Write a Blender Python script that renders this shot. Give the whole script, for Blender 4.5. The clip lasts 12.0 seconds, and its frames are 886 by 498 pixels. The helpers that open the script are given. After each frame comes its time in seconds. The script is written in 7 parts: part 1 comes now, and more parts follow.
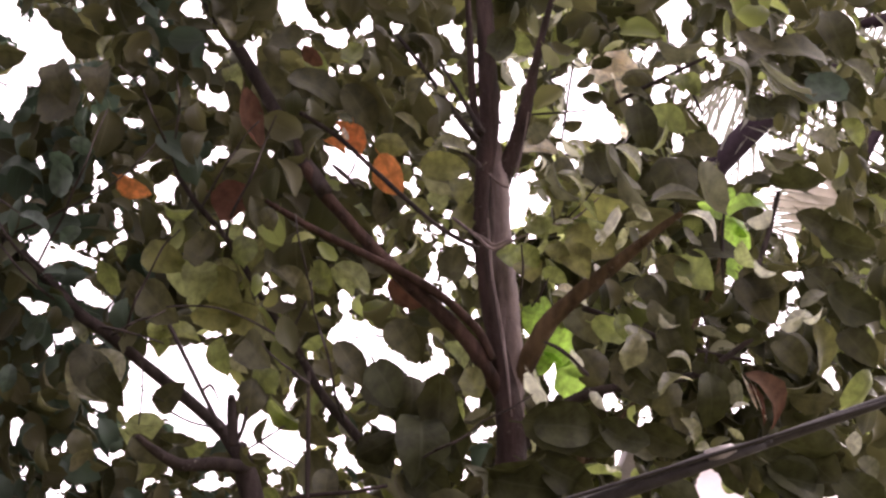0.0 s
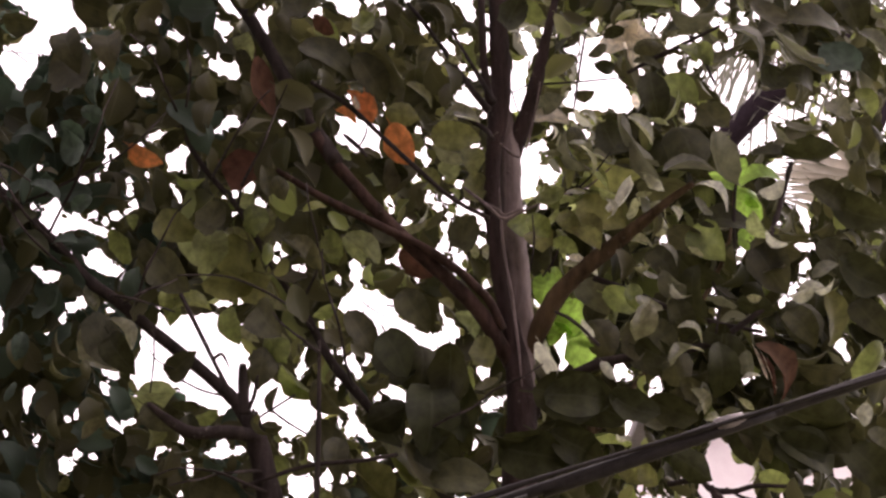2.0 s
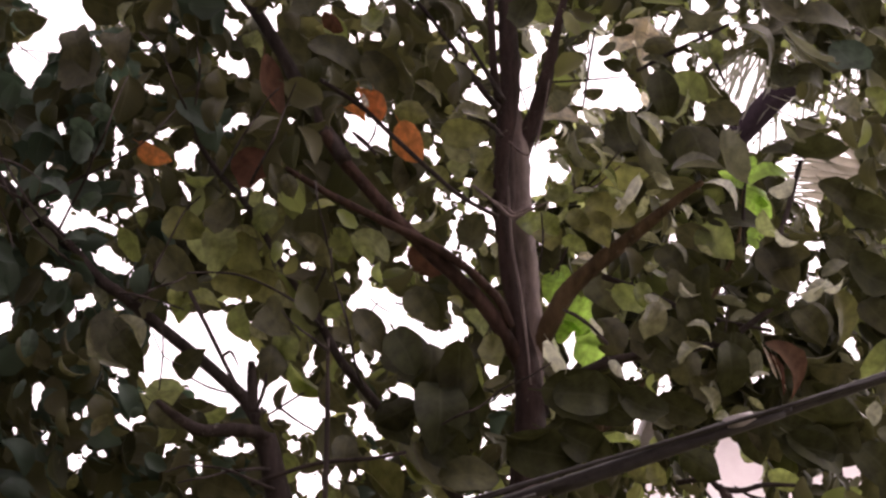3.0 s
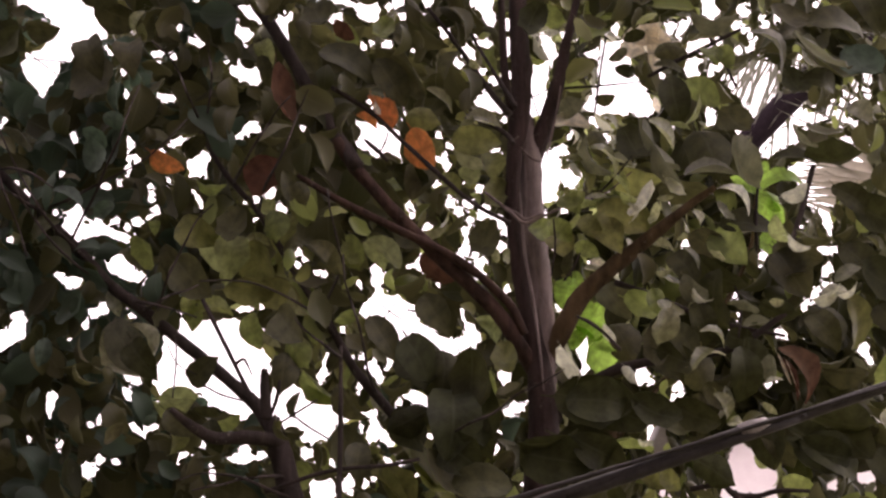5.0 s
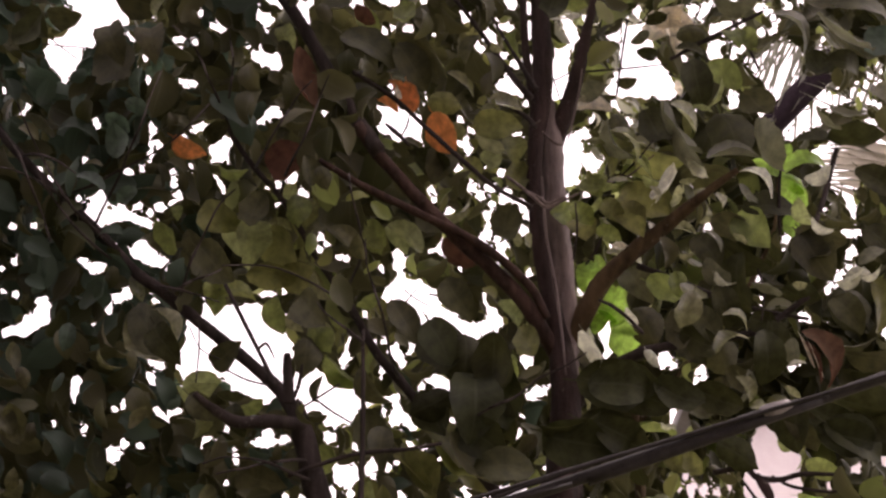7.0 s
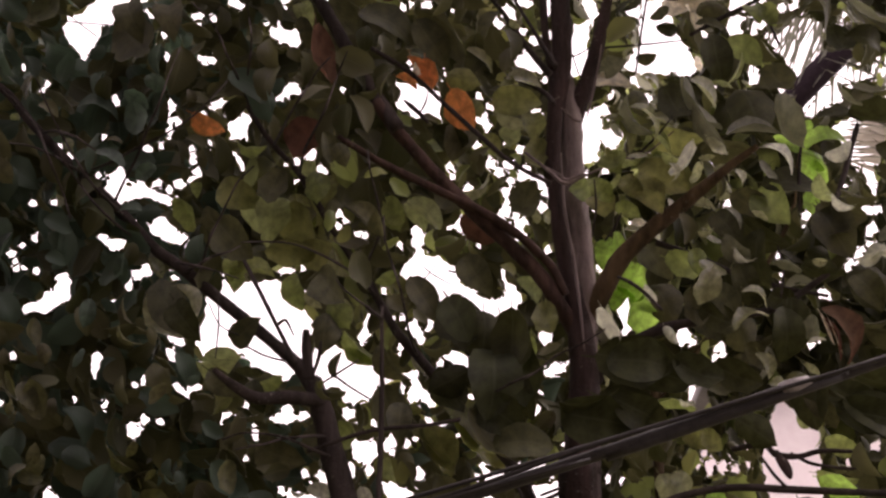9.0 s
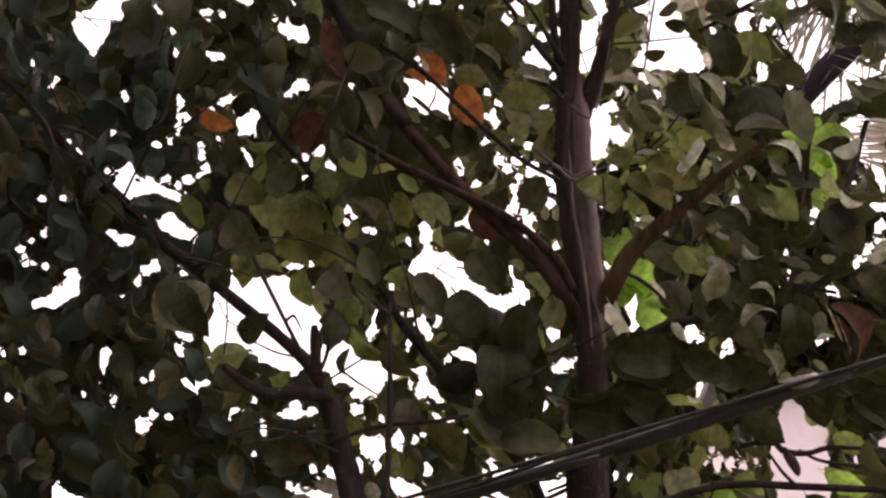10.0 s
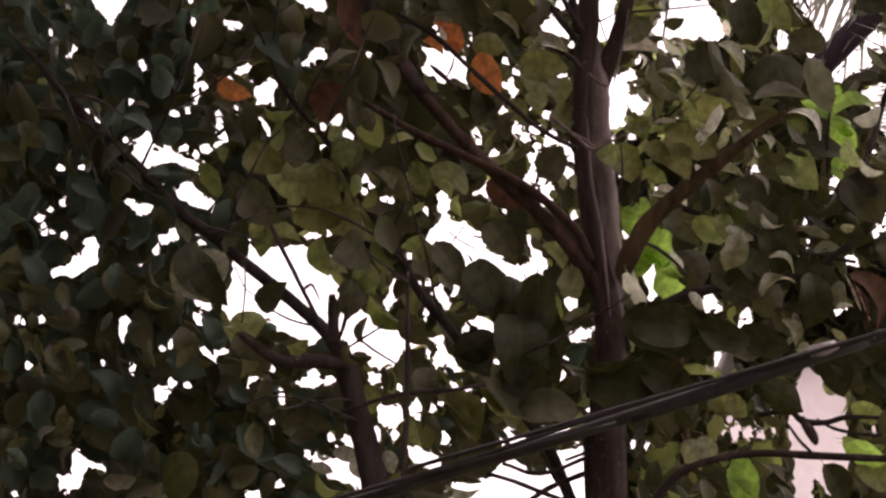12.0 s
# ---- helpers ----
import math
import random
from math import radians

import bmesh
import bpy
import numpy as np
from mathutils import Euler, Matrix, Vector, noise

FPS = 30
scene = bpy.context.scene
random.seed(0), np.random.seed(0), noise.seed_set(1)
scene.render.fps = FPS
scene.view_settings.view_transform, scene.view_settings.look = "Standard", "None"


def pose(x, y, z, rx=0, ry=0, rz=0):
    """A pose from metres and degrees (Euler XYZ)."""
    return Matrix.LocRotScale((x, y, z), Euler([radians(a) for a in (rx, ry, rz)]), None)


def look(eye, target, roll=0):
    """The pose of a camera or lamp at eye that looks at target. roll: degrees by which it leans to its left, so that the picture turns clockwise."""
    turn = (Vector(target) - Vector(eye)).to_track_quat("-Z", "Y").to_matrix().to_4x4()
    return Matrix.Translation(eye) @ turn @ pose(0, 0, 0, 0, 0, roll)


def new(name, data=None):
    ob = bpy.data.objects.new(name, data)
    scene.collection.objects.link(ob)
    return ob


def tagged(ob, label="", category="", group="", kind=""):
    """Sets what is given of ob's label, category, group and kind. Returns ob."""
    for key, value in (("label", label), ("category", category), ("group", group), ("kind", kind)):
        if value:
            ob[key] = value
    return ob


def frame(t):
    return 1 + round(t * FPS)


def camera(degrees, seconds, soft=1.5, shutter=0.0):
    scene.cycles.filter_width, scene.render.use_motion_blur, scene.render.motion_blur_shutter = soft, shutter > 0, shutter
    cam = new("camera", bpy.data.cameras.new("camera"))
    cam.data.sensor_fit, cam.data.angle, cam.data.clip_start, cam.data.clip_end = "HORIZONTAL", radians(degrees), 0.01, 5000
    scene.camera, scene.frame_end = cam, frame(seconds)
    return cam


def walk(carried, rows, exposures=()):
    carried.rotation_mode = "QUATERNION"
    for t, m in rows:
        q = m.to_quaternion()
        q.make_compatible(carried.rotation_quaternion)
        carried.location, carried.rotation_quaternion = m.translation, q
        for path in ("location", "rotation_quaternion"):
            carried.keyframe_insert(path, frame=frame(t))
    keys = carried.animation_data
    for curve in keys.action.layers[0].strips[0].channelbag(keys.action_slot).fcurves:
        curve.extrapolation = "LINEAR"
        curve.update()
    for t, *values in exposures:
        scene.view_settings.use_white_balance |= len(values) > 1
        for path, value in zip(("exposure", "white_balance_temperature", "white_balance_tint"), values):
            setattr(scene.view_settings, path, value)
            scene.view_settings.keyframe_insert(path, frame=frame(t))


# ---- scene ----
# ---- camera and its way ----
cam = camera(36, 12.0, soft=2.5)
walk(cam, [
    (0, pose(-0.0015, -0.0038, 1.6033, 119.256, 0.640, -1.702)),
    (0.5, pose(0.0008, 0.0006, 1.6029, 118.781, 0.612, -1.686)),
    (1, pose(0.0000, -0.0008, 1.6015, 118.477, 0.587, -1.679)),
    (1.5, pose(-0.0008, -0.0022, 1.6011, 118.221, 0.442, -1.556)),
    (2, pose(0.0003, -0.0004, 1.6013, 118.042, 0.276, -1.346)),
    (2.5, pose(-0.0004, 0.0012, 1.6014, 117.946, 0.066, -1.229)),
    (3, pose(-0.0006, 0.0004, 1.6021, 117.957, 0.020, -1.080)),
    (5, pose(-0.0019, -0.0003, 1.6022, 118.234, 0.043, -0.509)),
    (5.5, pose(-0.0000, 0.0011, 1.6020, 118.128, 0.092, -0.161)),
    (6, pose(-0.0000, -0.0000, 1.6000, 118.000, -0.000, -0.000)),
    (6.5, pose(0.0000, -0.0011, 1.5997, 117.812, -0.090, 0.158)),
    (7, pose(-0.0005, 0.0010, 1.5999, 117.610, -0.218, 0.414)),
    (9, pose(0.0000, 0.0016, 1.5989, 116.645, -0.580, 1.117)),
    (9.5, pose(-0.0005, 0.0022, 1.5976, 116.579, -0.707, 1.210)),
    (10, pose(-0.0022, -0.0012, 1.5982, 116.469, -0.810, 1.345)),
    (10.5, pose(-0.0033, -0.0029, 1.5974, 116.339, -0.978, 1.515)),
    (11, pose(-0.0028, -0.0000, 1.5970, 116.199, -1.086, 1.811)),
    (11.5, pose(-0.0026, 0.0013, 1.5969, 115.976, -1.104, 1.957)),
    (12, pose(-0.0009, 0.0023, 1.5960, 115.217, -1.168, 2.019)),
], exposures=[(0, 2.22, 6850, 26), (1.0, 1.87, 6950, 26), (2.5, 1.59, 7050, 25), (5, 1.61, 7150, 25), (7, 1.47, 7200, 25), (12, 1.25, 7300, 25)])

# ---- light: a bright overcast sky ----
world = bpy.data.worlds.new("overcast_sky")
scene.world = world
world.use_nodes = True
wn, wl = world.node_tree.nodes, world.node_tree.links
sky = wn.new("ShaderNodeTexSky")
sky.sky_type = 'NISHITA'
sky.sun_disc = False
sky.sun_elevation, sky.sun_rotation = radians(43), radians(67)
sky.air_density, sky.dust_density, sky.ozone_density = 1.0, 4.0, 1.0
grey = wn.new("ShaderNodeHueSaturation")
grey.inputs["Saturation"].default_value = 0.12
cloud = wn.new("ShaderNodeMix")
cloud.data_type = 'RGBA'
cloud.inputs[0].default_value = 0.75
cloud.inputs[7].default_value = (6.7, 6.25, 6.8, 1)
back = wn["Background"]
wl.new(sky.outputs[0], grey.inputs["Color"])
wl.new(grey.outputs[0], cloud.inputs[6])
wl.new(cloud.outputs[2], back.inputs["Color"])
back.inputs["Strength"].default_value = 0.15

sun = new("sun", bpy.data.lights.new("sun", 'SUN'))
sun.data.energy, sun.data.angle, sun.data.color = 1.5, radians(25), (1.0, 0.97, 0.93)
sun.matrix_basis = look((6.0, 2.5, 6.0), (0, 0, 0))


# ---- materials ----
def shader(name):
    m = bpy.data.materials.new(name)
    m.use_nodes = True
    n, l = m.node_tree.nodes, m.node_tree.links
    return m, n, l, n["Principled BSDF"]


def noise_node(n, l, scale, detail=4.0, where="Object", rough=0.6):
    co = n.new("ShaderNodeTexCoord")
    t = n.new("ShaderNodeTexNoise")
    t.inputs["Scale"].default_value, t.inputs["Detail"].default_value, t.inputs["Roughness"].default_value = scale, detail, rough
    l.new(co.outputs[where], t.inputs["Vector"])
    return t


def ramp(n, l, source, stops):
    r = n.new("ShaderNodeValToRGB")
    while len(r.color_ramp.elements) < len(stops):
        r.color_ramp.elements.new(0.5)
    for e, (p, c) in zip(r.color_ramp.elements, stops):
        e.position, e.color = p, (*c, 1)
    l.new(source, r.inputs[0])
    return r


def math_node(n, l, op, a, b=None):
    m = n.new("ShaderNodeMath")
    m.operation = op
    for i, v in enumerate((a, b)):
        if v is None:
            continue
        if isinstance(v, (int, float)):
            m.inputs[i].default_value = v
        else:
            l.new(v, m.inputs[i])
    return m.outputs[0]


def mixed(n, l, fac, a, b, kind='MIX'):
    m = n.new("ShaderNodeMix")
    m.data_type, m.blend_type = 'RGBA', kind
    for i, v in ((0, fac), (6, a), (7, b)):
        if isinstance(v, (int, float)):
            m.inputs[i].default_value = v
        elif isinstance(v, tuple):
            m.inputs[i].default_value = (*v, 1)
        else:
            l.new(v, m.inputs[i])
    return m.outputs[2]


def bump(n, l, p, height, strength, distance=0.002):
    b = n.new("ShaderNodeBump")
    b.inputs["Strength"].default_value, b.inputs["Distance"].default_value = strength, distance
    l.new(height, b.inputs["Height"])
    l.new(b.outputs[0], p.inputs["Normal"])


def leaf_material(name, colour, through_colour, sheer, rough=0.42, spots=0.3, gloss=0.5):
    """A leaf blade: pale midrib and side veins, blotches, and light that comes through it."""
    m, n, l, p = shader(name)
    info, geo, uv = n.new("ShaderNodeObjectInfo"), n.new("ShaderNodeNewGeometry"), n.new("ShaderNodeUVMap")
    dice = math_node(n, l, 'FRACT', math_node(n, l, 'ADD', info.outputs["Random"], geo.outputs["Random Per Island"]))
    dice_2 = math_node(n, l, 'FRACT', math_node(n, l, 'MULTIPLY', dice, 7.31))
    split = n.new("ShaderNodeSeparateXYZ")
    l.new(uv.outputs[0], split.inputs[0])
    across = math_node(n, l, 'ABSOLUTE', math_node(n, l, 'SUBTRACT', split.outputs[0], 0.5))
    rib = math_node(n, l, 'LESS_THAN', across, 0.028)
    slant = math_node(n, l, 'SUBTRACT', math_node(n, l, 'MULTIPLY', split.outputs[1], 9.0), math_node(n, l, 'MULTIPLY', across, 5.0))
    side = math_node(n, l, 'LESS_THAN', math_node(n, l, 'FRACT', slant), 0.10)
    veins = math_node(n, l, 'MAXIMUM', rib, math_node(n, l, 'MULTIPLY', side, 0.45))
    blotch = noise_node(n, l, 24.0, 5.0)
    large = noise_node(n, l, 4.5, 3.0)
    hsv = n.new("ShaderNodeHueSaturation")
    hsv.inputs["Color"].default_value = (*colour, 1)
    l.new(math_node(n, l, 'ADD', math_node(n, l, 'MULTIPLY', dice_2, 0.05), 0.475), hsv.inputs["Hue"])
    l.new(math_node(n, l, 'ADD', math_node(n, l, 'MULTIPLY', dice, 0.66), 0.67), hsv.inputs["Value"])
    patch = ramp(n, l, large.outputs["Fac"], [(0.33, (0.62, 0.62, 0.62)), (0.68, (1.3, 1.3, 1.3))])
    base = mixed(n, l, 1.0, hsv.outputs[0], patch.outputs[0], 'MULTIPLY')
    base = mixed(n, l, math_node(n, l, 'MULTIPLY', veins, 0.35), base, tuple(min(1, c * 2.0 + 0.03) for c in colour))
    brown = ramp(n, l, blotch.outputs["Fac"], [(0.62, (0, 0, 0)), (0.72, (1, 1, 1))])
    base = mixed(n, l, math_node(n, l, 'MULTIPLY', brown.outputs[0], spots), base, (0.07, 0.045, 0.02))
    l.new(base, p.inputs["Base Color"])
    p.inputs["Roughness"].default_value = rough
    p.inputs["Specular IOR Level"].default_value = gloss
    relief = math_node(n, l, 'ADD', math_node(n, l, 'MULTIPLY', veins, -0.8), blotch.outputs["Fac"])
    bump(n, l, p, relief, 0.18, 0.001)
    thin = n.new("ShaderNodeBsdfTranslucent")
    l.new(mixed(n, l, 1.0, through_colour, mixed(n, l, math_node(n, l, 'MULTIPLY', veins, 0.5), patch.outputs[0], (0.4, 0.4, 0.4)), 'MULTIPLY'), thin.inputs[0])
    both = n.new("ShaderNodeMixShader")
    both.inputs[0].default_value = sheer
    l.new(p.outputs[0], both.inputs[1])
    l.new(thin.outputs[0], both.inputs[2])
    l.new(both.outputs[0], n["Material Output"].inputs[0])
    return m


def bark_material(name, dark, light, scale=1.0):
    m, n, l, p = shader(name)
    a = noise_node(n, l, 14.0 * scale, 6.0)
    squeeze = n.new("ShaderNodeMapping")
    squeeze.inputs["Scale"].default_value = (2.2, 2.2, 0.45)
    l.new(a.inputs["Vector"].links[0].from_socket, squeeze.inputs["Vector"])
    l.new(squeeze.outputs[0], a.inputs["Vector"])
    b = noise_node(n, l, 75.0 * scale, 6.0, rough=0.7)
    c = noise_node(n, l, 5.0, 3.0)
    col = ramp(n, l, a.outputs["Fac"], [(0.3, dark), (0.62, light), (0.8, tuple(x * 1.35 for x in light))])
    lichen = ramp(n, l, b.outputs["Fac"], [(0.60, (0, 0, 0)), (0.68, (1, 1, 1))])
    far = ramp(n, l, c.outputs["Fac"], [(0.45, (0, 0, 0)), (0.65, (0.55, 0.55, 0.55))])
    spot = math_node(n, l, 'MULTIPLY', lichen.outputs[0], far.outputs[0])
    l.new(mixed(n, l, spot, col.outputs[0], (0.34, 0.31, 0.28)), p.inputs["Base Color"])
    p.inputs["Roughness"].default_value = 0.75
    p.inputs["Specular IOR Level"].default_value = 0.15
    bump(n, l, p, math_node(n, l, 'ADD', a.outputs["Fac"], math_node(n, l, 'MULTIPLY', b.outputs["Fac"], 0.6)), 0.9, 0.010)
    return m


def plain_material(name, dark, light, scale, rough=0.8, relief=0.3, depth=0.003, gloss=0.25):
    m, n, l, p = shader(name)
    a = noise_node(n, l, scale, 8.0)
    b = noise_node(n, l, scale * 9, 4.0)
    both = math_node(n, l, 'ADD', math_node(n, l, 'MULTIPLY', a.outputs["Fac"], 0.65), math_node(n, l, 'MULTIPLY', b.outputs["Fac"], 0.35))
    l.new(ramp(n, l, both, [(0.35, dark), (0.65, light)]).outputs[0], p.inputs["Base Color"])
    p.inputs["Roughness"].default_value = rough
    p.inputs["Specular IOR Level"].default_value = gloss
    bump(n, l, p, both, relief, depth)
    return m


LEAF = {
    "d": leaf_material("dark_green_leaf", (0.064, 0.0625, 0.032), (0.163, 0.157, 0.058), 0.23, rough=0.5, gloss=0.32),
    # darker copy of the green leaf, with shade put into its colour
    "s": leaf_material("shaded_dark_leaf", (0.037, 0.039, 0.017), (0.092, 0.095, 0.030), 0.2, rough=0.55, gloss=0.2),
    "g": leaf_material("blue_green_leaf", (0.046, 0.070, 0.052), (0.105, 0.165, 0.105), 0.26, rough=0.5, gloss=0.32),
    "m": leaf_material("green_leaf", (0.135, 0.155, 0.047), (0.45, 0.53, 0.16), 0.40, rough=0.36, gloss=0.5),
    "o": leaf_material("olive_leaf", (0.122, 0.122, 0.045), (0.38, 0.39, 0.125), 0.38, spots=0.5),
    "y": leaf_material("yellow_green_leaf", (0.19, 0.22, 0.085), (0.55, 0.62, 0.25), 0.52),
    "b": leaf_material("bright_young_leaf", (0.19, 0.34, 0.06), (0.54, 0.84, 0.17), 0.58, spots=0.0),
    # p and w: the sky light that leaves catch is put into their pale colour
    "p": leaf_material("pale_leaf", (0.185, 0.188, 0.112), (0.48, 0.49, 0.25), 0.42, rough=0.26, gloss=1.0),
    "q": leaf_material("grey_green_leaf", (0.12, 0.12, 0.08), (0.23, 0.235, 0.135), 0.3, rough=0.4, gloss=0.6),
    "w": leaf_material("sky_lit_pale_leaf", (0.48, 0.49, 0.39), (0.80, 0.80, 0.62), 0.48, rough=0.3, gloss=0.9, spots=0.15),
    "r": leaf_material("orange_old_leaf", (0.56, 0.19, 0.06), (0.92, 0.34, 0.13), 0.55, rough=0.7, spots=0.6, gloss=0.2),
    "k": leaf_material("rust_brown_leaf", (0.088, 0.048, 0.034), (0.21, 0.092, 0.060), 0.4, rough=0.8, spots=0.6, gloss=0.08),
    "c": leaf_material("cream_leaf", (0.78, 0.69, 0.56), (0.94, 0.86, 0.71), 0.75, rough=0.7, spots=0.12),
}
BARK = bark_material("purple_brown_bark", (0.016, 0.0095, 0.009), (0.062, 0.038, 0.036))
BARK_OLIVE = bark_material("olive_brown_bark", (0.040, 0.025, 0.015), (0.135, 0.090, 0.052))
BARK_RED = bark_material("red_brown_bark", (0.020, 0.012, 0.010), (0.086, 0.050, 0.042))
# paler copies of the bark: light on stem and ridges is put into colour
BARK_MID = bark_material("lit_grey_purple_bark", (0.10, 0.077, 0.076), (0.30, 0.236, 0.232))
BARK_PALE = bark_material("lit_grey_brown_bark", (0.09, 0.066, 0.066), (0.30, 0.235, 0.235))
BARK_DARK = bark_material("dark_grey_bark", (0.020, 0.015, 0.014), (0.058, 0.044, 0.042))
RACHIS = plain_material("dark_purple_stalk", (0.016, 0.011, 0.014), (0.034, 0.024, 0.03), 30.0, rough=0.95, gloss=0.04)
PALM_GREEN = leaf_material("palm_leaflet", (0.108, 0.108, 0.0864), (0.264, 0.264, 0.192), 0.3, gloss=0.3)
# palm leaflet in light, with the light put into its colour
PALM_LIT = leaf_material("lit_leaflet", (0.42, 0.38, 0.32), (0.55, 0.50, 0.42), 0.35, gloss=0.4, spots=0.1)
RUBBER = plain_material("black_cable_sheath", (0.018, 0.015, 0.016), (0.048, 0.042, 0.043), 60.0, rough=0.55, relief=0.25, depth=0.001)
TAPE = plain_material("grey_tape", (0.12, 0.11, 0.11), (0.4, 0.36, 0.36), 90.0, rough=0.6)
PLASTER = plain_material("pale_pink_plaster", (0.76, 0.66, 0.66), (0.87, 0.79, 0.78), 3.0, relief=0.2)
ROOFING = plain_material("grey_roofing", (0.16, 0.15, 0.15), (0.28, 0.26, 0.25), 4.0)
EARTH = plain_material("earth_and_grass", (0.05, 0.06, 0.025), (0.14, 0.12, 0.07), 1.5, rough=0.95, relief=0.6, depth=0.03)


# ---- helpers for shapes ----
STAND = Vector((0, 0, 1.6))
GAZE = pose(0, 0, 0, 118, 0, 0).to_3x3()


def spot(u, v, y):
    """A place y metres ahead of the standpoint, on the line that passes u cm across and v cm up in the crown. Also its distance over 3.6 m."""
    way = GAZE @ Vector((u / 360, v / 360, -1))
    far = y / way.y
    return STAND + way * far, far / 3.6


def part(name, bm, material, parent, label=""):
    me = bpy.data.meshes.new(name)
    bm.to_mesh(me)
    bm.free()
    for f in me.polygons:
        f.use_smooth = True
    me.materials.append(material)
    ob = new(name, me)
    ob.parent = parent
    if label:
        ob["label"] = label
    return ob


def glide(points, steps=6):
    """A smooth line through points (numpy rows)."""
    p = np.array(points, float)
    p = np.vstack([2 * p[0] - p[1], p, 2 * p[-1] - p[-2]])
    out = []
    for i in range(1, len(p) - 2):
        for k in range(steps):
            t = k / steps
            a, b, c, d = p[i - 1], p[i], p[i + 1], p[i + 2]
            out.append(0.5 * (2 * b + (c - a) * t + (2 * a - 5 * b + 4 * c - d) * t * t + (3 * b - a - 3 * c + d) * t ** 3))
    out.append(p[-2])
    return np.array(out)


def tube(bm, line, sides=10, rough=0.0, close=True):
    """A round, slightly uneven tube along rows of x, y, z, radius."""
    rings, side = [], None
    for i, row in enumerate(line):
        c, r = Vector(row[:3]), row[3]
        ahead = Vector(line[min(i + 1, len(line) - 1)][:3]) - Vector(line[max(i - 1, 0)][:3])
        ahead.normalize()
        if side is None:
            side = ahead.cross(Vector((0.3, 1, 0.2)))
        side = (side - ahead * side.dot(ahead)).normalized()
        up = ahead.cross(side)
        ring = []
        for k in range(sides):
            a = 2 * math.pi * k / sides
            w = side * math.cos(a) + up * math.sin(a)
            q = c + w * r
            ring.append(bm.verts.new(q + w * r * rough * (noise.noise(q * 22) + 0.5 * noise.noise(q * 60))))
        rings.append(ring)
    for a, b in zip(rings, rings[1:]):
        for k in range(sides):
            bm.faces.new((a[k], a[(k + 1) % sides], b[(k + 1) % sides], b[k]))
    if close:
        bm.faces.new(rings[0][::-1])
        bm.faces.new(rings[-1])


# The crown seen as a sheet of small cells: which are open sky, which are covered, and by wood.
CELL = 0.45
LEFT_EDGE, LOW_EDGE, WIDE, HIGH = -140.0, -92.0, 614, 400
open_sky = np.zeros((HIGH, WIDE), bool)
pinholes = np.zeros((HIGH, WIDE), bool)
hearts = np.zeros((HIGH, WIDE), bool)
covered = np.zeros((HIGH, WIDE), bool)
wooded = np.zeros((HIGH, WIDE), bool)
CU, CV = np.meshgrid(LEFT_EDGE + CELL * np.arange(WIDE), LOW_EDGE + CELL * np.arange(HIGH))


def window(u, v, r):
    i0, i1 = int((u - r - LEFT_EDGE) / CELL), int((u + r - LEFT_EDGE) / CELL) + 2
    j0, j1 = int((v - r - LOW_EDGE) / CELL), int((v + r - LOW_EDGE) / CELL) + 2
    return slice(max(j0, 0), max(min(j1, HIGH), 0)), slice(max(i0, 0), max(min(i1, WIDE), 0))


def gap(*corners):
    """An opening in the crown, with these corners (u, v in cm)."""
    inside = np.zeros((HIGH, WIDE), bool)
    for (a, b), (c, d) in zip(corners, corners[1:] + corners[:1]):
        if b != d:
            inside ^= ((b > CV) != (d > CV)) & (CU < (c - a) * (CV - b) / (d - b) + a)
    open_sky[inside] = True
    if inside.sum() < 400:
        pinholes[inside] = True
        hearts[inside & np.roll(inside, 1, 0) & np.roll(inside, -1, 0) & np.roll(inside, 1, 1) & np.roll(inside, -1, 1)] = True


def chink(u, v, r):
    """A small round opening."""
    w = window(u, v, r)
    hole = (CU[w] - u) ** 2 + (CV[w] - v) ** 2 < r * r
    open_sky[w] |= hole
    pinholes[w] |= hole
    hearts[w] |= (CU[w] - u) ** 2 + (CV[w] - v) ** 2 < 0.5 * r * r


def limb(tree, name, y0, y1, *rows, ground=False, label="", material=None, rough=0.12, sides=10, bare=True):
    """A trunk, limb or twig through rows of u, v and thickness (cm), from y0 to y1 metres ahead. bare: leaves keep behind it."""
    line = []
    for i, (u, v, w) in enumerate(rows):
        p, k = spot(u, v, y0 + (y1 - y0) * i / (len(rows) - 1))
        line.append((*p, w * k / 200))
        if ground and i == 0:
            line.insert(0, (p.x, p.y + 0.03, 0.5, w * k / 200 * 1.15))
            line.insert(0, (p.x, p.y + 0.03, -0.1, w * k / 200 * 1.5))
    for a, b in zip(rows, rows[1:]):
        for t in np.linspace(0, 1, 24):
            u, v, w = (1 - t) * np.array(a) + t * np.array(b)
            q = window(u, v, w / 2)
            hit = (CU[q] - u) ** 2 + (CV[q] - v) ** 2 < w * w / 4
            wooded[q] |= hit & bare
    bm = bmesh.new()
    tube(bm, glide(line), sides, rough)
    WOOD.setdefault(tree.name, []).append(line)
    return part(name, bm, material or BARK, tree, label)


WOOD = {}


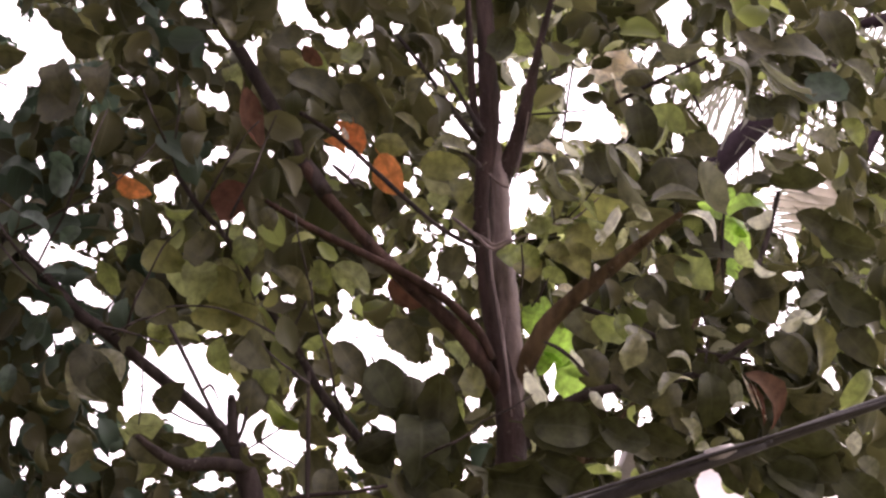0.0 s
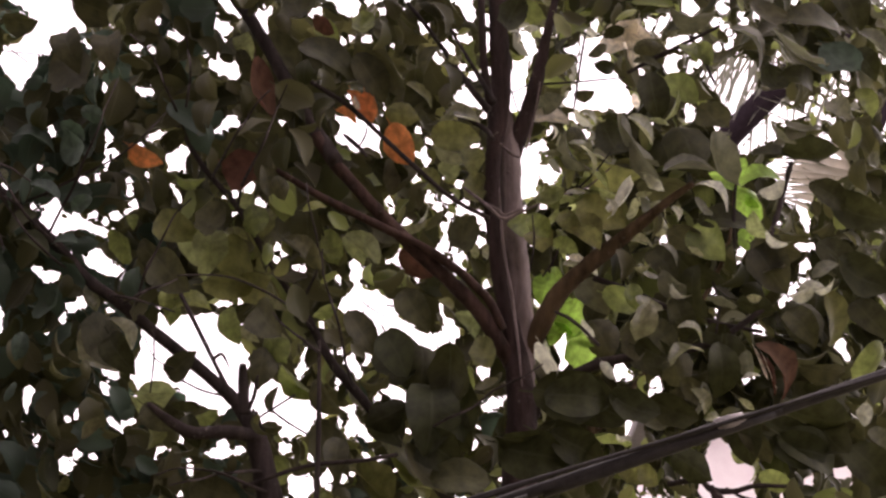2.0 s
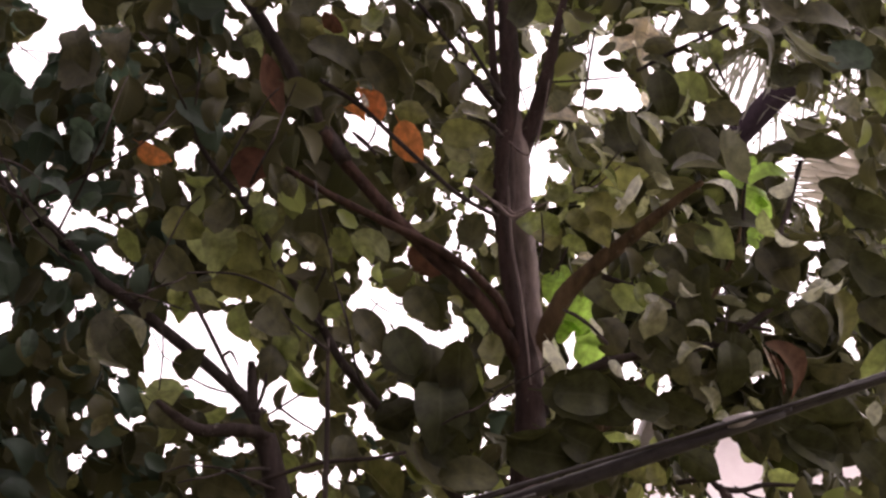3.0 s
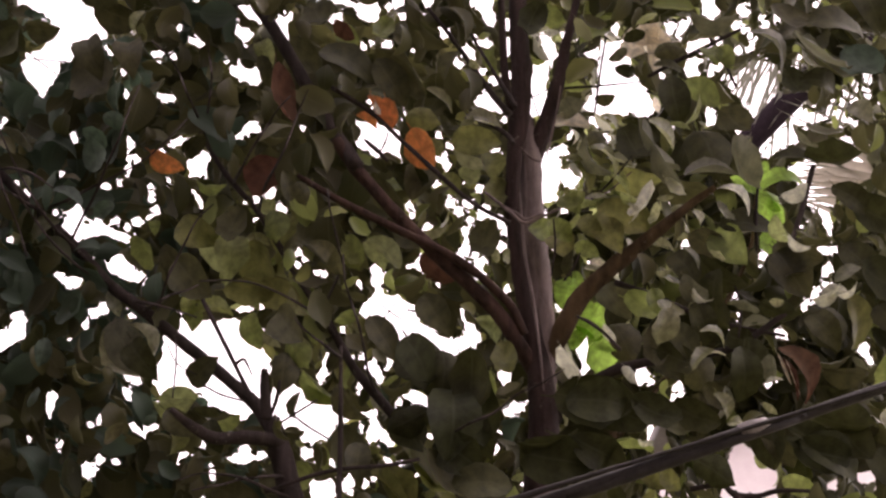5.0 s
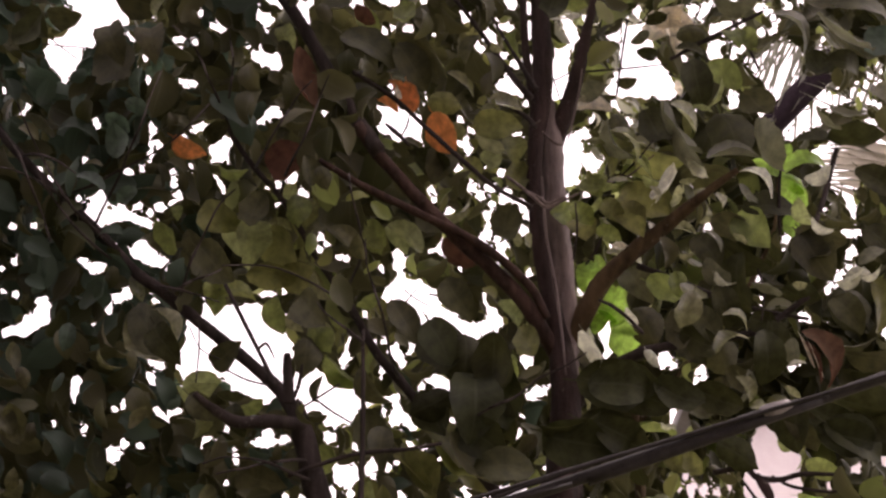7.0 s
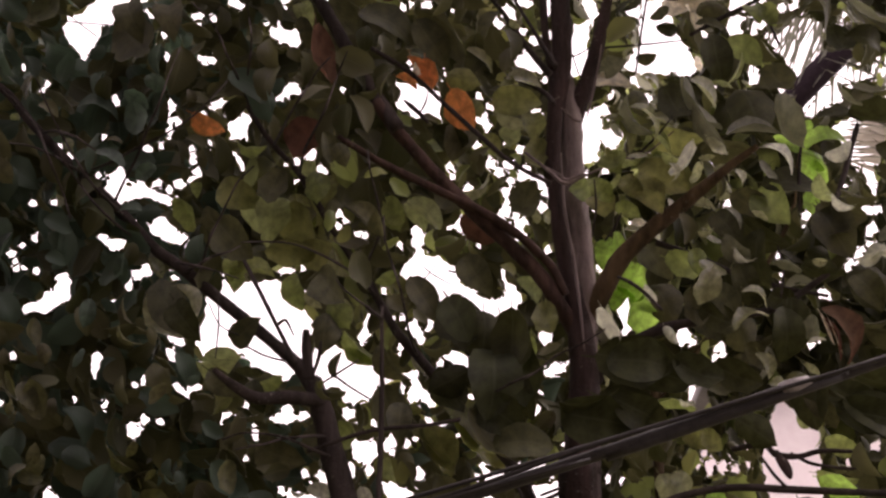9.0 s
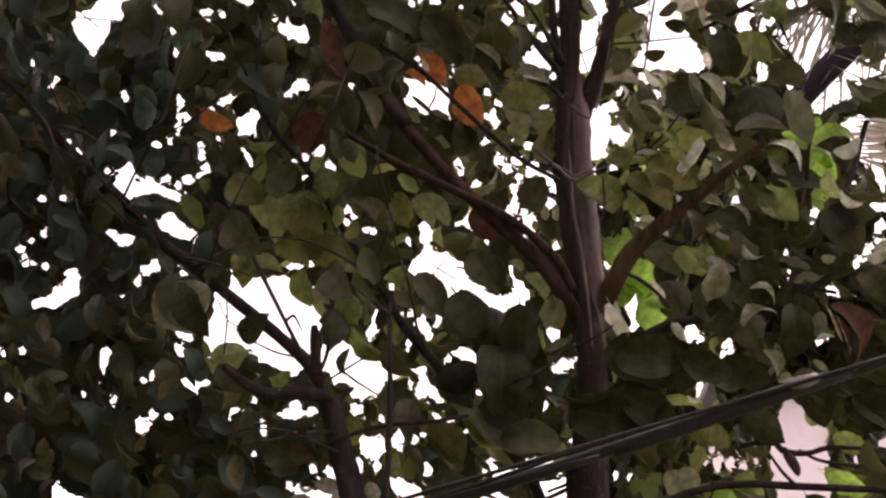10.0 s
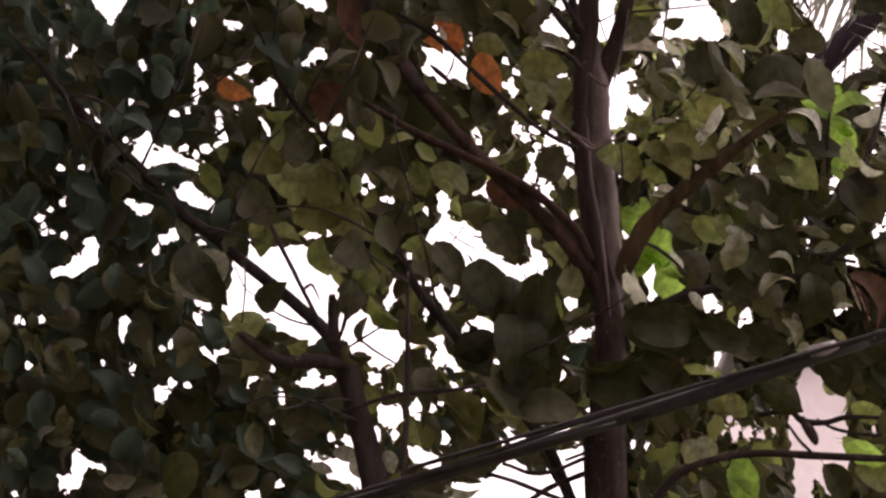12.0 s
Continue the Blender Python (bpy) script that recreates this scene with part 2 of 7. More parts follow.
def leaf_mesh(name, width, fold, arch, wave, curl, seed):
    """An obovate leaf, 1 long from stalk to tip along +y, folded along its midrib, arched and curled, with a short stalk."""
    rnd = random.Random(seed)
    bm = bmesh.new()
    uv = bm.loops.layers.uv.new()
    rows, at_uv = [], {}
    outline = ((0.0, 0.04), (0.06, 0.46), (0.20, 0.82), (0.42, 1.0), (0.62, 0.95), (0.80, 0.62 + 0.07 * (seed % 3)), (0.92, 0.25 + 0.11 * (seed % 3)), (1.0, 0.03))
    for t, broad in outline:
        w = width * 0.5 * broad
        z = -arch * (t - 0.45) ** 2 + 0.1 * arch
        row = []
        for s in (-1, -0.55, 0, 0.55, 1):
            wob = 1 + rnd.uniform(-wave, wave)
            rise = abs(s) * w * fold + curl * s * s * w + s * abs(s) * rnd.uniform(-wave, wave) * 0.35
            vert = bm.verts.new((s * w * wob + 0.03 * math.sin(t * 5 + seed), t - 0.5, z + rise))
            at_uv[vert] = (0.5 + s * 0.5, t)
            row.append(vert)
        rows.append(row)
    faces = []
    for a, b in zip(rows, rows[1:]):
        for k in range(4):
            faces.append(bm.faces.new((a[k], a[k + 1], b[k + 1], b[k])))
    stalk = [bm.verts.new(q) for q in ((-0.012, -0.48, 0), (0.012, -0.48, 0), (0.008, -0.66, 0.03), (-0.008, -0.66, 0.03))]
    for q in stalk:
        at_uv[q] = (0.5, 0.0)
    faces.append(bm.faces.new(stalk))
    for f in faces:
        f.smooth = True
        for loop in f.loops:
            loop[uv].uv = at_uv[loop.vert]
    me = bpy.data.meshes.new(name)
    bm.to_mesh(me)
    bm.free()
    return me


SHAPES = [(0.62, 0.25, 0.6, 0.08, 0.1, ), (0.66, 0.05, 1.0, 0.10, 0.35), (0.60, 0.5, 0.4, 0.10, -0.2), (0.64, -0.25, 0.8, 0.12, -0.3),
          (0.68, 0.15, 0.3, 0.08, 0.45), (0.58, 0.3, -0.8, 0.12, 0.2), (0.63, -0.1, -0.5, 0.14, 0.5), (0.60, 0.4, 1.2, 0.1, 0.0)]
LEAF_MESH = {}
for tone, mat in LEAF.items():
    for i, s in enumerate(SHAPES):
        LEAF_MESH[tone, i] = leaf_mesh("leaf", *s, i)
        LEAF_MESH[tone, i].materials.append(mat)

LEAF_MESH["c", len(SHAPES)] = leaf_mesh("leaf", 0.15, 0.3, 0.3, 0.02, 0.0, 4)
LEAF_MESH["c", len(SHAPES)].materials.append(LEAF["c"])

leaves = []      # tree, distance ahead, pose, tone, shape, whether it stands out
rng = random.Random(7)


def blade(u, v, length, width, angle):
    """The cells that a leaf covers."""
    w = window(u, v, length * 0.55)
    a = radians(angle)
    du, dv = CU[w] - u, CV[w] - v
    along, over = du * math.cos(a) + dv * math.sin(a), -du * math.sin(a) + dv * math.cos(a)
    return w, (along / (length * 0.5)) ** 2 + (over / (width * 0.5)) ** 2 < 1


def samples(me):
    """Points spread closely over a leaf's blade and stalk."""
    out = []
    for f in me.polygons:
        a, b, c, d = (np.array(me.vertices[i].co) for i in f.vertices)
        for s in (0.1, 0.37, 0.63, 0.9):
            for t in (0.1, 0.37, 0.63, 0.9):
                out.append((1 - t) * ((1 - s) * a + s * b) + t * ((1 - s) * d + s * c))
    return np.array(out)


LEAF_POINTS = [samples(LEAF_MESH["c", i]) for i in range(len(SHAPES) + 1)]
UNGAZE = np.array(GAZE)


def cells(m, shape):
    """The cells of the sheet that a leaf with this pose and shape hides."""
    p = (LEAF_POINTS[shape] @ np.array(m.to_3x3()).T + np.array(m.translation) - np.array(STAND)) @ UNGAZE
    i = np.round((360 * p[:, 0] / -p[:, 2] - LEFT_EDGE) / CELL).astype(int)
    j = np.round((360 * p[:, 1] / -p[:, 2] - LOW_EDGE) / CELL).astype(int)
    inside = (i >= 0) & (i < WIDE) & (j >= 0) & (j < HIGH)
    return j[inside], i[inside]


def attitude(u, v, y, length, width, angle, tone):
    """A pose and a shape for a leaf that shows this long and wide."""
    p, k = spot(u, v, y)
    a = radians(angle)
    tip, over = Vector((math.cos(a), math.sin(a), 0)), Vector((-math.sin(a), math.cos(a), 0))
    full = max(width / 0.62, length)
    turn = math.acos(max(0.12, min(1.0, width / (0.62 * full)))) * rng.choice((-1, 1))
    dip = math.acos(min(1.0, length / full)) if full > length else radians(rng.uniform(-16, 16))
    m = Matrix((over * -1, tip, Vector((0, 0, 1)))).transposed()
    m = GAZE @ m @ Matrix.Rotation(dip, 3, 'X') @ Matrix.Rotation(turn, 3, 'Y')
    size, shape = Matrix.Scale(full * k / 100, 4), rng.randrange(len(SHAPES))
    if tone == "c" and width < 0.3 * length:
        m = GAZE @ Matrix((over * -1, tip, Vector((0, 0, 1)))).transposed()
        size, shape = size @ Matrix.Diagonal((width / (0.15 * length), 1, 1, 1)), len(SHAPES)
    return Matrix.Translation(p) @ m.to_4x4() @ size, shape


def leaf(tree, u, v, y, length, width, angle, tone, single=True, posed=None):
    """One leaf with its middle at u, v (cm), y metres ahead; its tip points at angle (degrees, anticlockwise)."""
    if single:
        for _ in range(7):
            w, hit = blade(u, v, length, width, angle)
            if not 0.02 < (core[w] & hit).sum() / max(1, hit.sum()) < 0.5:
                break
            length, width = length * 0.94, width * 0.91
        tries = []
        for shrink, du, dv in ((1, 0, 0), (1, 0, 0), (1, 0, 0), (0.94, 0, 0), (0.88, 0, 0), (0.88, 0.15, 0), (0.88, -0.15, 0), (0.88, 0, 0.15), (0.88, 0, -0.15),
                               (0.82, 0.2, 0.2), (0.82, 0.2, -0.2), (0.82, -0.2, 0.2), (0.82, -0.2, -0.2), (0.78, 0.3, 0), (0.78, -0.3, 0), (0.78, 0, 0.3), (0.78, 0, -0.3)):
            m, shape = attitude(u + du * length, v + dv * length, y, length * shrink, width * shrink, angle, tone)
            tries.append((hearts[cells(m, shape)].sum(), len(tries), m, shape))
            if tone in "rkb" and len(tries) == 3:
                break
        posed = min(tries)[2:]
    m, shape = posed or attitude(u, v, y, length, width, angle, tone)
    leaves.append((tree, y, m, tone, shape, single))
    covered[cells(m, shape)] = True


def thing(name, label, category, x=0.0, y=0.0, group=""):
    ob = new(name)
    ob.location = (x, y, 0)
    return tagged(ob, label, category, group)


# ---- ground and house ----
bm = bmesh.new()
bmesh.ops.create_grid(bm, x_segments=60, y_segments=60, size=1)
for q in bm.verts:
    far = max(abs(q.co.x), abs(q.co.y))
    q.co.xy = q.co.xy * (30 + 2000 * far ** 6)
    q.co.z = 0.05 * noise.noise(q.co * 0.4) if far < 0.7 else 0.0
ground = part("ground", bm, EARTH, None)
tagged(ground, "bare earth with patches of grass under trees", "ground", kind="structure")


def box(bm, x0, x1, y0, y1, z0, z1):
    r = bmesh.ops.create_cube(bm, size=1)["verts"]
    for q in r:
        q.co = Vector(((x0 + x1) / 2 + q.co.x * (x1 - x0), (y0 + y1) / 2 + q.co.y * (y1 - y0), (z0 + z1) / 2 + q.co.z * (z1 - z0)))
    return r


house = thing("house", "pale pink plastered house half hidden behind trees", "house")
bm = bmesh.new()
box(bm, 1.45, 6.0, 7.5, 12.0, -0.05, 4.46)
bmesh.ops.bevel(bm, geom=bm.edges[:], offset=0.02, segments=2, affect='EDGES')
part("wall", bm, PLASTER, house)
bm = bmesh.new()
box(bm, 1.35, 6.1, 7.4, 12.1, 4.46, 4.58)
bmesh.ops.bevel(bm, geom=bm.edges[:], offset=0.015, segments=2, affect='EDGES')
part("roof", bm, ROOFING, house, "flat grey roof slab")

# unseen wall behind the camera and slab above, added to keep sky light off the leaves
CEMENT = plain_material("grey_cement_render", (0.14, 0.13, 0.12), (0.24, 0.22, 0.20), 2.5, relief=0.3)
bm = bmesh.new()
box(bm, -9.0, 4.5, -1.5, -1.25, -0.05, 7.0)
tagged(part("shade_wall", bm, CEMENT, None), "unseen grey cement wall added to shade the trees", "wall", kind="structure")
bm = bmesh.new()
box(bm, -9.2, 4.7, -6.0, -0.35, 7.0, 7.12)
tagged(part("shade_slab", bm, CEMENT, None), "unseen grey cement slab added over the shading wall", "roof", kind="structure")

# ---- the trees: trunks, limbs and twigs ----
tree_main = thing("tree", "slender tree with purple-brown double stem and oval leaves", "tree")
tree_left = thing("tree", "dark leafy tree with long crossing limbs", "tree")
tree_young = thing("sapling", "young tree with bright green leaves behind larger trees", "tree")

limb(tree_main, "trunk", 3.17, 3.16, (28.6, -83.5, 11.6), (28.8, -68.5, 10.4), (29.1, -58.0, 9.5), (29.4, -49.1, 8.7), (29.4, -41.6, 8.1), (28.9, -35.7, 7.5), (28.0, -28.9, 6.4), (26.9, -22.5, 5.1), (25.4, -16.3, 4.5), (23.7, -8.8, 4.3), (22.5, -1.3, 4.2), (21.6, 6.1, 4.0), (21.0, 13.6, 4.0), (21.2, 21.0, 4.2), (21.8, 28.5, 4.6), (22.8, 36.0, 5.4), (23.3, 43.4, 5.5), (23.1, 50.9, 5.4), (22.7, 58.3, 5.1), (22.4, 65.8, 4.8), (21.8, 74.7, 4.5), (21.2, 92.6, 3.9), ground=True, sides=14, rough=0.08)
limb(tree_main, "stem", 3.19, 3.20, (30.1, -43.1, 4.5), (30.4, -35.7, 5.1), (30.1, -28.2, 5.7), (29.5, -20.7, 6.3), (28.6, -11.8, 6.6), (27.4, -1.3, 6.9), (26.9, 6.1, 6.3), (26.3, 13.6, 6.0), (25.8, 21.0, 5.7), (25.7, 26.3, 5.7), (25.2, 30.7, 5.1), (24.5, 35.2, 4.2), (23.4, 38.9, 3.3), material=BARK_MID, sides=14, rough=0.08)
limb(tree_main, "limb", 3.23, 3.10, (25.7, 18.1, 2.4), (26.3, 23.3, 4.2), (27.2, 27.6, 5.1), (28.6, 31.8, 5.1), (30.4, 36.7, 4.3), (32.2, 42.7, 4.0), (33.9, 49.4, 3.4), (34.9, 55.0, 2.8), (36.1, 59.8, 2.4), (38.2, 68.8, 1.9), (41.2, 79.2, 1.5), sides=14, rough=0.08)
limb(tree_main, "limb", 3.18, 2.98, (28.0, -33.4, 3.6), (25.5, -27.9, 4.5), (23.0, -23.7, 4.6), (19.7, -18.2, 4.5), (15.5, -13.1, 4.2), (9.8, -7.6, 4.0), (2.7, -1.2, 3.9), (-3.6, 4.9, 3.7), (-10.1, 11.5, 3.6), (-16.1, 18.1, 3.4), (-21.5, 24.2, 3.3), (-25.7, 30.4, 3.1), material=BARK_RED)
limb(tree_main, "limb", 2.98, 3.16, (-19.9, 23.4, 4.0), (-25.2, 30.8, 3.9), (-29.7, 38.2, 3.7), (-35.7, 48.7, 3.6), (-41.7, 59.1, 3.4), (-47.0, 66.5, 3.3), (-52.2, 75.4, 3.0), (-58.3, 88.9, 2.4), material=BARK_DARK, bare=False)
limb(tree_main, "limb", 3.12, 2.99, (24.5, -20.7, 2.1), (20.9, -13.6, 2.5), (16.7, -9.2, 2.5), (12.5, -5.4, 2.5), (3.6, 0.6, 2.4), (-11.3, 7.8, 2.2), (-24.8, 14.5, 1.9), (-35.7, 21.0, 1.3), material=BARK_RED)
limb(tree_main, "limb", 3.20, 2.95, (31.0, -29.7, 3.3), (32.7, -23.4, 4.8), (35.2, -17.8, 5.4), (39.7, -10.4, 5.1), (47.1, -3.3, 4.6), (54.6, 2.5, 4.0), (59.8, 6.9, 3.4), (64.3, 10.6, 2.8), (69.5, 14.8, 2.2), (74.7, 18.3, 1.6), material=BARK_OLIVE)
limb(tree_main, "limb", 3.21, 3.00, (30.0, -47.9, 3.3), (32.5, -43.5, 3.3), (37.7, -36.0, 3.3), (43.7, -32.3, 3.0), (51.2, -29.3, 2.7), (66.2, -26.3, 2.4), (79.8, -24.1, 1.9), (93.4, -15.0, 1.5), material=BARK_DARK)
limb(tree_main, "twig", 3.00, 2.98, (100.7, 24.1, 1.3), (98.7, 16.5, 1.5), (96.7, 9.0, 1.5), (94.6, 3.0, 1.3), material=BARK_DARK)
limb(tree_main, "twig", 3.09, 3.05, (48.2, -6.9, 1.8), (58.7, -10.6, 1.6), (70.7, -15.8, 1.5), (81.3, -18.8, 1.3), (93.4, -21.0, 1.0), material=BARK_DARK)
limb(tree_main, "twig", 3.05, 3.01, (-26.7, 44.2, 1.3), (-16.3, 37.6, 1.3), (-7.3, 29.4, 1.3), (1.7, 21.3, 1.3), (10.7, 13.8, 1.2), (20.4, 8.6, 1.3), material=BARK_DARK)
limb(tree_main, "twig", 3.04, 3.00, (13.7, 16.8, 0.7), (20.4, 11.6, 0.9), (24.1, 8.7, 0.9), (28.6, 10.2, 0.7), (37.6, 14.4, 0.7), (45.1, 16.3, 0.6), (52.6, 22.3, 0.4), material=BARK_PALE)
limb(tree_main, "twig", 3.09, 3.05, (20.3, 37.1, 2.1), (15.8, 42.3, 1.6), (10.5, 49.8, 1.3), (4.5, 58.0, 1.2), (-1.5, 65.4, 1.0), material=BARK_DARK)
limb(tree_main, "limb", 3.11, 3.07, (20.8, 38.6, 2.4), (19.2, 46.1, 2.2), (18.5, 55.1, 2.1), (18.0, 65.6, 1.8), (17.2, 79.1, 1.5))
limb(tree_main, "twig", 3.09, 3.05, (56.8, 47.4, 1.0), (63.1, 50.9, 1.2), (72.2, 55.5, 1.2), (81.3, 60.1, 1.0), material=BARK_DARK)
limb(tree_main, "twig", 3.09, 3.05, (73.4, 57.4, 0.9), (76.8, 51.8, 0.9), (80.1, 45.0, 0.7), material=BARK_DARK)
limb(tree_main, "twig", 3.00, 2.96, (40.3, -86.7, 2.4), (47.7, -77.5, 2.1), (58.0, -73.2, 2.1), (69.9, -71.6, 2.1), (83.2, -72.1, 2.1), (102.1, -72.8, 1.9), (112.7, -73.1, 1.6), material=BARK_DARK)
limb(tree_main, "twig", 3.00, 2.96, (68.2, -61.5, 1.5), (76.4, -60.4, 1.5), (80.1, -62.9, 1.8), (86.0, -63.3, 1.5), (91.9, -61.8, 1.3), (100.7, -62.0, 1.0), material=BARK_DARK)
limb(tree_main, "seed_pod", 2.99, 2.95, (79.8, -62.2, 1.8), (81.6, -64.9, 2.7), (83.1, -67.4, 2.4), (83.6, -68.9, 1.2))
limb(tree_main, "twig", 3.00, 2.96, (76.4, -64.0, 0.7), (79.4, -68.2, 0.9), (82.4, -71.2, 0.9), material=BARK_DARK)
limb(tree_main, "twig", 3.00, 2.96, (83.8, -62.4, 0.7), (89.0, -65.1, 0.9), (97.9, -66.5, 0.9), (102.0, -66.2, 0.7), material=BARK_DARK)
limb(tree_main, "twig", 3.09, 3.05, (8.3, 36.3, 0.6), (13.6, 35.2, 0.9), (19.0, 32.3, 1.3), (21.4, 29.6, 1.3), material=BARK_DARK)
limb(tree_main, "twig", 3.09, 3.05, (9.3, 59.5, 0.7), (14.3, 51.3, 1.0), (19.2, 43.4, 1.3), (21.8, 39.4, 1.3), material=BARK_DARK)
limb(tree_main, "twig", 3.18, 3.14, (45.6, 57.7, 0.6), (44.2, 48.8, 0.7), (42.6, 36.8, 0.6), material=BARK_DARK)
limb(tree_main, "twig", 3.18, 3.14, (33.6, 44.2, 0.6), (43.3, 44.9, 0.6), (56.1, 46.2, 0.4), material=BARK_DARK)
limb(tree_main, "twig", 3.18, 3.14, (23.9, 41.4, 0.4), (27.2, 42.3, 0.4), (30.6, 44.1, 0.4), material=BARK_DARK)
limb(tree_main, "twig", 3.18, 3.14, (26.1, 42.6, 0.4), (27.2, 38.9, 0.4), (28.4, 35.9, 0.4), material=BARK_DARK)
limb(tree_main, "twig", 3.18, 3.14, (-16.2, -18.9, 0.6), (-13.6, -17.4, 0.4), (-8.7, -11.4, 0.3), material=BARK_DARK)
limb(tree_main, "twig", 3.18, 3.14, (-13.2, -13.3, 0.4), (-10.2, -15.6, 0.4), (-5.7, -18.1, 0.3), material=BARK_DARK)
limb(tree_main, "twig", 3.18, 3.14, (-6.5, -14.4, 0.6), (-2.7, -15.4, 0.6), (1.0, -18.1, 0.4), material=BARK_DARK)
limb(tree_main, "twig", 2.91, 2.87, (38.1, -15.9, 0.7), (41.5, -17.5, 1.0), (45.3, -20.3, 1.0), (49.8, -24.8, 0.9), material=BARK_DARK)
limb(tree_main, "twig", 3.00, 2.96, (85.7, 1.2, 0.7), (85.5, 8.7, 0.9), (85.9, 17.7, 0.7), (87.4, 22.2, 0.4), material=BARK_DARK)
limb(tree_main, "twig", 3.00, 2.96, (31.4, -5.2, 0.4), (32.4, 2.3, 0.6), (31.9, 9.8, 0.4), material=BARK_DARK)
limb(tree_main, "twig", 3.00, 2.96, (41.3, 14.3, 0.6), (48.0, 20.7, 0.6), (52.5, 26.4, 0.4), material=BARK_DARK)
limb(tree_main, "twig", 3.00, 2.96, (80.0, -7.8, 0.6), (81.6, -13.8, 0.7), (81.0, -21.3, 0.6), material=BARK_DARK)
limb(tree_main, "twig", 3.00, 2.96, (34.7, -6.6, 0.6), (36.9, -3.6, 0.6), (39.1, 0.9, 0.4), material=BARK_DARK)
limb(tree_main, "twig", 3.18, 3.14, (-4.7, -77.3, 1.2), (3.5, -79.5, 1.2), (11.8, -82.7, 1.3), (19.3, -85.4, 1.3), material=BARK_DARK)
limb(tree_main, "twig", 3.18, 3.14, (1.3, -75.0, 1.0), (11.8, -77.6, 1.2), (26.7, -71.7, 1.2), material=BARK_DARK)
limb(tree_main, "twig", 3.20, 3.16, (5.8, -87.0, 1.3), (14.1, -81.2, 1.5), (26.8, -76.2, 1.3), material=BARK_DARK)
limb(tree_main, "twig", 3.20, 3.16, (11.8, -71.8, 0.9), (15.6, -79.4, 1.2), (22.3, -86.1, 1.2), material=BARK_DARK)
limb(tree_main, "twig", 3.18, 3.14, (17.8, -74.0, 0.9), (26.7, -70.5, 0.9), material=BARK_DARK)
limb(tree_main, "twig", 3.18, 3.14, (19.3, -78.6, 0.9), (28.2, -75.0, 0.9), material=BARK_DARK)
# thin pale tubes on the bark, highlights put in as shape and colour
limb(tree_main, "highlight_ridge", 3.15, 3.10, (23.0, 16.6, 0.4), (23.6, 9.1, 0.7), (24.2, 1.6, 0.7), (25.5, -5.8, 0.7), (26.6, -11.8, 0.9), (27.7, -19.2, 0.9), (28.6, -26.7, 0.7), (29.5, -35.7, 0.4), material=BARK_PALE)
limb(tree_main, "highlight_ridge", 3.12, 3.08, (30.0, 26.1, 0.4), (31.0, 30.0, 0.6), (31.9, 34.2, 0.6), (32.8, 38.9, 0.4), (33.7, 44.9, 0.3), material=BARK_PALE)
limb(tree_main, "highlight_ridge", 3.14, 3.14, (23.3, 28.5, 0.4), (25.1, 26.7, 0.7), (27.2, 25.2, 0.7), (28.6, 24.9, 0.4), material=BARK_PALE)
limb(tree_main, "highlight_ridge", 3.14, 3.14, (19.1, 12.8, 0.7), (22.1, 11.2, 1.0), (24.5, 9.4, 1.2), (26.6, 10.3, 1.0), (29.5, 11.3, 0.7), material=BARK_PALE)
limb(tree_main, "twig", 3.05, 3.05, (-18.2, 30.6, 0.6), (-16.4, 29.1, 1.3), (-14.0, 27.0, 1.3), (-11.9, 24.6, 0.7), material=BARK_DARK)
limb(tree_main, "twig", 3.05, 3.05, (-11.9, 32.7, 0.4), (-12.5, 30.0, 0.6), (-14.3, 26.7, 0.4), material=BARK_DARK)
limb(tree_left, "trunk", 2.95, 2.95, (-28.8, -102.7, 9.3), (-31.6, -87.4, 8.1), (-34.1, -75.3, 7.2), (-37.2, -63.2, 6.6), (-39.7, -52.6, 6.0), (-42.4, -43.5, 4.8), ground=True, material=BARK_DARK, sides=14, rough=0.08)
limb(tree_left, "limb", 2.97, 2.93, (-42.0, -45.8, 4.5), (-46.9, -39.0, 3.7), (-54.5, -32.3, 3.4), (-66.5, -22.6, 3.3), (-73.3, -16.9, 3.1), (-78.6, -12.8, 3.0), material=BARK_DARK)
limb(tree_left, "limb", 2.95, 2.95, (-73.3, -16.9, 3.1), (-78.6, -12.8, 3.1), (-84.6, -8.4, 3.1), (-95.1, 2.9, 3.0), (-105.6, 12.6, 2.7), (-117.6, 25.3, 2.4), (-123.6, 32.8, 2.2), (-132.6, 40.2, 2.1), (-144.6, 53.7, 1.8), material=BARK_DARK, bare=False)
limb(tree_left, "limb", 2.91, 2.87, (-43.6, -43.5, 3.3), (-43.9, -37.5, 3.0), (-44.2, -32.2, 2.5), (-44.2, -30.3, 1.8), material=BARK_DARK)
limb(tree_left, "limb", 2.95, 2.80, (-38.7, -50.3, 3.3), (-42.4, -48.8, 3.6), (-49.2, -48.1, 3.6), (-57.5, -48.2, 3.3), (-64.3, -44.4, 2.5), (-68.9, -40.7, 1.5), material=BARK_DARK)
limb(tree_left, "limb", 3.30, 3.10, (23.2, -96.0, 3.9), (17.8, -80.8, 3.3), (13.2, -70.3, 3.3), (7.2, -62.0, 3.1), (-1.8, -52.3, 3.0), (-12.4, -39.6, 2.7), (-20.6, -29.9, 2.5), (-27.4, -17.9, 2.2), (-36.4, -4.5, 1.9), (-45.4, 10.4, 1.6), (-54.3, 20.8, 1.5), (-61.8, 32.7, 1.2), material=BARK_DARK)
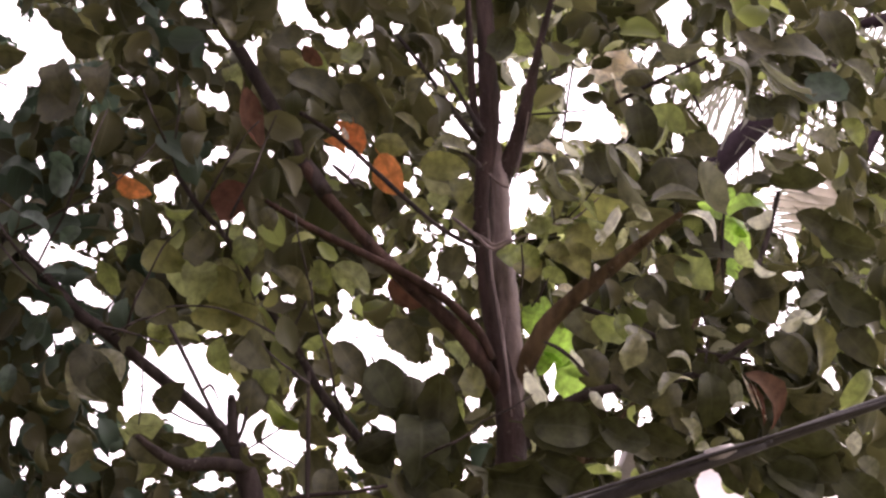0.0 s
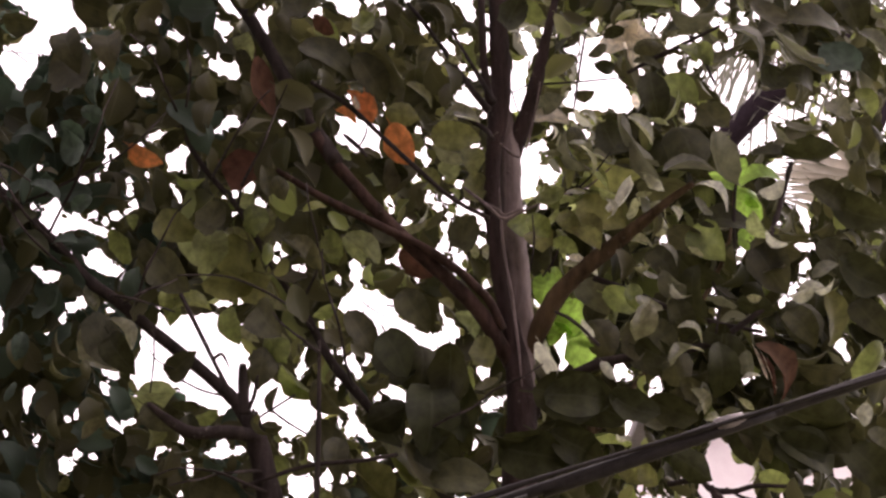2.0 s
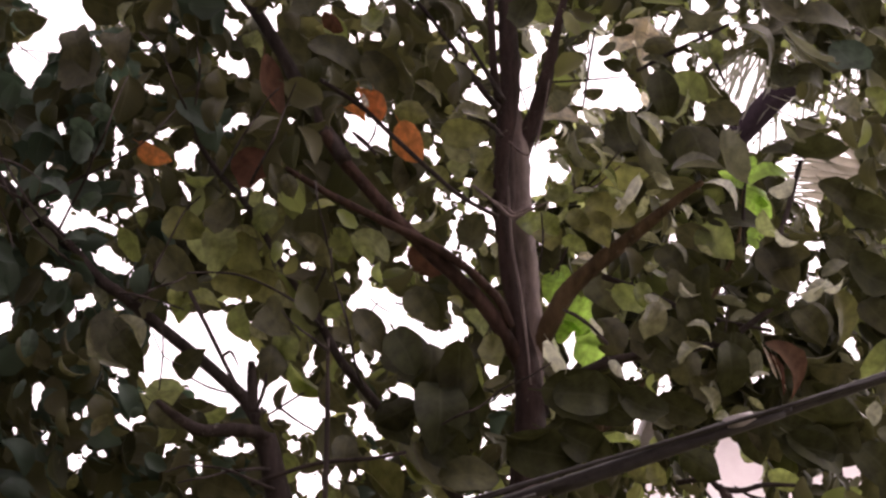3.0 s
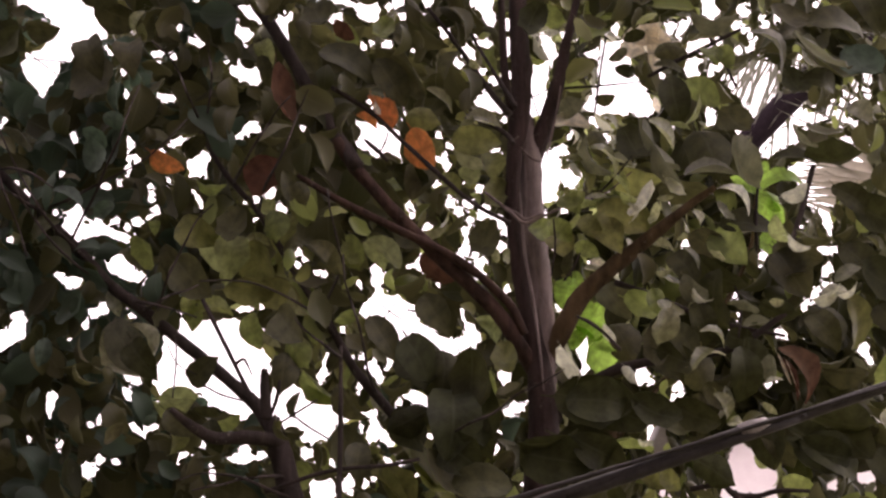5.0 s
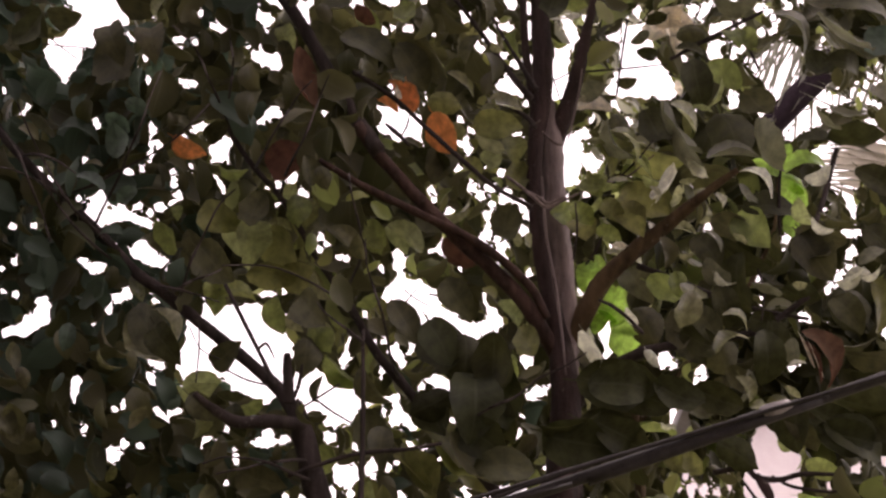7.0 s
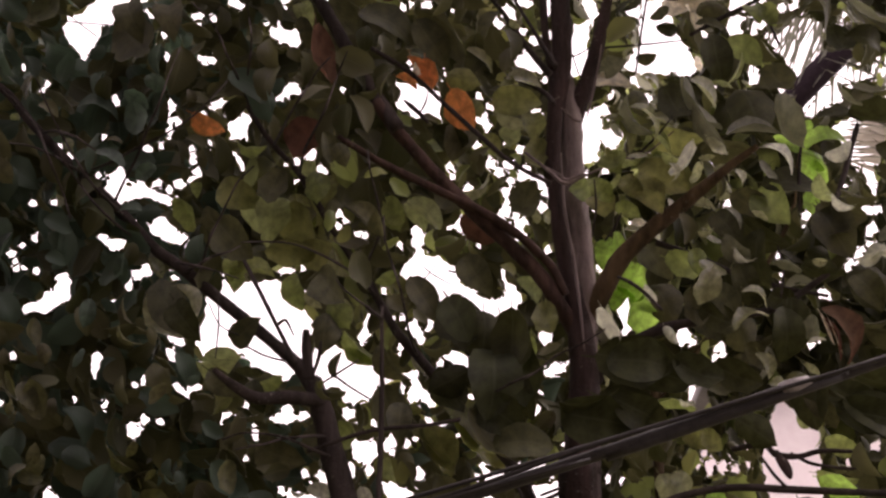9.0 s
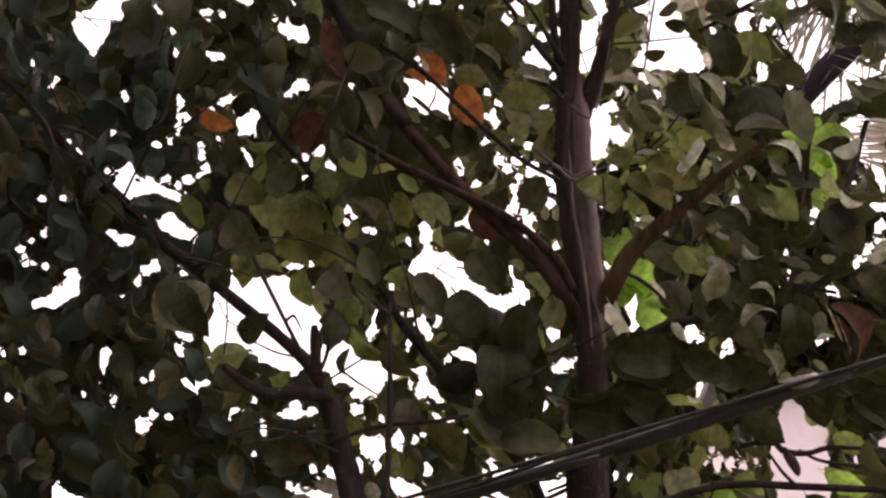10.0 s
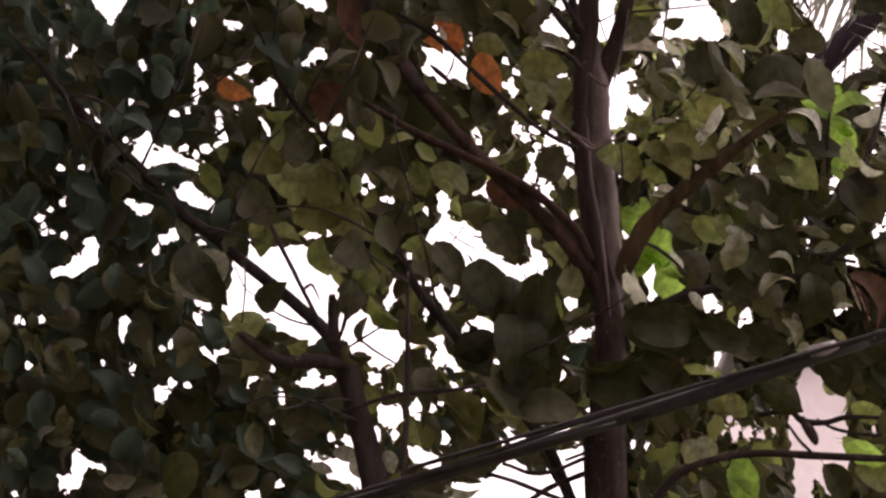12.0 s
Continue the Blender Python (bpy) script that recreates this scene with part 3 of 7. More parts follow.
limb(tree_left, "limb", 2.91, 2.87, (-25.5, -92.0, 1.8), (-24.9, -72.2, 1.6), (-24.3, -57.0, 1.5), (-24.1, -35.9, 1.2), (-24.1, -23.9, 0.9), material=BARK_DARK)
limb(tree_left, "twig", 2.87, 2.83, (-60.5, -12.0, 1.3), (-56.0, -21.0, 1.3), (-50.0, -33.0, 1.3), (-46.9, -39.0, 1.5), material=BARK_DARK)
limb(tree_left, "twig", 2.91, 2.87, (-67.6, -22.0, 0.4), (-67.5, -28.8, 0.6), (-68.4, -37.8, 0.4), material=BARK_DARK)
limb(tree_left, "twig", 2.91, 2.87, (-70.2, -22.8, 0.4), (-67.2, -28.8, 0.4), (-61.9, -31.7, 0.4), material=BARK_DARK)
limb(tree_left, "twig", 2.91, 2.87, (-60.4, -34.4, 0.6), (-55.2, -37.0, 0.6), (-49.2, -38.6, 0.6), material=BARK_DARK)
limb(tree_left, "twig", 2.91, 2.87, (-51.7, -28.7, 1.0), (-49.9, -27.5, 0.9), (-48.7, -29.0, 0.7), (-47.5, -31.7, 0.4), material=BARK_DARK)
limb(tree_left, "twig", 2.91, 2.87, (-109.0, 51.7, 0.3), (-102.3, 51.1, 0.4), (-94.8, 50.5, 0.3), material=BARK_DARK)
limb(tree_left, "twig", 2.91, 2.87, (-106.8, 53.2, 0.3), (-103.8, 50.8, 0.4), (-99.0, 47.2, 0.3), material=BARK_DARK)
limb(tree_left, "twig", 2.91, 2.87, (-36.7, -42.2, 0.7), (-32.7, -45.2, 0.7), (-27.4, -48.4, 0.6), material=BARK_DARK)
limb(tree_left, "twig", 2.87, 2.83, (-42.4, -45.8, 0.6), (-36.4, -42.0, 0.7), (-30.4, -38.2, 0.6), material=BARK_DARK)
limb(tree_left, "twig", 2.87, 2.83, (-42.4, -42.0, 0.9), (-40.9, -37.5, 1.2), (-40.2, -33.0, 0.7), material=BARK_DARK)
limb(tree_left, "twig", 2.91, 2.87, (-44.0, -62.5, 1.2), (-27.4, -57.0, 1.2), (-12.3, -55.4, 1.2), (-3.3, -53.8, 1.0), material=BARK_DARK)

limb(tree_young, "trunk", 3.45, 3.36, (50.1, -83.4, 3.0), (48.9, -61.0, 2.7), (47.4, -41.6, 2.2), (45.1, -28.2, 1.5), (42.4, -18.5, 1.2), (38.9, -9.5, 0.7), ground=True, material=BARK_OLIVE, bare=False)
limb(tree_young, "limb", 3.42, 3.34, (48.0, -49.1, 1.5), (62.1, -31.9, 1.3), (75.5, -15.5, 1.2), (83.7, 0.9, 1.0), (85.0, 12.8, 0.7), (86.2, 21.0, 0.6), material=BARK_OLIVE, bare=False)
# ---- openings of the crown ----
gap((-109.9, 76.4), (-101.0, 73.5), (-100.2, 69.0), (-97.2, 67.5), (-96.2, 70.5), (-91.4, 70.9), (-88.4, 66.9), (-88.4, 63.9), (-84.6, 60.2), (-86.8, 56.0), (-89.8, 57.5), (-94.2, 55.6), (-94.9, 50.4), (-99.3, 51.1), (-99.0, 47.4), (-102.1, 42.9), (-103.2, 42.0), (-107.2, 45.7), (-108.2, 50.2), (-108.7, 53.0), (-103.6, 53.6), (-102.3, 54.8), (-98.6, 57.8), (-102.4, 63.0), (-109.7, 65.2))
gap((-108.3, 50.6), (-106.8, 46.9), (-104.6, 43.5), (-102.4, 40.5), (-101.9, 41.4), (-102.8, 43.5), (-100.1, 45.4), (-97.8, 50.6))
gap((-58.1, 72.4), (-54.4, 74.7), (-53.4, 73.9), (-52.2, 69.5), (-57.4, 69.1))
gap((-32.9, 73.4), (-31.4, 74.9), (-26.2, 74.9), (-24.7, 70.5), (-22.4, 67.5), (-20.2, 66.0), (-14.2, 65.6), (-14.9, 63.1), (-17.2, 61.5), (-19.4, 63.0), (-20.9, 65.2), (-23.2, 66.4), (-26.9, 66.7), (-27.6, 68.9), (-30.6, 67.4), (-32.1, 69.6))
gap((-11.2, 68.3), (-8.3, 70.2), (-7.5, 66.1), (-10.5, 65.3))
gap((-3.0, 68.7), (0.7, 67.3), (-1.8, 65.1))
gap((9.3, 66.3), (11.2, 68.2), (15.7, 67.4), (16.5, 61.8), (15.3, 60.3), (13.5, 62.6), (12.0, 65.2))
gap((1.5, 59.7), (4.2, 60.2), (4.8, 58.0), (2.3, 57.2))
gap((6.8, 54.2), (9.8, 55.0), (10.5, 52.3), (7.8, 52.0))
gap((4.8, 52.3), (8.3, 50.5), (7.5, 49.3), (5.3, 50.5))
gap((11.3, 56.5), (15.0, 56.9), (15.3, 55.1), (12.0, 55.3))
gap((10.3, 40.3), (13.6, 43.0), (15.8, 42.3), (19.9, 39.3), (19.6, 37.8), (15.1, 38.3))
gap((18.0, 56.9), (20.2, 57.4), (20.0, 54.3), (18.3, 55.1))
gap((26.3, 49.9), (30.8, 51.4), (30.0, 44.7), (29.3, 37.2), (25.6, 37.1), (25.8, 44.6))
gap((28.2, 57.0), (29.7, 57.9), (32.3, 55.2), (33.0, 52.2), (30.8, 51.4))
gap((29.3, 25.2), (33.1, 26.7), (32.4, 20.7), (31.6, 14.7), (29.4, 13.2), (28.6, 19.2))
gap((33.1, 28.9), (35.3, 29.7), (36.1, 26.7), (33.1, 27.0))
gap((45.0, 56.8), (51.1, 56.9), (51.8, 51.6), (55.6, 45.6), (56.4, 41.1), (51.1, 37.3), (43.6, 38.0), (41.3, 38.0), (39.1, 38.7), (41.3, 42.5), (44.3, 44.8), (43.6, 50.0))
gap((39.8, 53.8), (43.5, 55.0), (43.5, 52.3), (41.3, 52.3))
gap((47.8, 45.5), (54.1, 45.6), (58.6, 40.4), (57.9, 37.3), (54.9, 36.6), (51.1, 40.3), (47.8, 41.0))
gap((67.7, 72.1), (73.0, 75.9), (76.7, 74.5), (74.5, 69.9), (74.5, 64.6), (71.5, 63.8), (70.7, 69.1))
gap((102.5, 15.8), (104.3, 9.0), (106.3, 5.3), (104.7, 6.0), (102.5, 10.5))
gap((-66.2, -14.8), (-65.0, -17.8), (-61.8, -18.5), (-59.5, -17.0), (-57.3, -17.5), (-52.8, -17.0), (-49.5, -17.0), (-49.1, -20.7), (-46.8, -23.7), (-43.1, -24.5), (-42.4, -26.0), (-42.8, -29.7), (-42.4, -31.9), (-40.1, -34.2), (-36.4, -33.4), (-35.2, -34.9), (-33.4, -35.7), (-30.4, -37.1), (-26.3, -39.4), (-24.5, -40.4), (-24.8, -43.9), (-27.4, -48.3), (-31.9, -49.8), (-34.6, -49.1), (-33.4, -46.1), (-39.4, -45.4), (-40.9, -42.4), (-46.8, -42.4), (-49.8, -43.9), (-51.3, -43.1), (-55.0, -40.9), (-57.3, -40.4), (-59.5, -39.4), (-60.3, -37.1), (-64.7, -36.4), (-67.7, -36.0), (-70.7, -37.9), (-72.2, -35.7), (-74.4, -32.7), (-72.2, -30.4), (-71.5, -23.7), (-71.0, -21.5), (-67.0, -20.0))
gap((-14.0, -2.8), (-12.5, -5.8), (-13.7, -8.1), (-11.8, -11.0), (-9.5, -10.3), (-7.3, -12.5), (-2.1, -12.5), (-1.3, -14.8), (-3.6, -17.8), (0.1, -19.5), (2.4, -21.9), (8.1, -22.2), (9.1, -20.0), (6.3, -14.0), (7.6, -14.0), (12.1, -19.5), (12.8, -22.5), (10.1, -25.5), (5.4, -27.0), (0.9, -26.3), (-2.1, -23.7), (-10.3, -24.6), (-12.5, -20.7), (-15.5, -17.2), (-19.2, -17.2), (-20.0, -14.8), (-18.5, -12.5), (-15.5, -11.0), (-14.6, -7.3))
gap((-24.3, -71.4), (-21.3, -72.1), (-17.5, -72.9), (-15.3, -76.6), (-18.3, -76.7), (-23.6, -73.4))
gap((-50.0, -72.4), (-42.5, -74.6), (-37.2, -72.3), (-36.4, -78.4), (-34.9, -82.9), (-39.4, -81.4), (-46.2, -78.5), (-49.3, -75.4))
gap((-42.4, -68.5), (-39.4, -68.5), (-36.4, -73.8), (-38.7, -72.3))
gap((-1.7, -78.8), (-0.2, -75.7), (2.8, -73.4), (11.8, -78.6), (16.2, -71.8), (25.2, -69.4), (25.5, -102.0), (-4.6, -102.4), (-15.2, -84.2), (-12.2, -80.4), (-4.7, -80.3))
gap((2.7, -68.9), (9.5, -68.4), (10.0, -70.3), (3.5, -70.8))
gap((10.5, -66.1), (19.5, -64.2), (19.8, -66.9), (11.7, -69.4))
gap((-118.8, -80.7), (-114.2, -80.4), (-114.4, -73.8), (-112.5, -73.0), (-111.1, -77.6), (-112.6, -82.9), (-118.0, -83.5))
gap((-111.0, -74.8), (-104.9, -77.5), (-105.2, -78.7), (-108.7, -76.9))
gap((32.2, -13.2), (33.7, -11.7), (35.1, -13.5), (33.7, -14.7))
gap((53.8, -29.5), (55.7, -29.5), (59.0, -33.6), (54.6, -33.2))
gap((77.8, -54.7), (81.3, -47.6), (85.1, -50.9), (90.3, -54.6), (91.6, -61.3), (92.8, -71.1), (92.5, -81.6), (87.8, -83.1), (83.3, -77.2), (81.4, -101.3), (76.9, -101.4), (78.1, -75.7), (76.4, -65.2))
gap((57.4, -44.4), (60.6, -45.5), (61.9, -47.3), (59.2, -51.1), (56.5, -48.9))
gap((102.5, 12.6), (104.5, 14.1), (106.5, 7.4), (105.3, 6.1))
gap((28.6, 26.7), (33.1, 28.9), (33.4, 22.9), (32.8, 15.0), (28.3, 13.9))
gap((54.0, -31.8), (55.8, -29.1), (57.0, -33.3), (54.6, -34.2))
gap((59.6, -45.2), (61.1, -44.9), (62.2, -47.5), (61.1, -52.0), (59.5, -51.5), (60.1, -48.2))
gap((113.9, -57.9), (117.0, -56.8), (117.7, -59.4), (113.2, -60.1))
gap((16.9, -31.9), (18.4, -30.1), (21.1, -31.9), (19.1, -34.9))
gap((18.7, -41.6), (21.4, -39.3), (24.4, -39.0), (24.4, -40.8), (19.9, -42.3))
gap((125.3, 40.1), (128.4, 40.9), (128.7, 31.8), (125.0, 32.5))
gap((123.9, 69.6), (129.7, 71.2), (133.0, 66.7), (128.5, 65.1), (124.6, 65.8))
gap((129.2, 64.3), (134.6, 64.4), (134.5, 60.6), (130.0, 62.1))
gap((92.6, 22.2), (99.4, 26.7), (109.8, 28.5), (116.1, 26.7), (116.7, 19.2), (106.8, 18.3), (106.5, 13.3), (99.4, 13.3), (97.9, 19.5))
gap((-81.0, 60.1), (-80.0, 59.1), (-79.4, 56.8), (-80.4, 57.6))
gap((-68.2, 60.6), (-66.7, 60.6), (-65.9, 58.3), (-67.3, 58.6))
gap((-65.0, 56.5), (-63.0, 57.4), (-61.5, 56.8), (-60.6, 55.3), (-62.5, 54.7), (-64.4, 55.3))
gap((-74.4, 52.4), (-73.2, 53.9), (-71.8, 53.9), (-71.2, 52.1), (-73.7, 51.6))
gap((-89.1, 45.9), (-87.9, 45.6), (-86.8, 44.2), (-87.9, 43.7))
gap((-95.8, 31.8), (-93.7, 32.1), (-93.5, 28.9), (-95.0, 28.6), (-94.9, 30.0))
gap((-80.7, 30.7), (-79.4, 31.2), (-78.5, 28.5), (-78.8, 27.3), (-80.0, 27.7))
gap((-80.9, 23.7), (-79.4, 22.8), (-79.2, 21.5), (-80.9, 21.5))
gap((-69.2, 29.5), (-67.0, 30.9), (-65.5, 30.7), (-66.2, 28.8), (-68.5, 28.3))
gap((-60.9, 27.7), (-58.5, 25.8), (-58.8, 24.0), (-60.0, 24.3), (-59.1, 21.0), (-63.3, 20.6), (-65.2, 23.7), (-65.5, 24.5), (-64.0, 24.3), (-62.5, 26.1), (-61.0, 25.5))
gap((-51.8, 65.8), (-48.0, 65.8), (-45.6, 63.1), (-44.5, 60.4), (-45.6, 60.3), (-47.1, 62.1), (-49.1, 62.5), (-50.6, 64.0))
gap((-52.5, 61.0), (-49.8, 60.1), (-47.4, 58.6), (-48.0, 56.5), (-49.8, 55.9), (-51.6, 57.6), (-52.7, 59.5))
gap((-42.1, 61.8), (-40.1, 63.1), (-38.8, 62.5), (-38.3, 60.6), (-37.6, 56.8), (-38.6, 56.8), (-40.1, 58.6), (-41.2, 59.8))
gap((-56.1, 51.5), (-54.3, 51.5), (-53.4, 50.1), (-55.0, 49.8))
gap((-53.7, 49.1), (-51.3, 50.0), (-47.6, 48.6), (-46.5, 49.1), (-45.1, 46.7), (-45.6, 44.9), (-48.0, 44.6), (-48.6, 46.1), (-51.0, 45.5), (-51.6, 47.1), (-53.6, 47.6))
gap((-50.6, 32.7), (-49.1, 34.8), (-46.8, 35.2), (-45.9, 33.7), (-45.1, 32.5), (-46.8, 32.2), (-49.1, 31.5))
gap((-52.5, 31.5), (-51.3, 32.5), (-49.7, 31.9), (-50.1, 30.6), (-51.8, 30.3))
gap((-27.9, 62.1), (-25.7, 63.6), (-23.7, 63.4), (-24.5, 61.6), (-26.7, 60.7))
gap((-19.7, 66.4), (-14.3, 66.4), (-14.6, 62.1), (-16.7, 61.5), (-19.2, 63.1))
gap((-13.7, 55.6), (-11.9, 56.8), (-10.0, 54.9), (-10.6, 53.9), (-11.8, 55.3), (-13.3, 54.7))
gap((-6.6, 54.6), (-5.1, 55.0), (-4.5, 53.3), (-5.8, 53.6))
gap((-20.0, 36.0), (-18.2, 35.5), (-13.3, 34.2), (-10.3, 34.2), (-8.1, 31.5), (-7.6, 24.8), (-10.3, 26.7), (-12.5, 27.0), (-15.1, 25.8), (-17.3, 27.3), (-19.2, 28.2), (-20.4, 29.2), (-19.2, 31.5), (-19.7, 33.7))
gap((-43.9, 16.1), (-42.8, 17.8), (-41.3, 17.3), (-41.2, 15.1), (-42.7, 14.5))
gap((-0.3, 19.2), (0.9, 20.1), (2.4, 19.2), (2.4, 17.8), (0.1, 17.8))
gap((-64.7, 17.3), (-61.5, 17.0), (-61.8, 16.0), (-64.4, 16.1))
gap((-63.0, 15.4), (-61.8, 15.7), (-60.0, 12.7), (-60.9, 11.8), (-62.4, 13.6))
gap((-75.5, 9.4), (-74.0, 11.0), (-73.7, 10.0), (-74.9, 8.5))
gap((-79.2, 8.4), (-77.9, 10.1), (-76.4, 9.1), (-75.9, 7.9), (-78.2, 7.2))
gap((-97.9, 7.3), (-96.5, 9.1), (-96.1, 11.3), (-93.4, 13.3), (-91.9, 10.6), (-91.3, 7.9), (-89.4, 7.9), (-87.9, 9.1), (-86.4, 7.6), (-83.4, 6.4), (-81.2, 5.7), (-79.7, 4.3), (-80.4, 2.4), (-82.3, 3.7), (-84.9, 4.3), (-87.1, 4.9), (-90.9, 4.3), (-93.1, 3.9), (-93.8, 2.8), (-96.1, 3.4), (-97.6, 5.4))
gap((33.4, 22.2), (36.7, 22.5), (37.4, 19.5), (36.4, 17.8), (34.5, 18.3))
gap((61.3, 61.6), (63.8, 62.1), (64.3, 59.5), (62.1, 59.1))
gap((64.3, 58.3), (65.8, 62.5), (67.7, 62.8), (67.3, 61.3), (65.3, 58.3))
gap((66.8, 53.9), (67.3, 56.5), (70.3, 57.6), (72.5, 57.1), (72.2, 55.6), (69.5, 53.9), (67.7, 53.3))
gap((72.5, 65.8), (75.8, 65.8), (75.5, 63.7), (73.2, 63.7))
gap((80.7, 65.0), (84.1, 65.8), (83.7, 63.7), (81.5, 63.1))
gap((87.4, 59.8), (87.4, 62.5), (88.9, 63.1), (88.6, 59.5))
gap((67.0, 50.9), (70.3, 52.7), (70.7, 51.6), (69.5, 48.6), (68.0, 47.1), (67.0, 48.6))
gap((71.6, 38.2), (73.2, 39.2), (75.0, 38.2), (74.7, 34.8), (71.8, 34.5), (72.2, 36.7))
gap((78.5, 33.7), (80.7, 33.3), (84.0, 33.3), (84.0, 31.9), (81.5, 32.1), (79.2, 33.0))
gap((86.7, 26.4), (89.7, 30.0), (91.9, 33.0), (94.9, 35.5), (96.1, 31.5), (97.9, 29.5), (94.9, 29.7), (91.9, 28.8), (89.2, 26.4))
gap((94.9, 36.0), (97.9, 38.9), (99.4, 38.2), (103.1, 37.4), (102.3, 36.3), (98.6, 34.8), (97.4, 34.5))
gap((103.8, 36.7), (105.3, 41.2), (106.8, 42.7), (106.5, 38.9), (105.0, 36.4))
gap((106.5, 35.2), (107.6, 41.2), (109.1, 42.2), (108.8, 38.2), (109.8, 36.0), (108.3, 34.8))
gap((109.5, 36.7), (111.3, 36.0), (112.8, 35.2), (111.3, 34.5))
gap((106.1, 30.3), (107.6, 31.5), (111.3, 31.5), (111.0, 29.7), (107.6, 30.0))
gap((110.8, 46.4), (112.8, 46.4), (112.8, 42.7), (111.7, 42.7))
gap((103.1, -4.3), (103.8, -2.1), (106.1, -1.6), (105.6, -4.3), (104.1, -5.8))
gap((99.7, -11.0), (100.1, -9.1), (102.3, -8.1), (101.6, -11.0))
gap((97.1, -13.3), (99.4, -11.3), (99.8, -12.5), (98.3, -14.8))
gap((101.1, 1.6), (103.8, 2.5), (106.8, 2.2), (106.5, 1.2), (102.3, 0.7))
gap((54.6, -29.7), (56.4, -29.4), (57.3, -31.9), (56.1, -33.7), (54.6, -32.7))
gap((83.7, 51.6), (91.1, 51.6), (91.6, 43.4), (96.4, 43.4), (87.7, 34.5), (84.7, 31.8), (83.7, 33.7), (82.2, 38.9), (80.7, 40.7), (78.5, 45.6))
gap((82.2, 24.8), (81.5, 27.7), (91.1, 38.9), (97.9, 45.6), (100.8, 43.4), (91.9, 33.7), (85.9, 26.7))
gap((-87.1, -2.4), (-84.9, -2.1), (-83.8, 0.1), (-82.3, -0.1), (-80.4, -2.1), (-78.2, -4.0), (-75.9, -5.4), (-77.7, -7.9), (-80.4, -6.6), (-82.6, -5.5), (-84.4, -4.6))
gap((-100.5, -5.8), (-99.4, -4.6), (-97.3, -4.3), (-96.1, -5.5), (-99.1, -6.4))
gap((-98.2, -6.4), (-95.3, -5.8), (-92.0, -5.8), (-91.9, -8.1), (-94.6, -9.0), (-96.8, -8.4))
gap((-119.9, -23.7), (-114.7, -22.2), (-114.0, -20.0), (-111.0, -19.5), (-110.5, -17.0), (-111.3, -15.1), (-108.0, -15.5), (-106.2, -17.5), (-107.3, -18.9), (-107.1, -21.5), (-109.5, -23.0), (-111.7, -24.5), (-113.2, -26.0), (-119.9, -25.5))
gap((-91.1, -14.3), (-88.3, -14.0), (-86.4, -12.5), (-85.2, -15.5), (-87.9, -16.3), (-89.4, -17.3), (-90.4, -15.5))
gap((-92.3, -19.5), (-90.9, -16.6), (-90.1, -17.8), (-91.6, -20.4))
gap((-81.2, -31.2), (-78.9, -31.9), (-75.9, -33.4), (-77.9, -34.5), (-80.4, -33.0))
gap((-81.5, -36.8), (-80.7, -34.9), (-78.9, -35.7), (-79.4, -39.1), (-80.7, -38.6))
gap((-101.7, -38.6), (-101.3, -37.4), (-98.5, -35.4), (-99.1, -39.4), (-99.1, -41.6), (-100.8, -42.5), (-101.7, -40.9))
gap((-31.3, -32.7), (-28.9, -29.7), (-28.6, -26.7), (-27.7, -26.0), (-27.6, -31.9), (-29.7, -32.7))
gap((-17.5, -29.7), (-15.5, -27.0), (-14.8, -28.9), (-13.0, -31.9), (-13.0, -33.3), (-15.2, -31.9))
gap((-12.1, -27.7), (-10.7, -27.7), (-10.4, -30.4), (-11.8, -30.9))
gap((-7.6, -37.4), (-4.3, -36.3), (-2.8, -37.4), (-0.3, -38.6), (-2.1, -39.8), (-5.1, -38.3))
gap((-23.7, -42.4), (-21.5, -42.8), (-20.7, -44.3), (-23.3, -44.2))
gap((-19.2, -41.3), (-14.8, -41.0), (-14.6, -43.9), (-13.3, -45.4), (-11.0, -48.3), (-9.8, -49.8), (-10.7, -51.0), (-12.8, -49.1), (-14.0, -48.3), (-17.0, -49.8), (-17.5, -47.6), (-15.5, -43.9), (-17.0, -42.4))
gap((-34.6, -50.9), (-31.2, -51.3), (-31.2, -53.3), (-34.2, -53.6))
gap((-54.6, -53.6), (-50.6, -52.1), (-50.3, -50.6), (-48.8, -49.4), (-47.6, -52.1), (-46.5, -53.6), (-49.8, -55.3), (-52.8, -54.7))
gap((-46.1, -52.1), (-43.1, -51.3), (-43.9, -53.6), (-46.1, -54.0))
gap((-44.6, -56.2), (-42.4, -56.8), (-42.1, -58.0), (-43.9, -57.4))
gap((-31.9, -59.2), (-29.7, -59.8), (-25.7, -59.5), (-25.7, -64.0), (-27.4, -65.8), (-31.2, -64.9), (-32.2, -62.5))
gap((-24.5, -61.0), (-22.2, -58.8), (-21.5, -56.8), (-20.3, -58.0), (-20.3, -60.0), (-22.7, -62.2))
gap((-12.2, -54.3), (-11.0, -53.6), (-9.8, -55.3), (-10.7, -56.2))
gap((-88.6, -45.4), (-87.6, -42.7), (-86.7, -43.1), (-87.1, -45.4))
gap((-99.4, -51.0), (-97.9, -49.1), (-96.4, -49.4), (-97.6, -51.5))
gap((-84.9, -54.3), (-83.4, -53.6), (-81.2, -55.3), (-82.6, -55.8))
gap((-92.0, -55.3), (-90.9, -54.3), (-89.4, -55.8), (-87.9, -56.2), (-88.9, -58.3), (-91.9, -59.2))
gap((-67.0, -53.1), (-64.7, -51.6), (-64.0, -52.8), (-66.2, -53.9))
gap((-61.0, -55.0), (-58.3, -54.5), (-58.5, -55.5), (-60.6, -55.6))
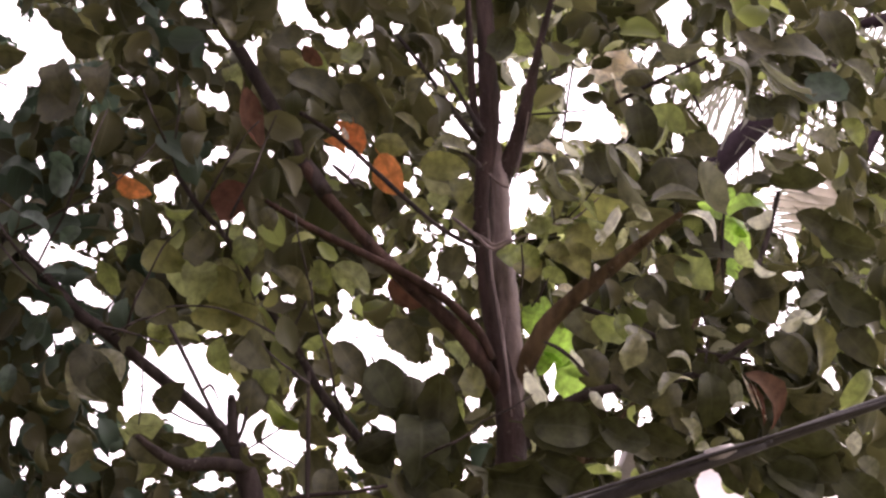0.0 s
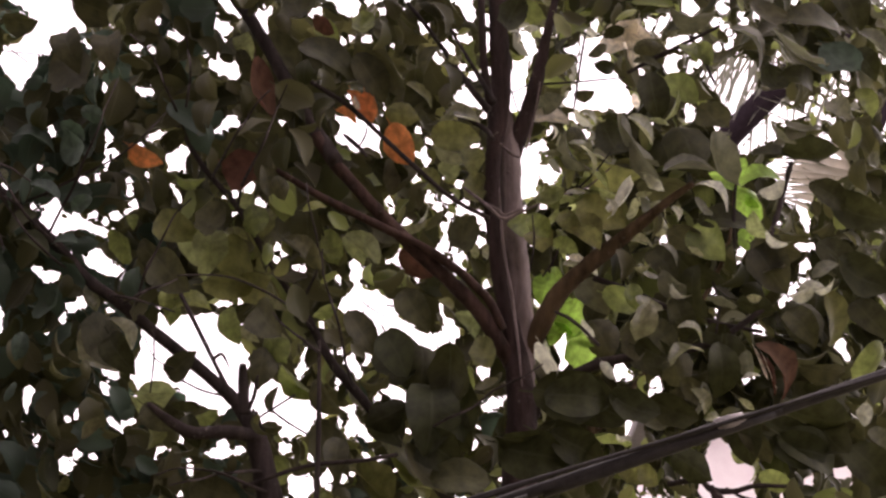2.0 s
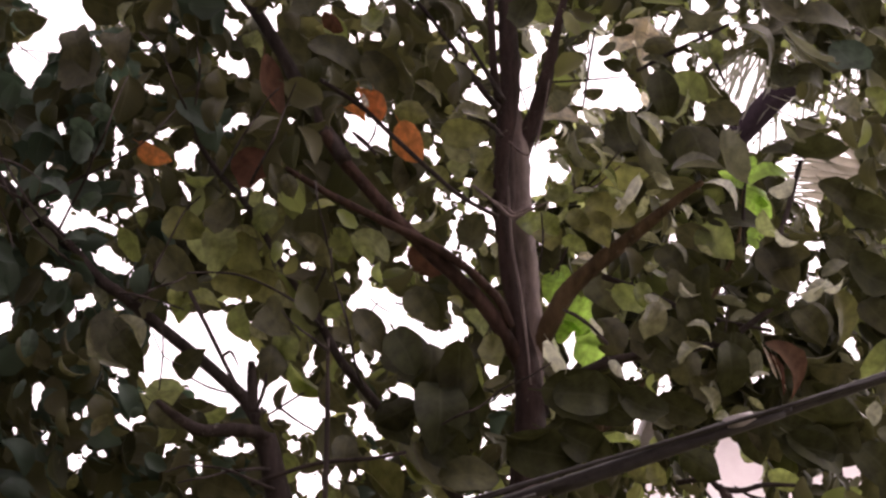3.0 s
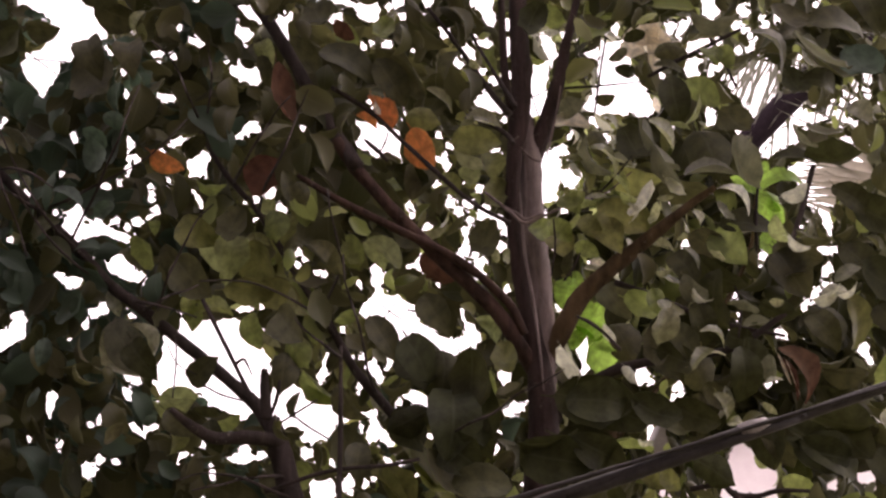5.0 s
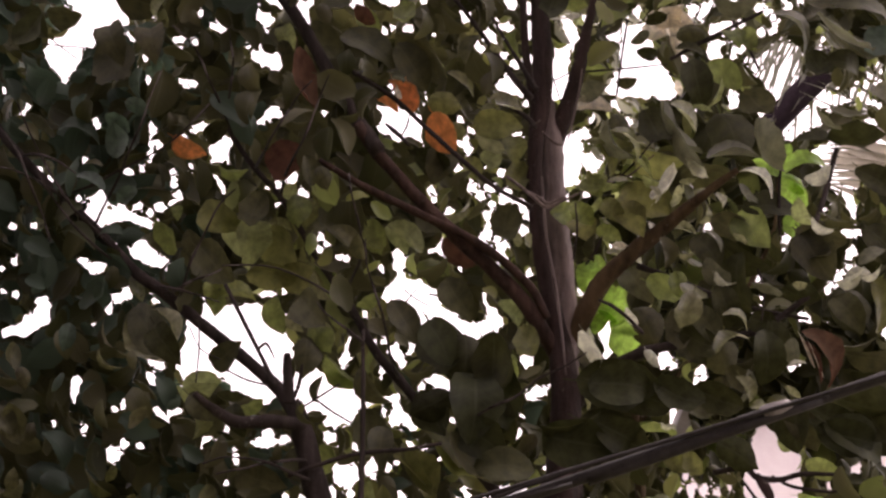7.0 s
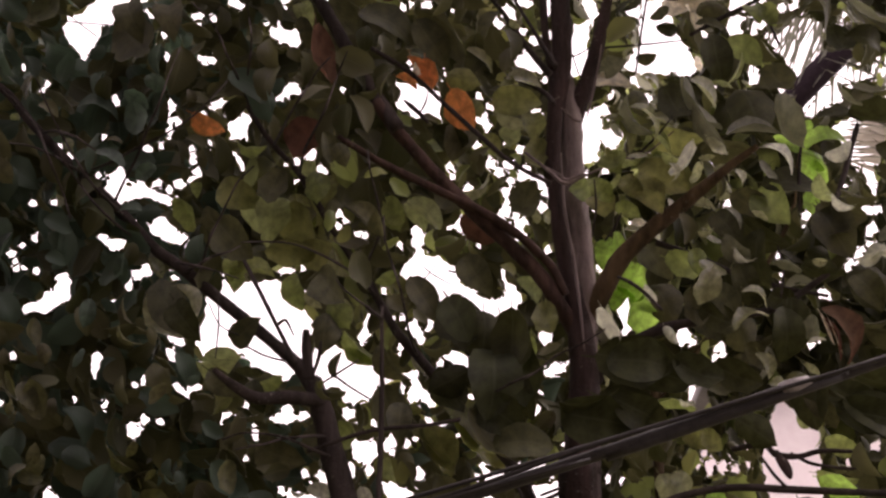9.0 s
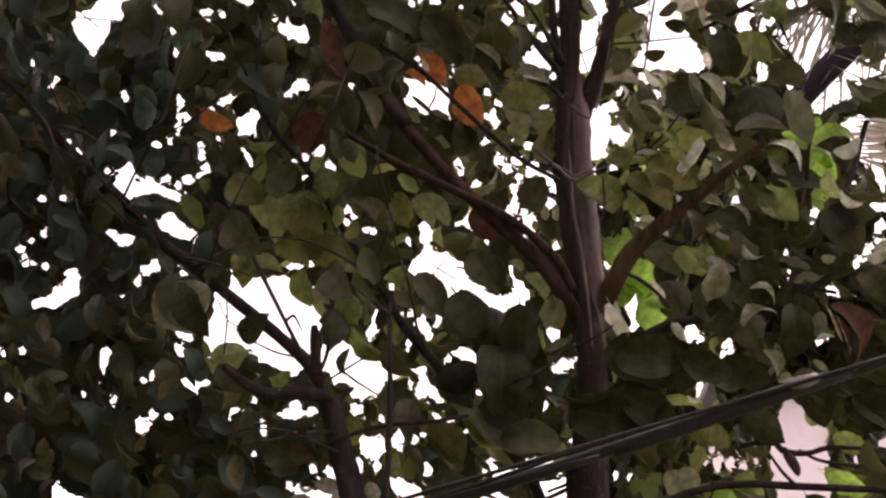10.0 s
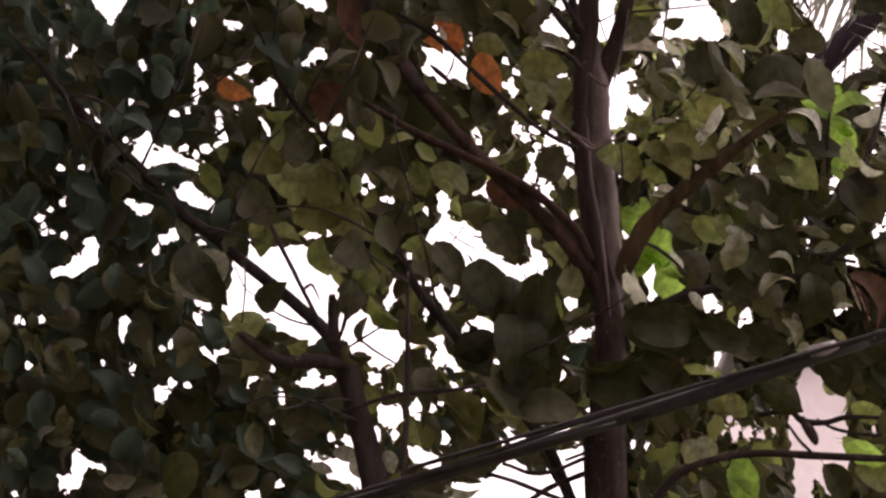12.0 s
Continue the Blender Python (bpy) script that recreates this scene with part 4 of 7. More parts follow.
gap((-58.8, -57.3), (-57.0, -56.2), (-57.3, -59.8), (-58.5, -59.5))
gap((-16.4, -2.5), (-14.9, -2.5), (-14.0, -4.3), (-15.1, -5.8), (-16.3, -4.6))
gap((-7.6, -2.5), (-4.3, -1.6), (-2.8, 0.1), (-1.3, -2.1), (-1.8, -4.3), (-3.6, -4.0), (-4.8, -2.5), (-6.6, -3.6))
gap((33.4, -11.2), (35.4, -11.3), (35.8, -12.8), (34.8, -14.3), (33.3, -13.3))
gap((17.0, -30.4), (18.5, -31.2), (20.0, -31.9), (20.4, -33.0), (19.4, -33.9), (18.3, -34.5), (17.8, -32.7))
gap((20.0, -38.9), (22.1, -38.8), (24.8, -39.2), (25.2, -40.0), (23.0, -40.3), (21.0, -39.8))
gap((18.9, -40.7), (20.6, -40.6), (23.0, -41.0), (21.8, -41.9), (19.4, -41.8))
gap((16.1, -51.8), (17.3, -50.3), (18.5, -49.8), (18.3, -51.0), (17.0, -52.2))
gap((16.4, -46.1), (19.1, -45.6), (19.4, -46.5), (18.1, -47.1))
gap((-8.1, -37.3), (-5.8, -36.1), (-4.0, -36.0), (-2.1, -37.1), (-0.3, -38.9), (-1.5, -39.8), (-4.0, -39.5), (-6.3, -38.2))
gap((37.9, -22.5), (39.7, -20.7), (41.2, -23.1), (42.4, -29.7), (40.9, -31.2), (39.7, -31.9), (39.1, -27.4))
chink(-8.5, -38.9, 0.7)
gap((-17.6, -28.2), (-16.1, -27.6), (-15.2, -27.0), (-14.3, -29.7), (-13.0, -32.7), (-13.7, -33.4), (-15.2, -31.9))
gap((-11.9, -27.7), (-10.9, -27.6), (-10.7, -30.4), (-11.8, -30.9))
chink(-18.8, -34.3, 1.0)
chink(-0.7, -47.7, 0.7)
chink(-12.1, -54.0, 0.7)
gap((-12.2, -53.3), (-10.9, -53.7), (-10.4, -55.3), (-11.2, -56.2), (-12.1, -55.3))
chink(-7.9, -54.9, 0.6)
chink(-3.9, -58.0, 0.6)
chink(-17.2, -60.3, 0.7)
chink(-15.1, -58.9, 0.6)
chink(-26.3, -54.5, 0.7)
chink(-109.8, 19.1, 0.6)
chink(-35.2, 0.6, 0.9)
chink(1.8, -7.6, 0.6)
chink(-49.8, -14.2, 1.2)
chink(-48.5, -14.5, 0.7)
chink(-44.9, -13.9, 0.7)
chink(4.3, 29.1, 0.6)
chink(8.1, 2.4, 0.6)
chink(7.3, 0.7, 0.7)
chink(35.1, -56.2, 0.6)
chink(24.0, -60.7, 0.4)
chink(92.0, -20.3, 0.9)
chink(93.4, -20.7, 0.6)
chink(114.7, -24.3, 1.2)
chink(115.9, -27.3, 1.0)
chink(64.0, -34.9, 0.7)
chink(65.2, -34.3, 0.9)
chink(63.6, -37.1, 0.6)
chink(59.8, -46.2, 1.3)
chink(106.2, -60.7, 1.2)
chink(113.5, -58.5, 1.5)
chink(115.9, -57.7, 0.9)
gap((87.9, -33.6), (90.1, -32.7), (92.2, -32.4), (92.0, -33.1), (89.7, -33.9), (88.3, -34.6))
chink(-89.7, -1.6, 0.7)
chink(-116.5, -5.8, 0.7)
chink(-116.2, -14.5, 0.9)
chink(-79.2, -16.3, 0.7)
chink(-79.7, -19.1, 0.6)
chink(-83.8, -22.8, 0.6)
chink(-95.6, -21.8, 0.5)
chink(-23.7, -19.5, 0.7)
chink(-21.5, -27.2, 0.6)
chink(-18.8, -27.0, 0.7)
chink(-18.6, -34.5, 0.9)
chink(-8.7, -38.9, 0.6)
chink(-18.5, -45.6, 0.6)
chink(-26.3, -54.5, 0.6)
chink(-21.5, -62.5, 0.7)
chink(-17.3, -60.4, 0.7)
chink(-15.1, -59.2, 0.6)
chink(-7.9, -54.9, 0.6)
chink(-3.9, -58.3, 0.6)
chink(-0.4, -47.7, 0.7)
chink(-89.8, -44.9, 0.6)
chink(-78.8, -44.9, 0.7)
chink(-77.9, -46.4, 0.9)
chink(-76.7, -47.3, 0.9)
chink(-75.2, -46.1, 0.7)
chink(-73.1, -45.4, 0.9)
chink(-106.2, -48.6, 0.7)
chink(-87.3, -54.0, 0.9)
chink(-67.3, -54.3, 0.5)
chink(-60.0, -49.8, 0.6)
chink(-60.6, -64.4, 0.6)
chink(-33.7, -1.2, 0.7)
chink(-35.7, -2.7, 0.9)
chink(-30.4, -4.6, 0.6)
chink(-28.5, -5.2, 0.9)
chink(-19.2, -7.6, 0.6)
chink(-15.1, -7.0, 0.9)
chink(106.1, -60.7, 1.0)
chink(113.2, -58.0, 0.9)
chink(116.1, -57.7, 1.0)
chink(60.1, -46.4, 0.9)
chink(60.6, -47.6, 0.9)
chink(60.3, -50.9, 0.7)
chink(38.5, 20.1, 0.6)
chink(46.4, 31.0, 0.6)
chink(87.4, 0.1, 0.9)
chink(88.6, 2.2, 0.7)
chink(73.2, 56.5, 0.9)
chink(75.5, 56.8, 0.9)
chink(80.3, 61.0, 0.9)
chink(82.2, 59.8, 0.7)
chink(86.7, 63.1, 0.6)
chink(91.1, 62.8, 0.6)
chink(80.7, 54.6, 0.9)
chink(83.7, 58.3, 0.7)
chink(84.4, 56.1, 0.7)
chink(84.0, 54.5, 1.0)
chink(70.0, 48.2, 0.6)
chink(73.7, 49.8, 0.7)
chink(73.5, 48.3, 0.7)
chink(76.5, 52.1, 0.6)
chink(75.8, 50.1, 0.7)
chink(77.0, 47.6, 0.9)
chink(60.3, 47.6, 0.7)
chink(78.8, 46.1, 1.0)
chink(95.6, 51.6, 0.7)
chink(96.7, 53.1, 0.6)
chink(98.2, 50.4, 0.6)
chink(90.4, 50.1, 0.7)
chink(115.0, 47.6, 0.9)
chink(115.0, 46.4, 0.9)
chink(114.7, 44.2, 0.7)
chink(115.3, 42.2, 0.7)
chink(110.2, 42.7, 0.6)
chink(108.8, 44.2, 0.6)
chink(115.5, 57.1, 1.0)
chink(103.8, -7.3, 0.6)
chink(91.6, -20.3, 0.9)
chink(93.1, -21.0, 0.6)
chink(113.5, -24.5, 0.7)
chink(114.6, -25.5, 0.9)
chink(115.8, -27.3, 0.7)
chink(64.7, -34.9, 0.7)
chink(65.8, -36.4, 0.7)
chink(63.8, -37.1, 0.7)
chink(81.5, -15.5, 0.6)
chink(81.5, -17.3, 0.6)
chink(80.0, -10.3, 0.5)
chink(-68.3, 51.9, 0.6)
chink(-85.3, 53.3, 0.6)
chink(-81.8, 47.7, 0.6)
chink(-80.7, 42.5, 0.7)
chink(-72.4, 41.9, 0.6)
chink(-71.0, 40.9, 0.7)
chink(-68.8, 41.0, 0.9)
chink(-112.8, 35.2, 0.7)
chink(-114.1, 33.3, 0.7)
chink(-78.6, 25.5, 0.7)
chink(-77.9, 24.5, 0.7)
chink(-80.3, 25.2, 0.6)
chink(-71.5, 27.3, 0.7)
chink(-97.6, 21.2, 0.7)
chink(-37.6, 62.8, 0.9)
chink(-34.2, 33.3, 0.6)
chink(-11.8, 65.5, 0.7)
chink(-8.2, 63.1, 0.7)
chink(-7.6, 62.2, 0.6)
chink(-18.5, 54.7, 0.9)
chink(-16.3, 55.9, 0.6)
chink(-16.7, 40.4, 0.6)
chink(-14.5, 40.6, 0.6)
chink(-7.3, 37.4, 0.6)
chink(-1.9, 30.0, 0.7)
chink(1.6, 31.8, 0.7)
chink(1.8, 25.1, 0.7)
chink(-46.5, 14.6, 0.7)
chink(-49.8, 13.7, 0.6)
chink(-40.3, 12.7, 0.7)
chink(-39.2, 11.9, 0.6)
chink(-46.8, 9.2, 0.7)
chink(-6.0, 13.3, 0.9)
chink(-5.4, 10.4, 0.7)
chink(-1.3, 7.5, 0.9)
chink(-106.8, 15.8, 0.6)
chink(-86.7, 18.1, 0.6)
chink(-85.2, 17.6, 0.6)
chink(-82.5, 18.5, 0.6)
chink(-74.4, 18.1, 0.7)
chink(-74.3, 16.1, 0.6)
chink(-74.1, 14.6, 0.6)
chink(-69.5, 19.5, 0.6)
chink(-72.9, 11.8, 0.9)
chink(-84.6, 8.7, 0.7)
chink(-83.2, 8.7, 0.7)
chink(-80.4, 7.0, 0.7)
chink(-99.4, 10.9, 0.6)
chink(-111.3, 3.6, 0.9)
chink(-116.5, 3.4, 0.6)
chink(19.2, 61.8, 0.9)
chink(19.4, 60.4, 0.7)
chink(19.1, 56.8, 0.9)
chink(19.2, 55.0, 0.9)
chink(19.4, 53.3, 0.6)
chink(23.7, 55.3, 0.6)
chink(23.7, 53.6, 0.6)
chink(12.5, 56.1, 0.9)
chink(14.3, 56.1, 0.9)
chink(9.2, 54.2, 1.2)
chink(10.1, 53.1, 1.0)
chink(13.0, 48.6, 0.9)
chink(16.0, 45.9, 0.9)
chink(19.2, 47.4, 0.9)
chink(18.8, 35.8, 0.7)
chink(16.7, 27.9, 0.7)
chink(12.5, 17.8, 0.7)
chink(34.9, 58.3, 1.0)
chink(30.0, 56.1, 0.9)
chink(36.1, 31.5, 0.6)
chink(13.9, 12.4, 0.9)
chink(14.8, 11.0, 0.7)
chink(17.8, 9.7, 0.9)
chink(18.5, 7.9, 0.9)
chink(12.5, 10.1, 0.9)
chink(19.2, 6.4, 0.7)
chink(18.3, 2.4, 1.0)
chink(9.1, 6.1, 0.9)
chink(9.1, 3.9, 0.7)
chink(11.9, -2.1, 0.9)
chink(13.3, -1.6, 0.9)
chink(11.6, -4.3, 0.9)
chink(13.4, -5.2, 0.9)
chink(20.0, -8.8, 0.9)
chink(60.6, -47.6, 1.0)
chink(61.0, -49.4, 0.9)
chink(59.5, -51.5, 1.0)
chink(55.8, -31.2, 1.0)
gap((-114.2, -72.5), (-112.7, -73.2), (-111.1, -74.7), (-105.8, -77.0), (-106.3, -77.9), (-111.2, -76.7), (-111.2, -79.3), (-113.5, -82.4), (-118.2, -83.0), (-118.9, -79.9), (-115.1, -79.4), (-114.6, -76.3))
gap((-23.9, -71.6), (-21.9, -70.5), (-19.7, -71.9), (-19.7, -73.1), (-21.9, -73.4))
gap((-19.4, -72.3), (-17.0, -72.3), (-15.1, -75.3), (-17.0, -76.4), (-19.7, -74.6))
gap((-42.4, -67.7), (-40.1, -67.9), (-38.1, -70.2), (-37.5, -74.0), (-36.3, -79.3), (-35.6, -81.6), (-39.3, -79.4), (-43.1, -78.2), (-46.9, -77.2), (-49.2, -74.1), (-44.6, -74.1), (-41.6, -73.0), (-38.6, -71.7), (-40.5, -69.5))
chink(-126.7, -49.6, 0.9)
chink(-58.7, -80.8, 1.0)
chink(-130.6, -84.5, 0.6)
chink(-66.8, -84.2, 1.0)
chink(-65.2, -84.4, 1.0)
chink(-32.5, -66.5, 0.9)
chink(-32.5, -68.3, 0.9)
chink(-27.7, -66.8, 0.6)
chink(-14.0, -67.4, 0.9)
chink(-13.6, -68.6, 0.9)
chink(2.4, -66.0, 0.7)
chink(3.5, -67.4, 0.7)
chink(3.6, -70.6, 0.7)
chink(5.7, -69.2, 0.6)
chink(7.7, -69.3, 0.6)
chink(-44.6, -68.1, 0.7)
chink(-51.0, -72.3, 0.6)
chink(59.5, -66.0, 0.6)
chink(62.2, -65.7, 1.0)
chink(63.1, -65.1, 0.9)
chink(65.4, -66.5, 0.9)
chink(35.8, -69.5, 0.7)
gap((68.5, 70.9), (71.5, 75.5), (76.0, 75.5), (77.1, 71.8), (73.8, 69.5), (74.8, 65.7), (73.0, 63.9), (71.5, 65.7), (72.2, 68.7))
gap((122.5, 69.2), (124.8, 71.0), (130.9, 72.3), (130.9, 66.2), (125.5, 65.3), (123.2, 66.2))
chink(81.3, 65.8, 1.0)
chink(48.1, 60.2, 1.0)
chink(101.1, 66.7, 0.7)
chink(103.4, 69.8, 0.7)
chink(123.2, 72.2, 1.0)
chink(122.0, 72.2, 0.9)
chink(127.0, 57.9, 0.7)
chink(125.6, 37.4, 0.9)
chink(125.6, 35.6, 0.9)
chink(127.9, 38.9, 0.9)
chink(128.0, 36.6, 0.9)
chink(128.0, 34.4, 0.9)
chink(128.0, 32.1, 0.7)
chink(117.8, 39.1, 0.7)
chink(-84.8, 72.1, 0.7)
chink(-68.5, 68.1, 0.7)
chink(-62.5, 67.1, 0.6)
chink(-76.6, 68.9, 0.8)
chink(-20.2, 69.8, 0.8)
chink(19.5, 60.8, 0.8)
chink(20.3, 47.6, 0.8)
chink(15.8, 46.8, 0.9)
chink(13.5, 48.7, 0.7)
chink(23.4, 54.4, 0.7)
chink(18.8, 35.9, 0.7)
chink(2.9, 25.3, 1.1)
chink(3.9, 23.5, 0.9)
chink(16.6, 28.1, 0.6)
chink(12.2, 17.9, 0.8)
chink(4.7, 13.8, 1.2)
chink(6.9, 11.6, 1.2)
chink(9.5, 13.8, 1.3)
chink(13.7, 11.6, 1.5)
chink(18.2, 8.6, 1.1)
chink(8.5, 6.4, 1.2)
chink(9.9, 9.3, 0.8)
chink(18.9, 6.0, 0.7)
chink(18.2, 2.7, 1.1)
chink(9.2, 1.1, 0.8)
chink(7.0, -1.1, 1.2)
chink(9.2, -3.3, 1.2)
chink(12.2, -2.6, 1.2)
chink(11.9, -5.6, 0.8)
chink(19.7, -8.8, 0.8)
chink(36.0, 58.5, 1.1)
chink(101.8, 67.1, 0.7)
chink(103.8, 70.6, 0.7)
chink(117.7, 39.6, 0.6)
chink(122.4, 72.6, 0.9)
chink(97.2, 7.9, 0.6)
chink(37.6, 20.0, 1.2)
chink(34.6, 11.7, 0.8)
chink(29.4, 10.9, 0.8)
chink(48.8, 39.5, 1.1)
chink(42.1, 35.7, 0.8)
chink(73.7, 72.2, 0.8)
chink(125.4, 51.4, 0.7)
chink(28.6, 38.6, 0.7)
chink(12.0, 65.6, 0.8)
chink(-119.0, 39.5, 0.6)
chink(-117.4, 3.4, 0.6)
chink(-119.8, -7.7, 0.6)
chink(-122.6, -10.0, 1.0)
chink(-121.8, -11.9, 0.6)
chink(-121.4, -14.1, 0.7)
chink(-119.6, -13.7, 0.6)
chink(-122.6, -37.2, 1.0)
chink(-129.0, -37.0, 0.6)
chink(-127.5, -38.0, 0.7)
chink(-126.4, -49.4, 0.9)
chink(-58.1, -81.2, 0.8)
chink(-65.2, -84.0, 1.3)
chink(-130.4, -84.8, 0.6)
chink(-33.1, -67.7, 0.9)
chink(-27.6, -67.6, 0.8)
chink(-44.7, -68.5, 0.7)
chink(-50.8, -73.2, 0.8)
chink(-13.8, -68.7, 1.1)
chink(0.9, -68.9, 0.7)
chink(3.8, -70.8, 0.7)
chink(5.8, -69.6, 1.1)
chink(8.0, -69.6, 0.9)
chink(12.5, -66.5, 0.8)
chink(14.0, -67.6, 0.9)
chink(17.7, -65.7, 0.8)
chink(11.3, 0.1, 0.8)
chink(9.1, -2.8, 1.1)
chink(12.1, -2.1, 1.1)
chink(39.4, -69.9, 0.7)
chink(46.9, -78.3, 0.8)
chink(62.4, -67.6, 0.8)
chink(66.1, -66.1, 1.2)
chink(69.1, -66.8, 0.8)
chink(72.7, -65.5, 0.8)
chink(72.4, -60.7, 0.6)
chink(60.9, -62.3, 0.8)
chink(66.7, 3.2, 0.8)
chink(98.6, -65.0, 0.9)


# ---- thin twigs that run from the limbs towards the camera ----
def flat_place(p):
    q = GAZE.transposed() @ (Vector(p) - STAND)
    return 360 * q.x / -q.z, 360 * q.y / -q.z


def twigs(tree, count, seed):
    rnd = random.Random(seed)
    lines = [q for q in WOOD[tree.name] if max(r[3] for r in q) > 0.007 and (Vector(q[0][:3]) - Vector(q[-1][:3])).length > 0.45]
    made, starts = 0, []
    for _ in range(count * 20):
        line = rnd.choice(lines)
        i = rnd.randrange(len(line) - 1)
        start = Vector(line[i][:3]).lerp(Vector(line[i + 1][:3]), rnd.random())
        u, v = flat_place(start)
        if not (-125 < u < 120 and -80 < v < 80) or any(abs(u - q) + abs(v - s) < 5 for q, s in starts):
            continue
        first = (u, v)
        a, bend, length = rnd.gauss(75, 60), rnd.uniform(-30, 30), rnd.uniform(14, 48)
        rows, crossing = [(*start, 0.0042)], 0
        for k in range(1, 7):
            a += bend / 6 + rnd.gauss(0, 7)
            u, v = u + length / 6 * math.cos(radians(a)), v + length / 6 * math.sin(radians(a))
            w = window(u, v, 0.7)
            crossing += bool(open_sky[w].any()) + (k > 1) * bool(wooded[w].any())
            p, _k = spot(u, v, start.y + (rnd.uniform(2.66, 2.8) - start.y) * min(1, k / 2.5))
            rows.append((*p, 0.0042 - 0.0004 * k))
        if crossing > 1 or (abs(u - 5) < 24):
            continue
        bm = bmesh.new()
        tube(bm, glide(rows, 3), 5, 0.15)
        part("twig", bm, BARK_DARK, tree)
        made += 1
        starts.append(first)
        if made == count:
            break


twigs(tree_left, 22, 3)

# what stays free of leaves: the openings without their rims
core = open_sky.copy()
for dj, di in ((0, 3), (0, -3), (3, 0), (-3, 0), (2, 2), (2, -2), (-2, 2), (-2, -2)):
    core &= np.roll(np.roll(open_sky, dj, 0), di, 1)

# ---- leaves that stand out ----
leaf(tree_young, 35.5, -9.5, 3.27, 9.5, 5.4, 65, "b")
leaf(tree_young, 41.5, -17.3, 3.30, 9.5, 7.8, 60, "b")
leaf(tree_young, 44.6, -25.5, 3.26, 10.1, 7.8, 80, "b")
leaf(tree_young, 38.6, -21.9, 3.33, 6.9, 3.9, 50, "b")
leaf(tree_young, 86.8, 22.5, 3.27, 6.3, 3.9, 60, "b")
leaf(tree_young, 92.6, 19.1, 3.31, 13.7, 3.9, 8, "b")
leaf(tree_young, 89.7, 14.8, 3.28, 8.4, 4.5, -30, "b")
leaf(tree_young, 87.1, 10.6, 3.33, 9.2, 5.1, -80, "b")
leaf(tree_young, 91.0, 11.8, 3.30, 7.2, 3.9, -60, "b")
leaf(tree_young, 82.9, 19.2, 3.28, 8.4, 5.1, 150, "b")
leaf(tree_young, 88.6, 3.9, 3.33, 7.5, 4.8, -100, "b")
leaf(tree_main, 17.8, -25.5, 3.22, 11.3, 4.5, 100, "y")
leaf(tree_main, 56.8, 59.8, 3.30, 14.6, 7.5, 172, "c")
leaf(tree_main, 57.9, 53.9, 3.32, 12.5, 6.6, -80, "c")
leaf(tree_main, 52.8, 54.7, 3.31, 8.4, 6.0, -25, "c")
leaf(tree_main, 60.6, 56.8, 3.33, 11.9, 5.1, -100, "c")
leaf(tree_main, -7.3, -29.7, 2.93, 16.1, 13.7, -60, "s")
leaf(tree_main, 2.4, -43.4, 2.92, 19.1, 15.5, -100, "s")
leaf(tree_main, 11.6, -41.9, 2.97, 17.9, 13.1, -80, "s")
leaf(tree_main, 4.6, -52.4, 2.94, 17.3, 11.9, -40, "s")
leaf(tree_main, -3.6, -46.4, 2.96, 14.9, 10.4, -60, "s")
leaf(tree_main, 14.3, -37.1, 3.00, 12.5, 6.6, -100, "m")
leaf(tree_left, -60.6, -30.4, 2.95, 10.7, 7.2, 35, "d")
leaf(tree_left, -35.7, -39.4, 2.90, 7.5, 2.4, 80, "d")
leaf(tree_left, -42.4, -34.5, 2.90, 7.2, 2.2, 88, "d")
leaf(tree_main, 88.9, -79.8, 2.94, 14.3, 9.2, -60, "s")
leaf(tree_main, 87.7, -54.1, 3.10, 9.2, 6.6, -40, "y")
leaf(tree_left, -40.5, -76.0, 3.05, 9.5, 5.4, -20, "w")
leaf(tree_left, -46.6, -75.2, 3.05, 6.6, 2.7, -15, "w")
leaf(tree_left, -28.7, -75.0, 3.05, 6.6, 3.9, -70, "w")
leaf(tree_young, 65.0, -78.0, 3.22, 9.5, 7.5, -80, "b")
leaf(tree_left, -21.9, -66.3, 3.00, 9.2, 4.5, -80, "y")
leaf(tree_main, -6.1, -59.3, 3.10, 22.4, 7.8, -50, "o")
leaf(tree_main, -0.1, -60.8, 3.10, 20.9, 6.9, -48, "m")
leaf(tree_main, -12.2, -62.4, 3.10, 19.4, 6.0, -52, "o")
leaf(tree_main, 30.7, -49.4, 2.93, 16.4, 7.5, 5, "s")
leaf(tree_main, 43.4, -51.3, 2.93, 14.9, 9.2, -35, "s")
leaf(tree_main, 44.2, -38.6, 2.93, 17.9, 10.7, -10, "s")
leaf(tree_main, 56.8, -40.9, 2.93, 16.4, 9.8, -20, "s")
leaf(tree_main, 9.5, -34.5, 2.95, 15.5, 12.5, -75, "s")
leaf(tree_left, -70.4, 24.5, 2.97, 9.8, 5.7, -35, "r")
leaf(tree_left, -64.7, 28.5, 2.93, 7.5, 5.7, 40, "s")
leaf(tree_main, -30.1, -35.7, 3.10, 11.6, 3.3, -38, "m")
leaf(tree_young, 97.1, -62.2, 3.36, 10.4, 6.6, -30, "m")
leaf(tree_young, 96.4, -69.2, 3.36, 11.9, 5.7, -15, "m")
leaf(tree_young, 98.8, -77.9, 3.36, 10.4, 6.0, -40, "m")
leaf(tree_left, -44.3, 53.6, 3.12, 7.8, 5.4, -70, "y")
leaf(tree_main, -23.7, 59.5, 3.10, 7.8, 3.9, -45, "k")
leaf(tree_left, -108.8, 31.2, 3.00, 9.8, 3.3, -35, "q")
leaf(tree_main, -14.0, 38.9, 3.00, 4.5, 1.8, -70, "c")
leaf(tree_left, -52.8, 0.1, 3.10, 11.6, 8.7, -100, "y")
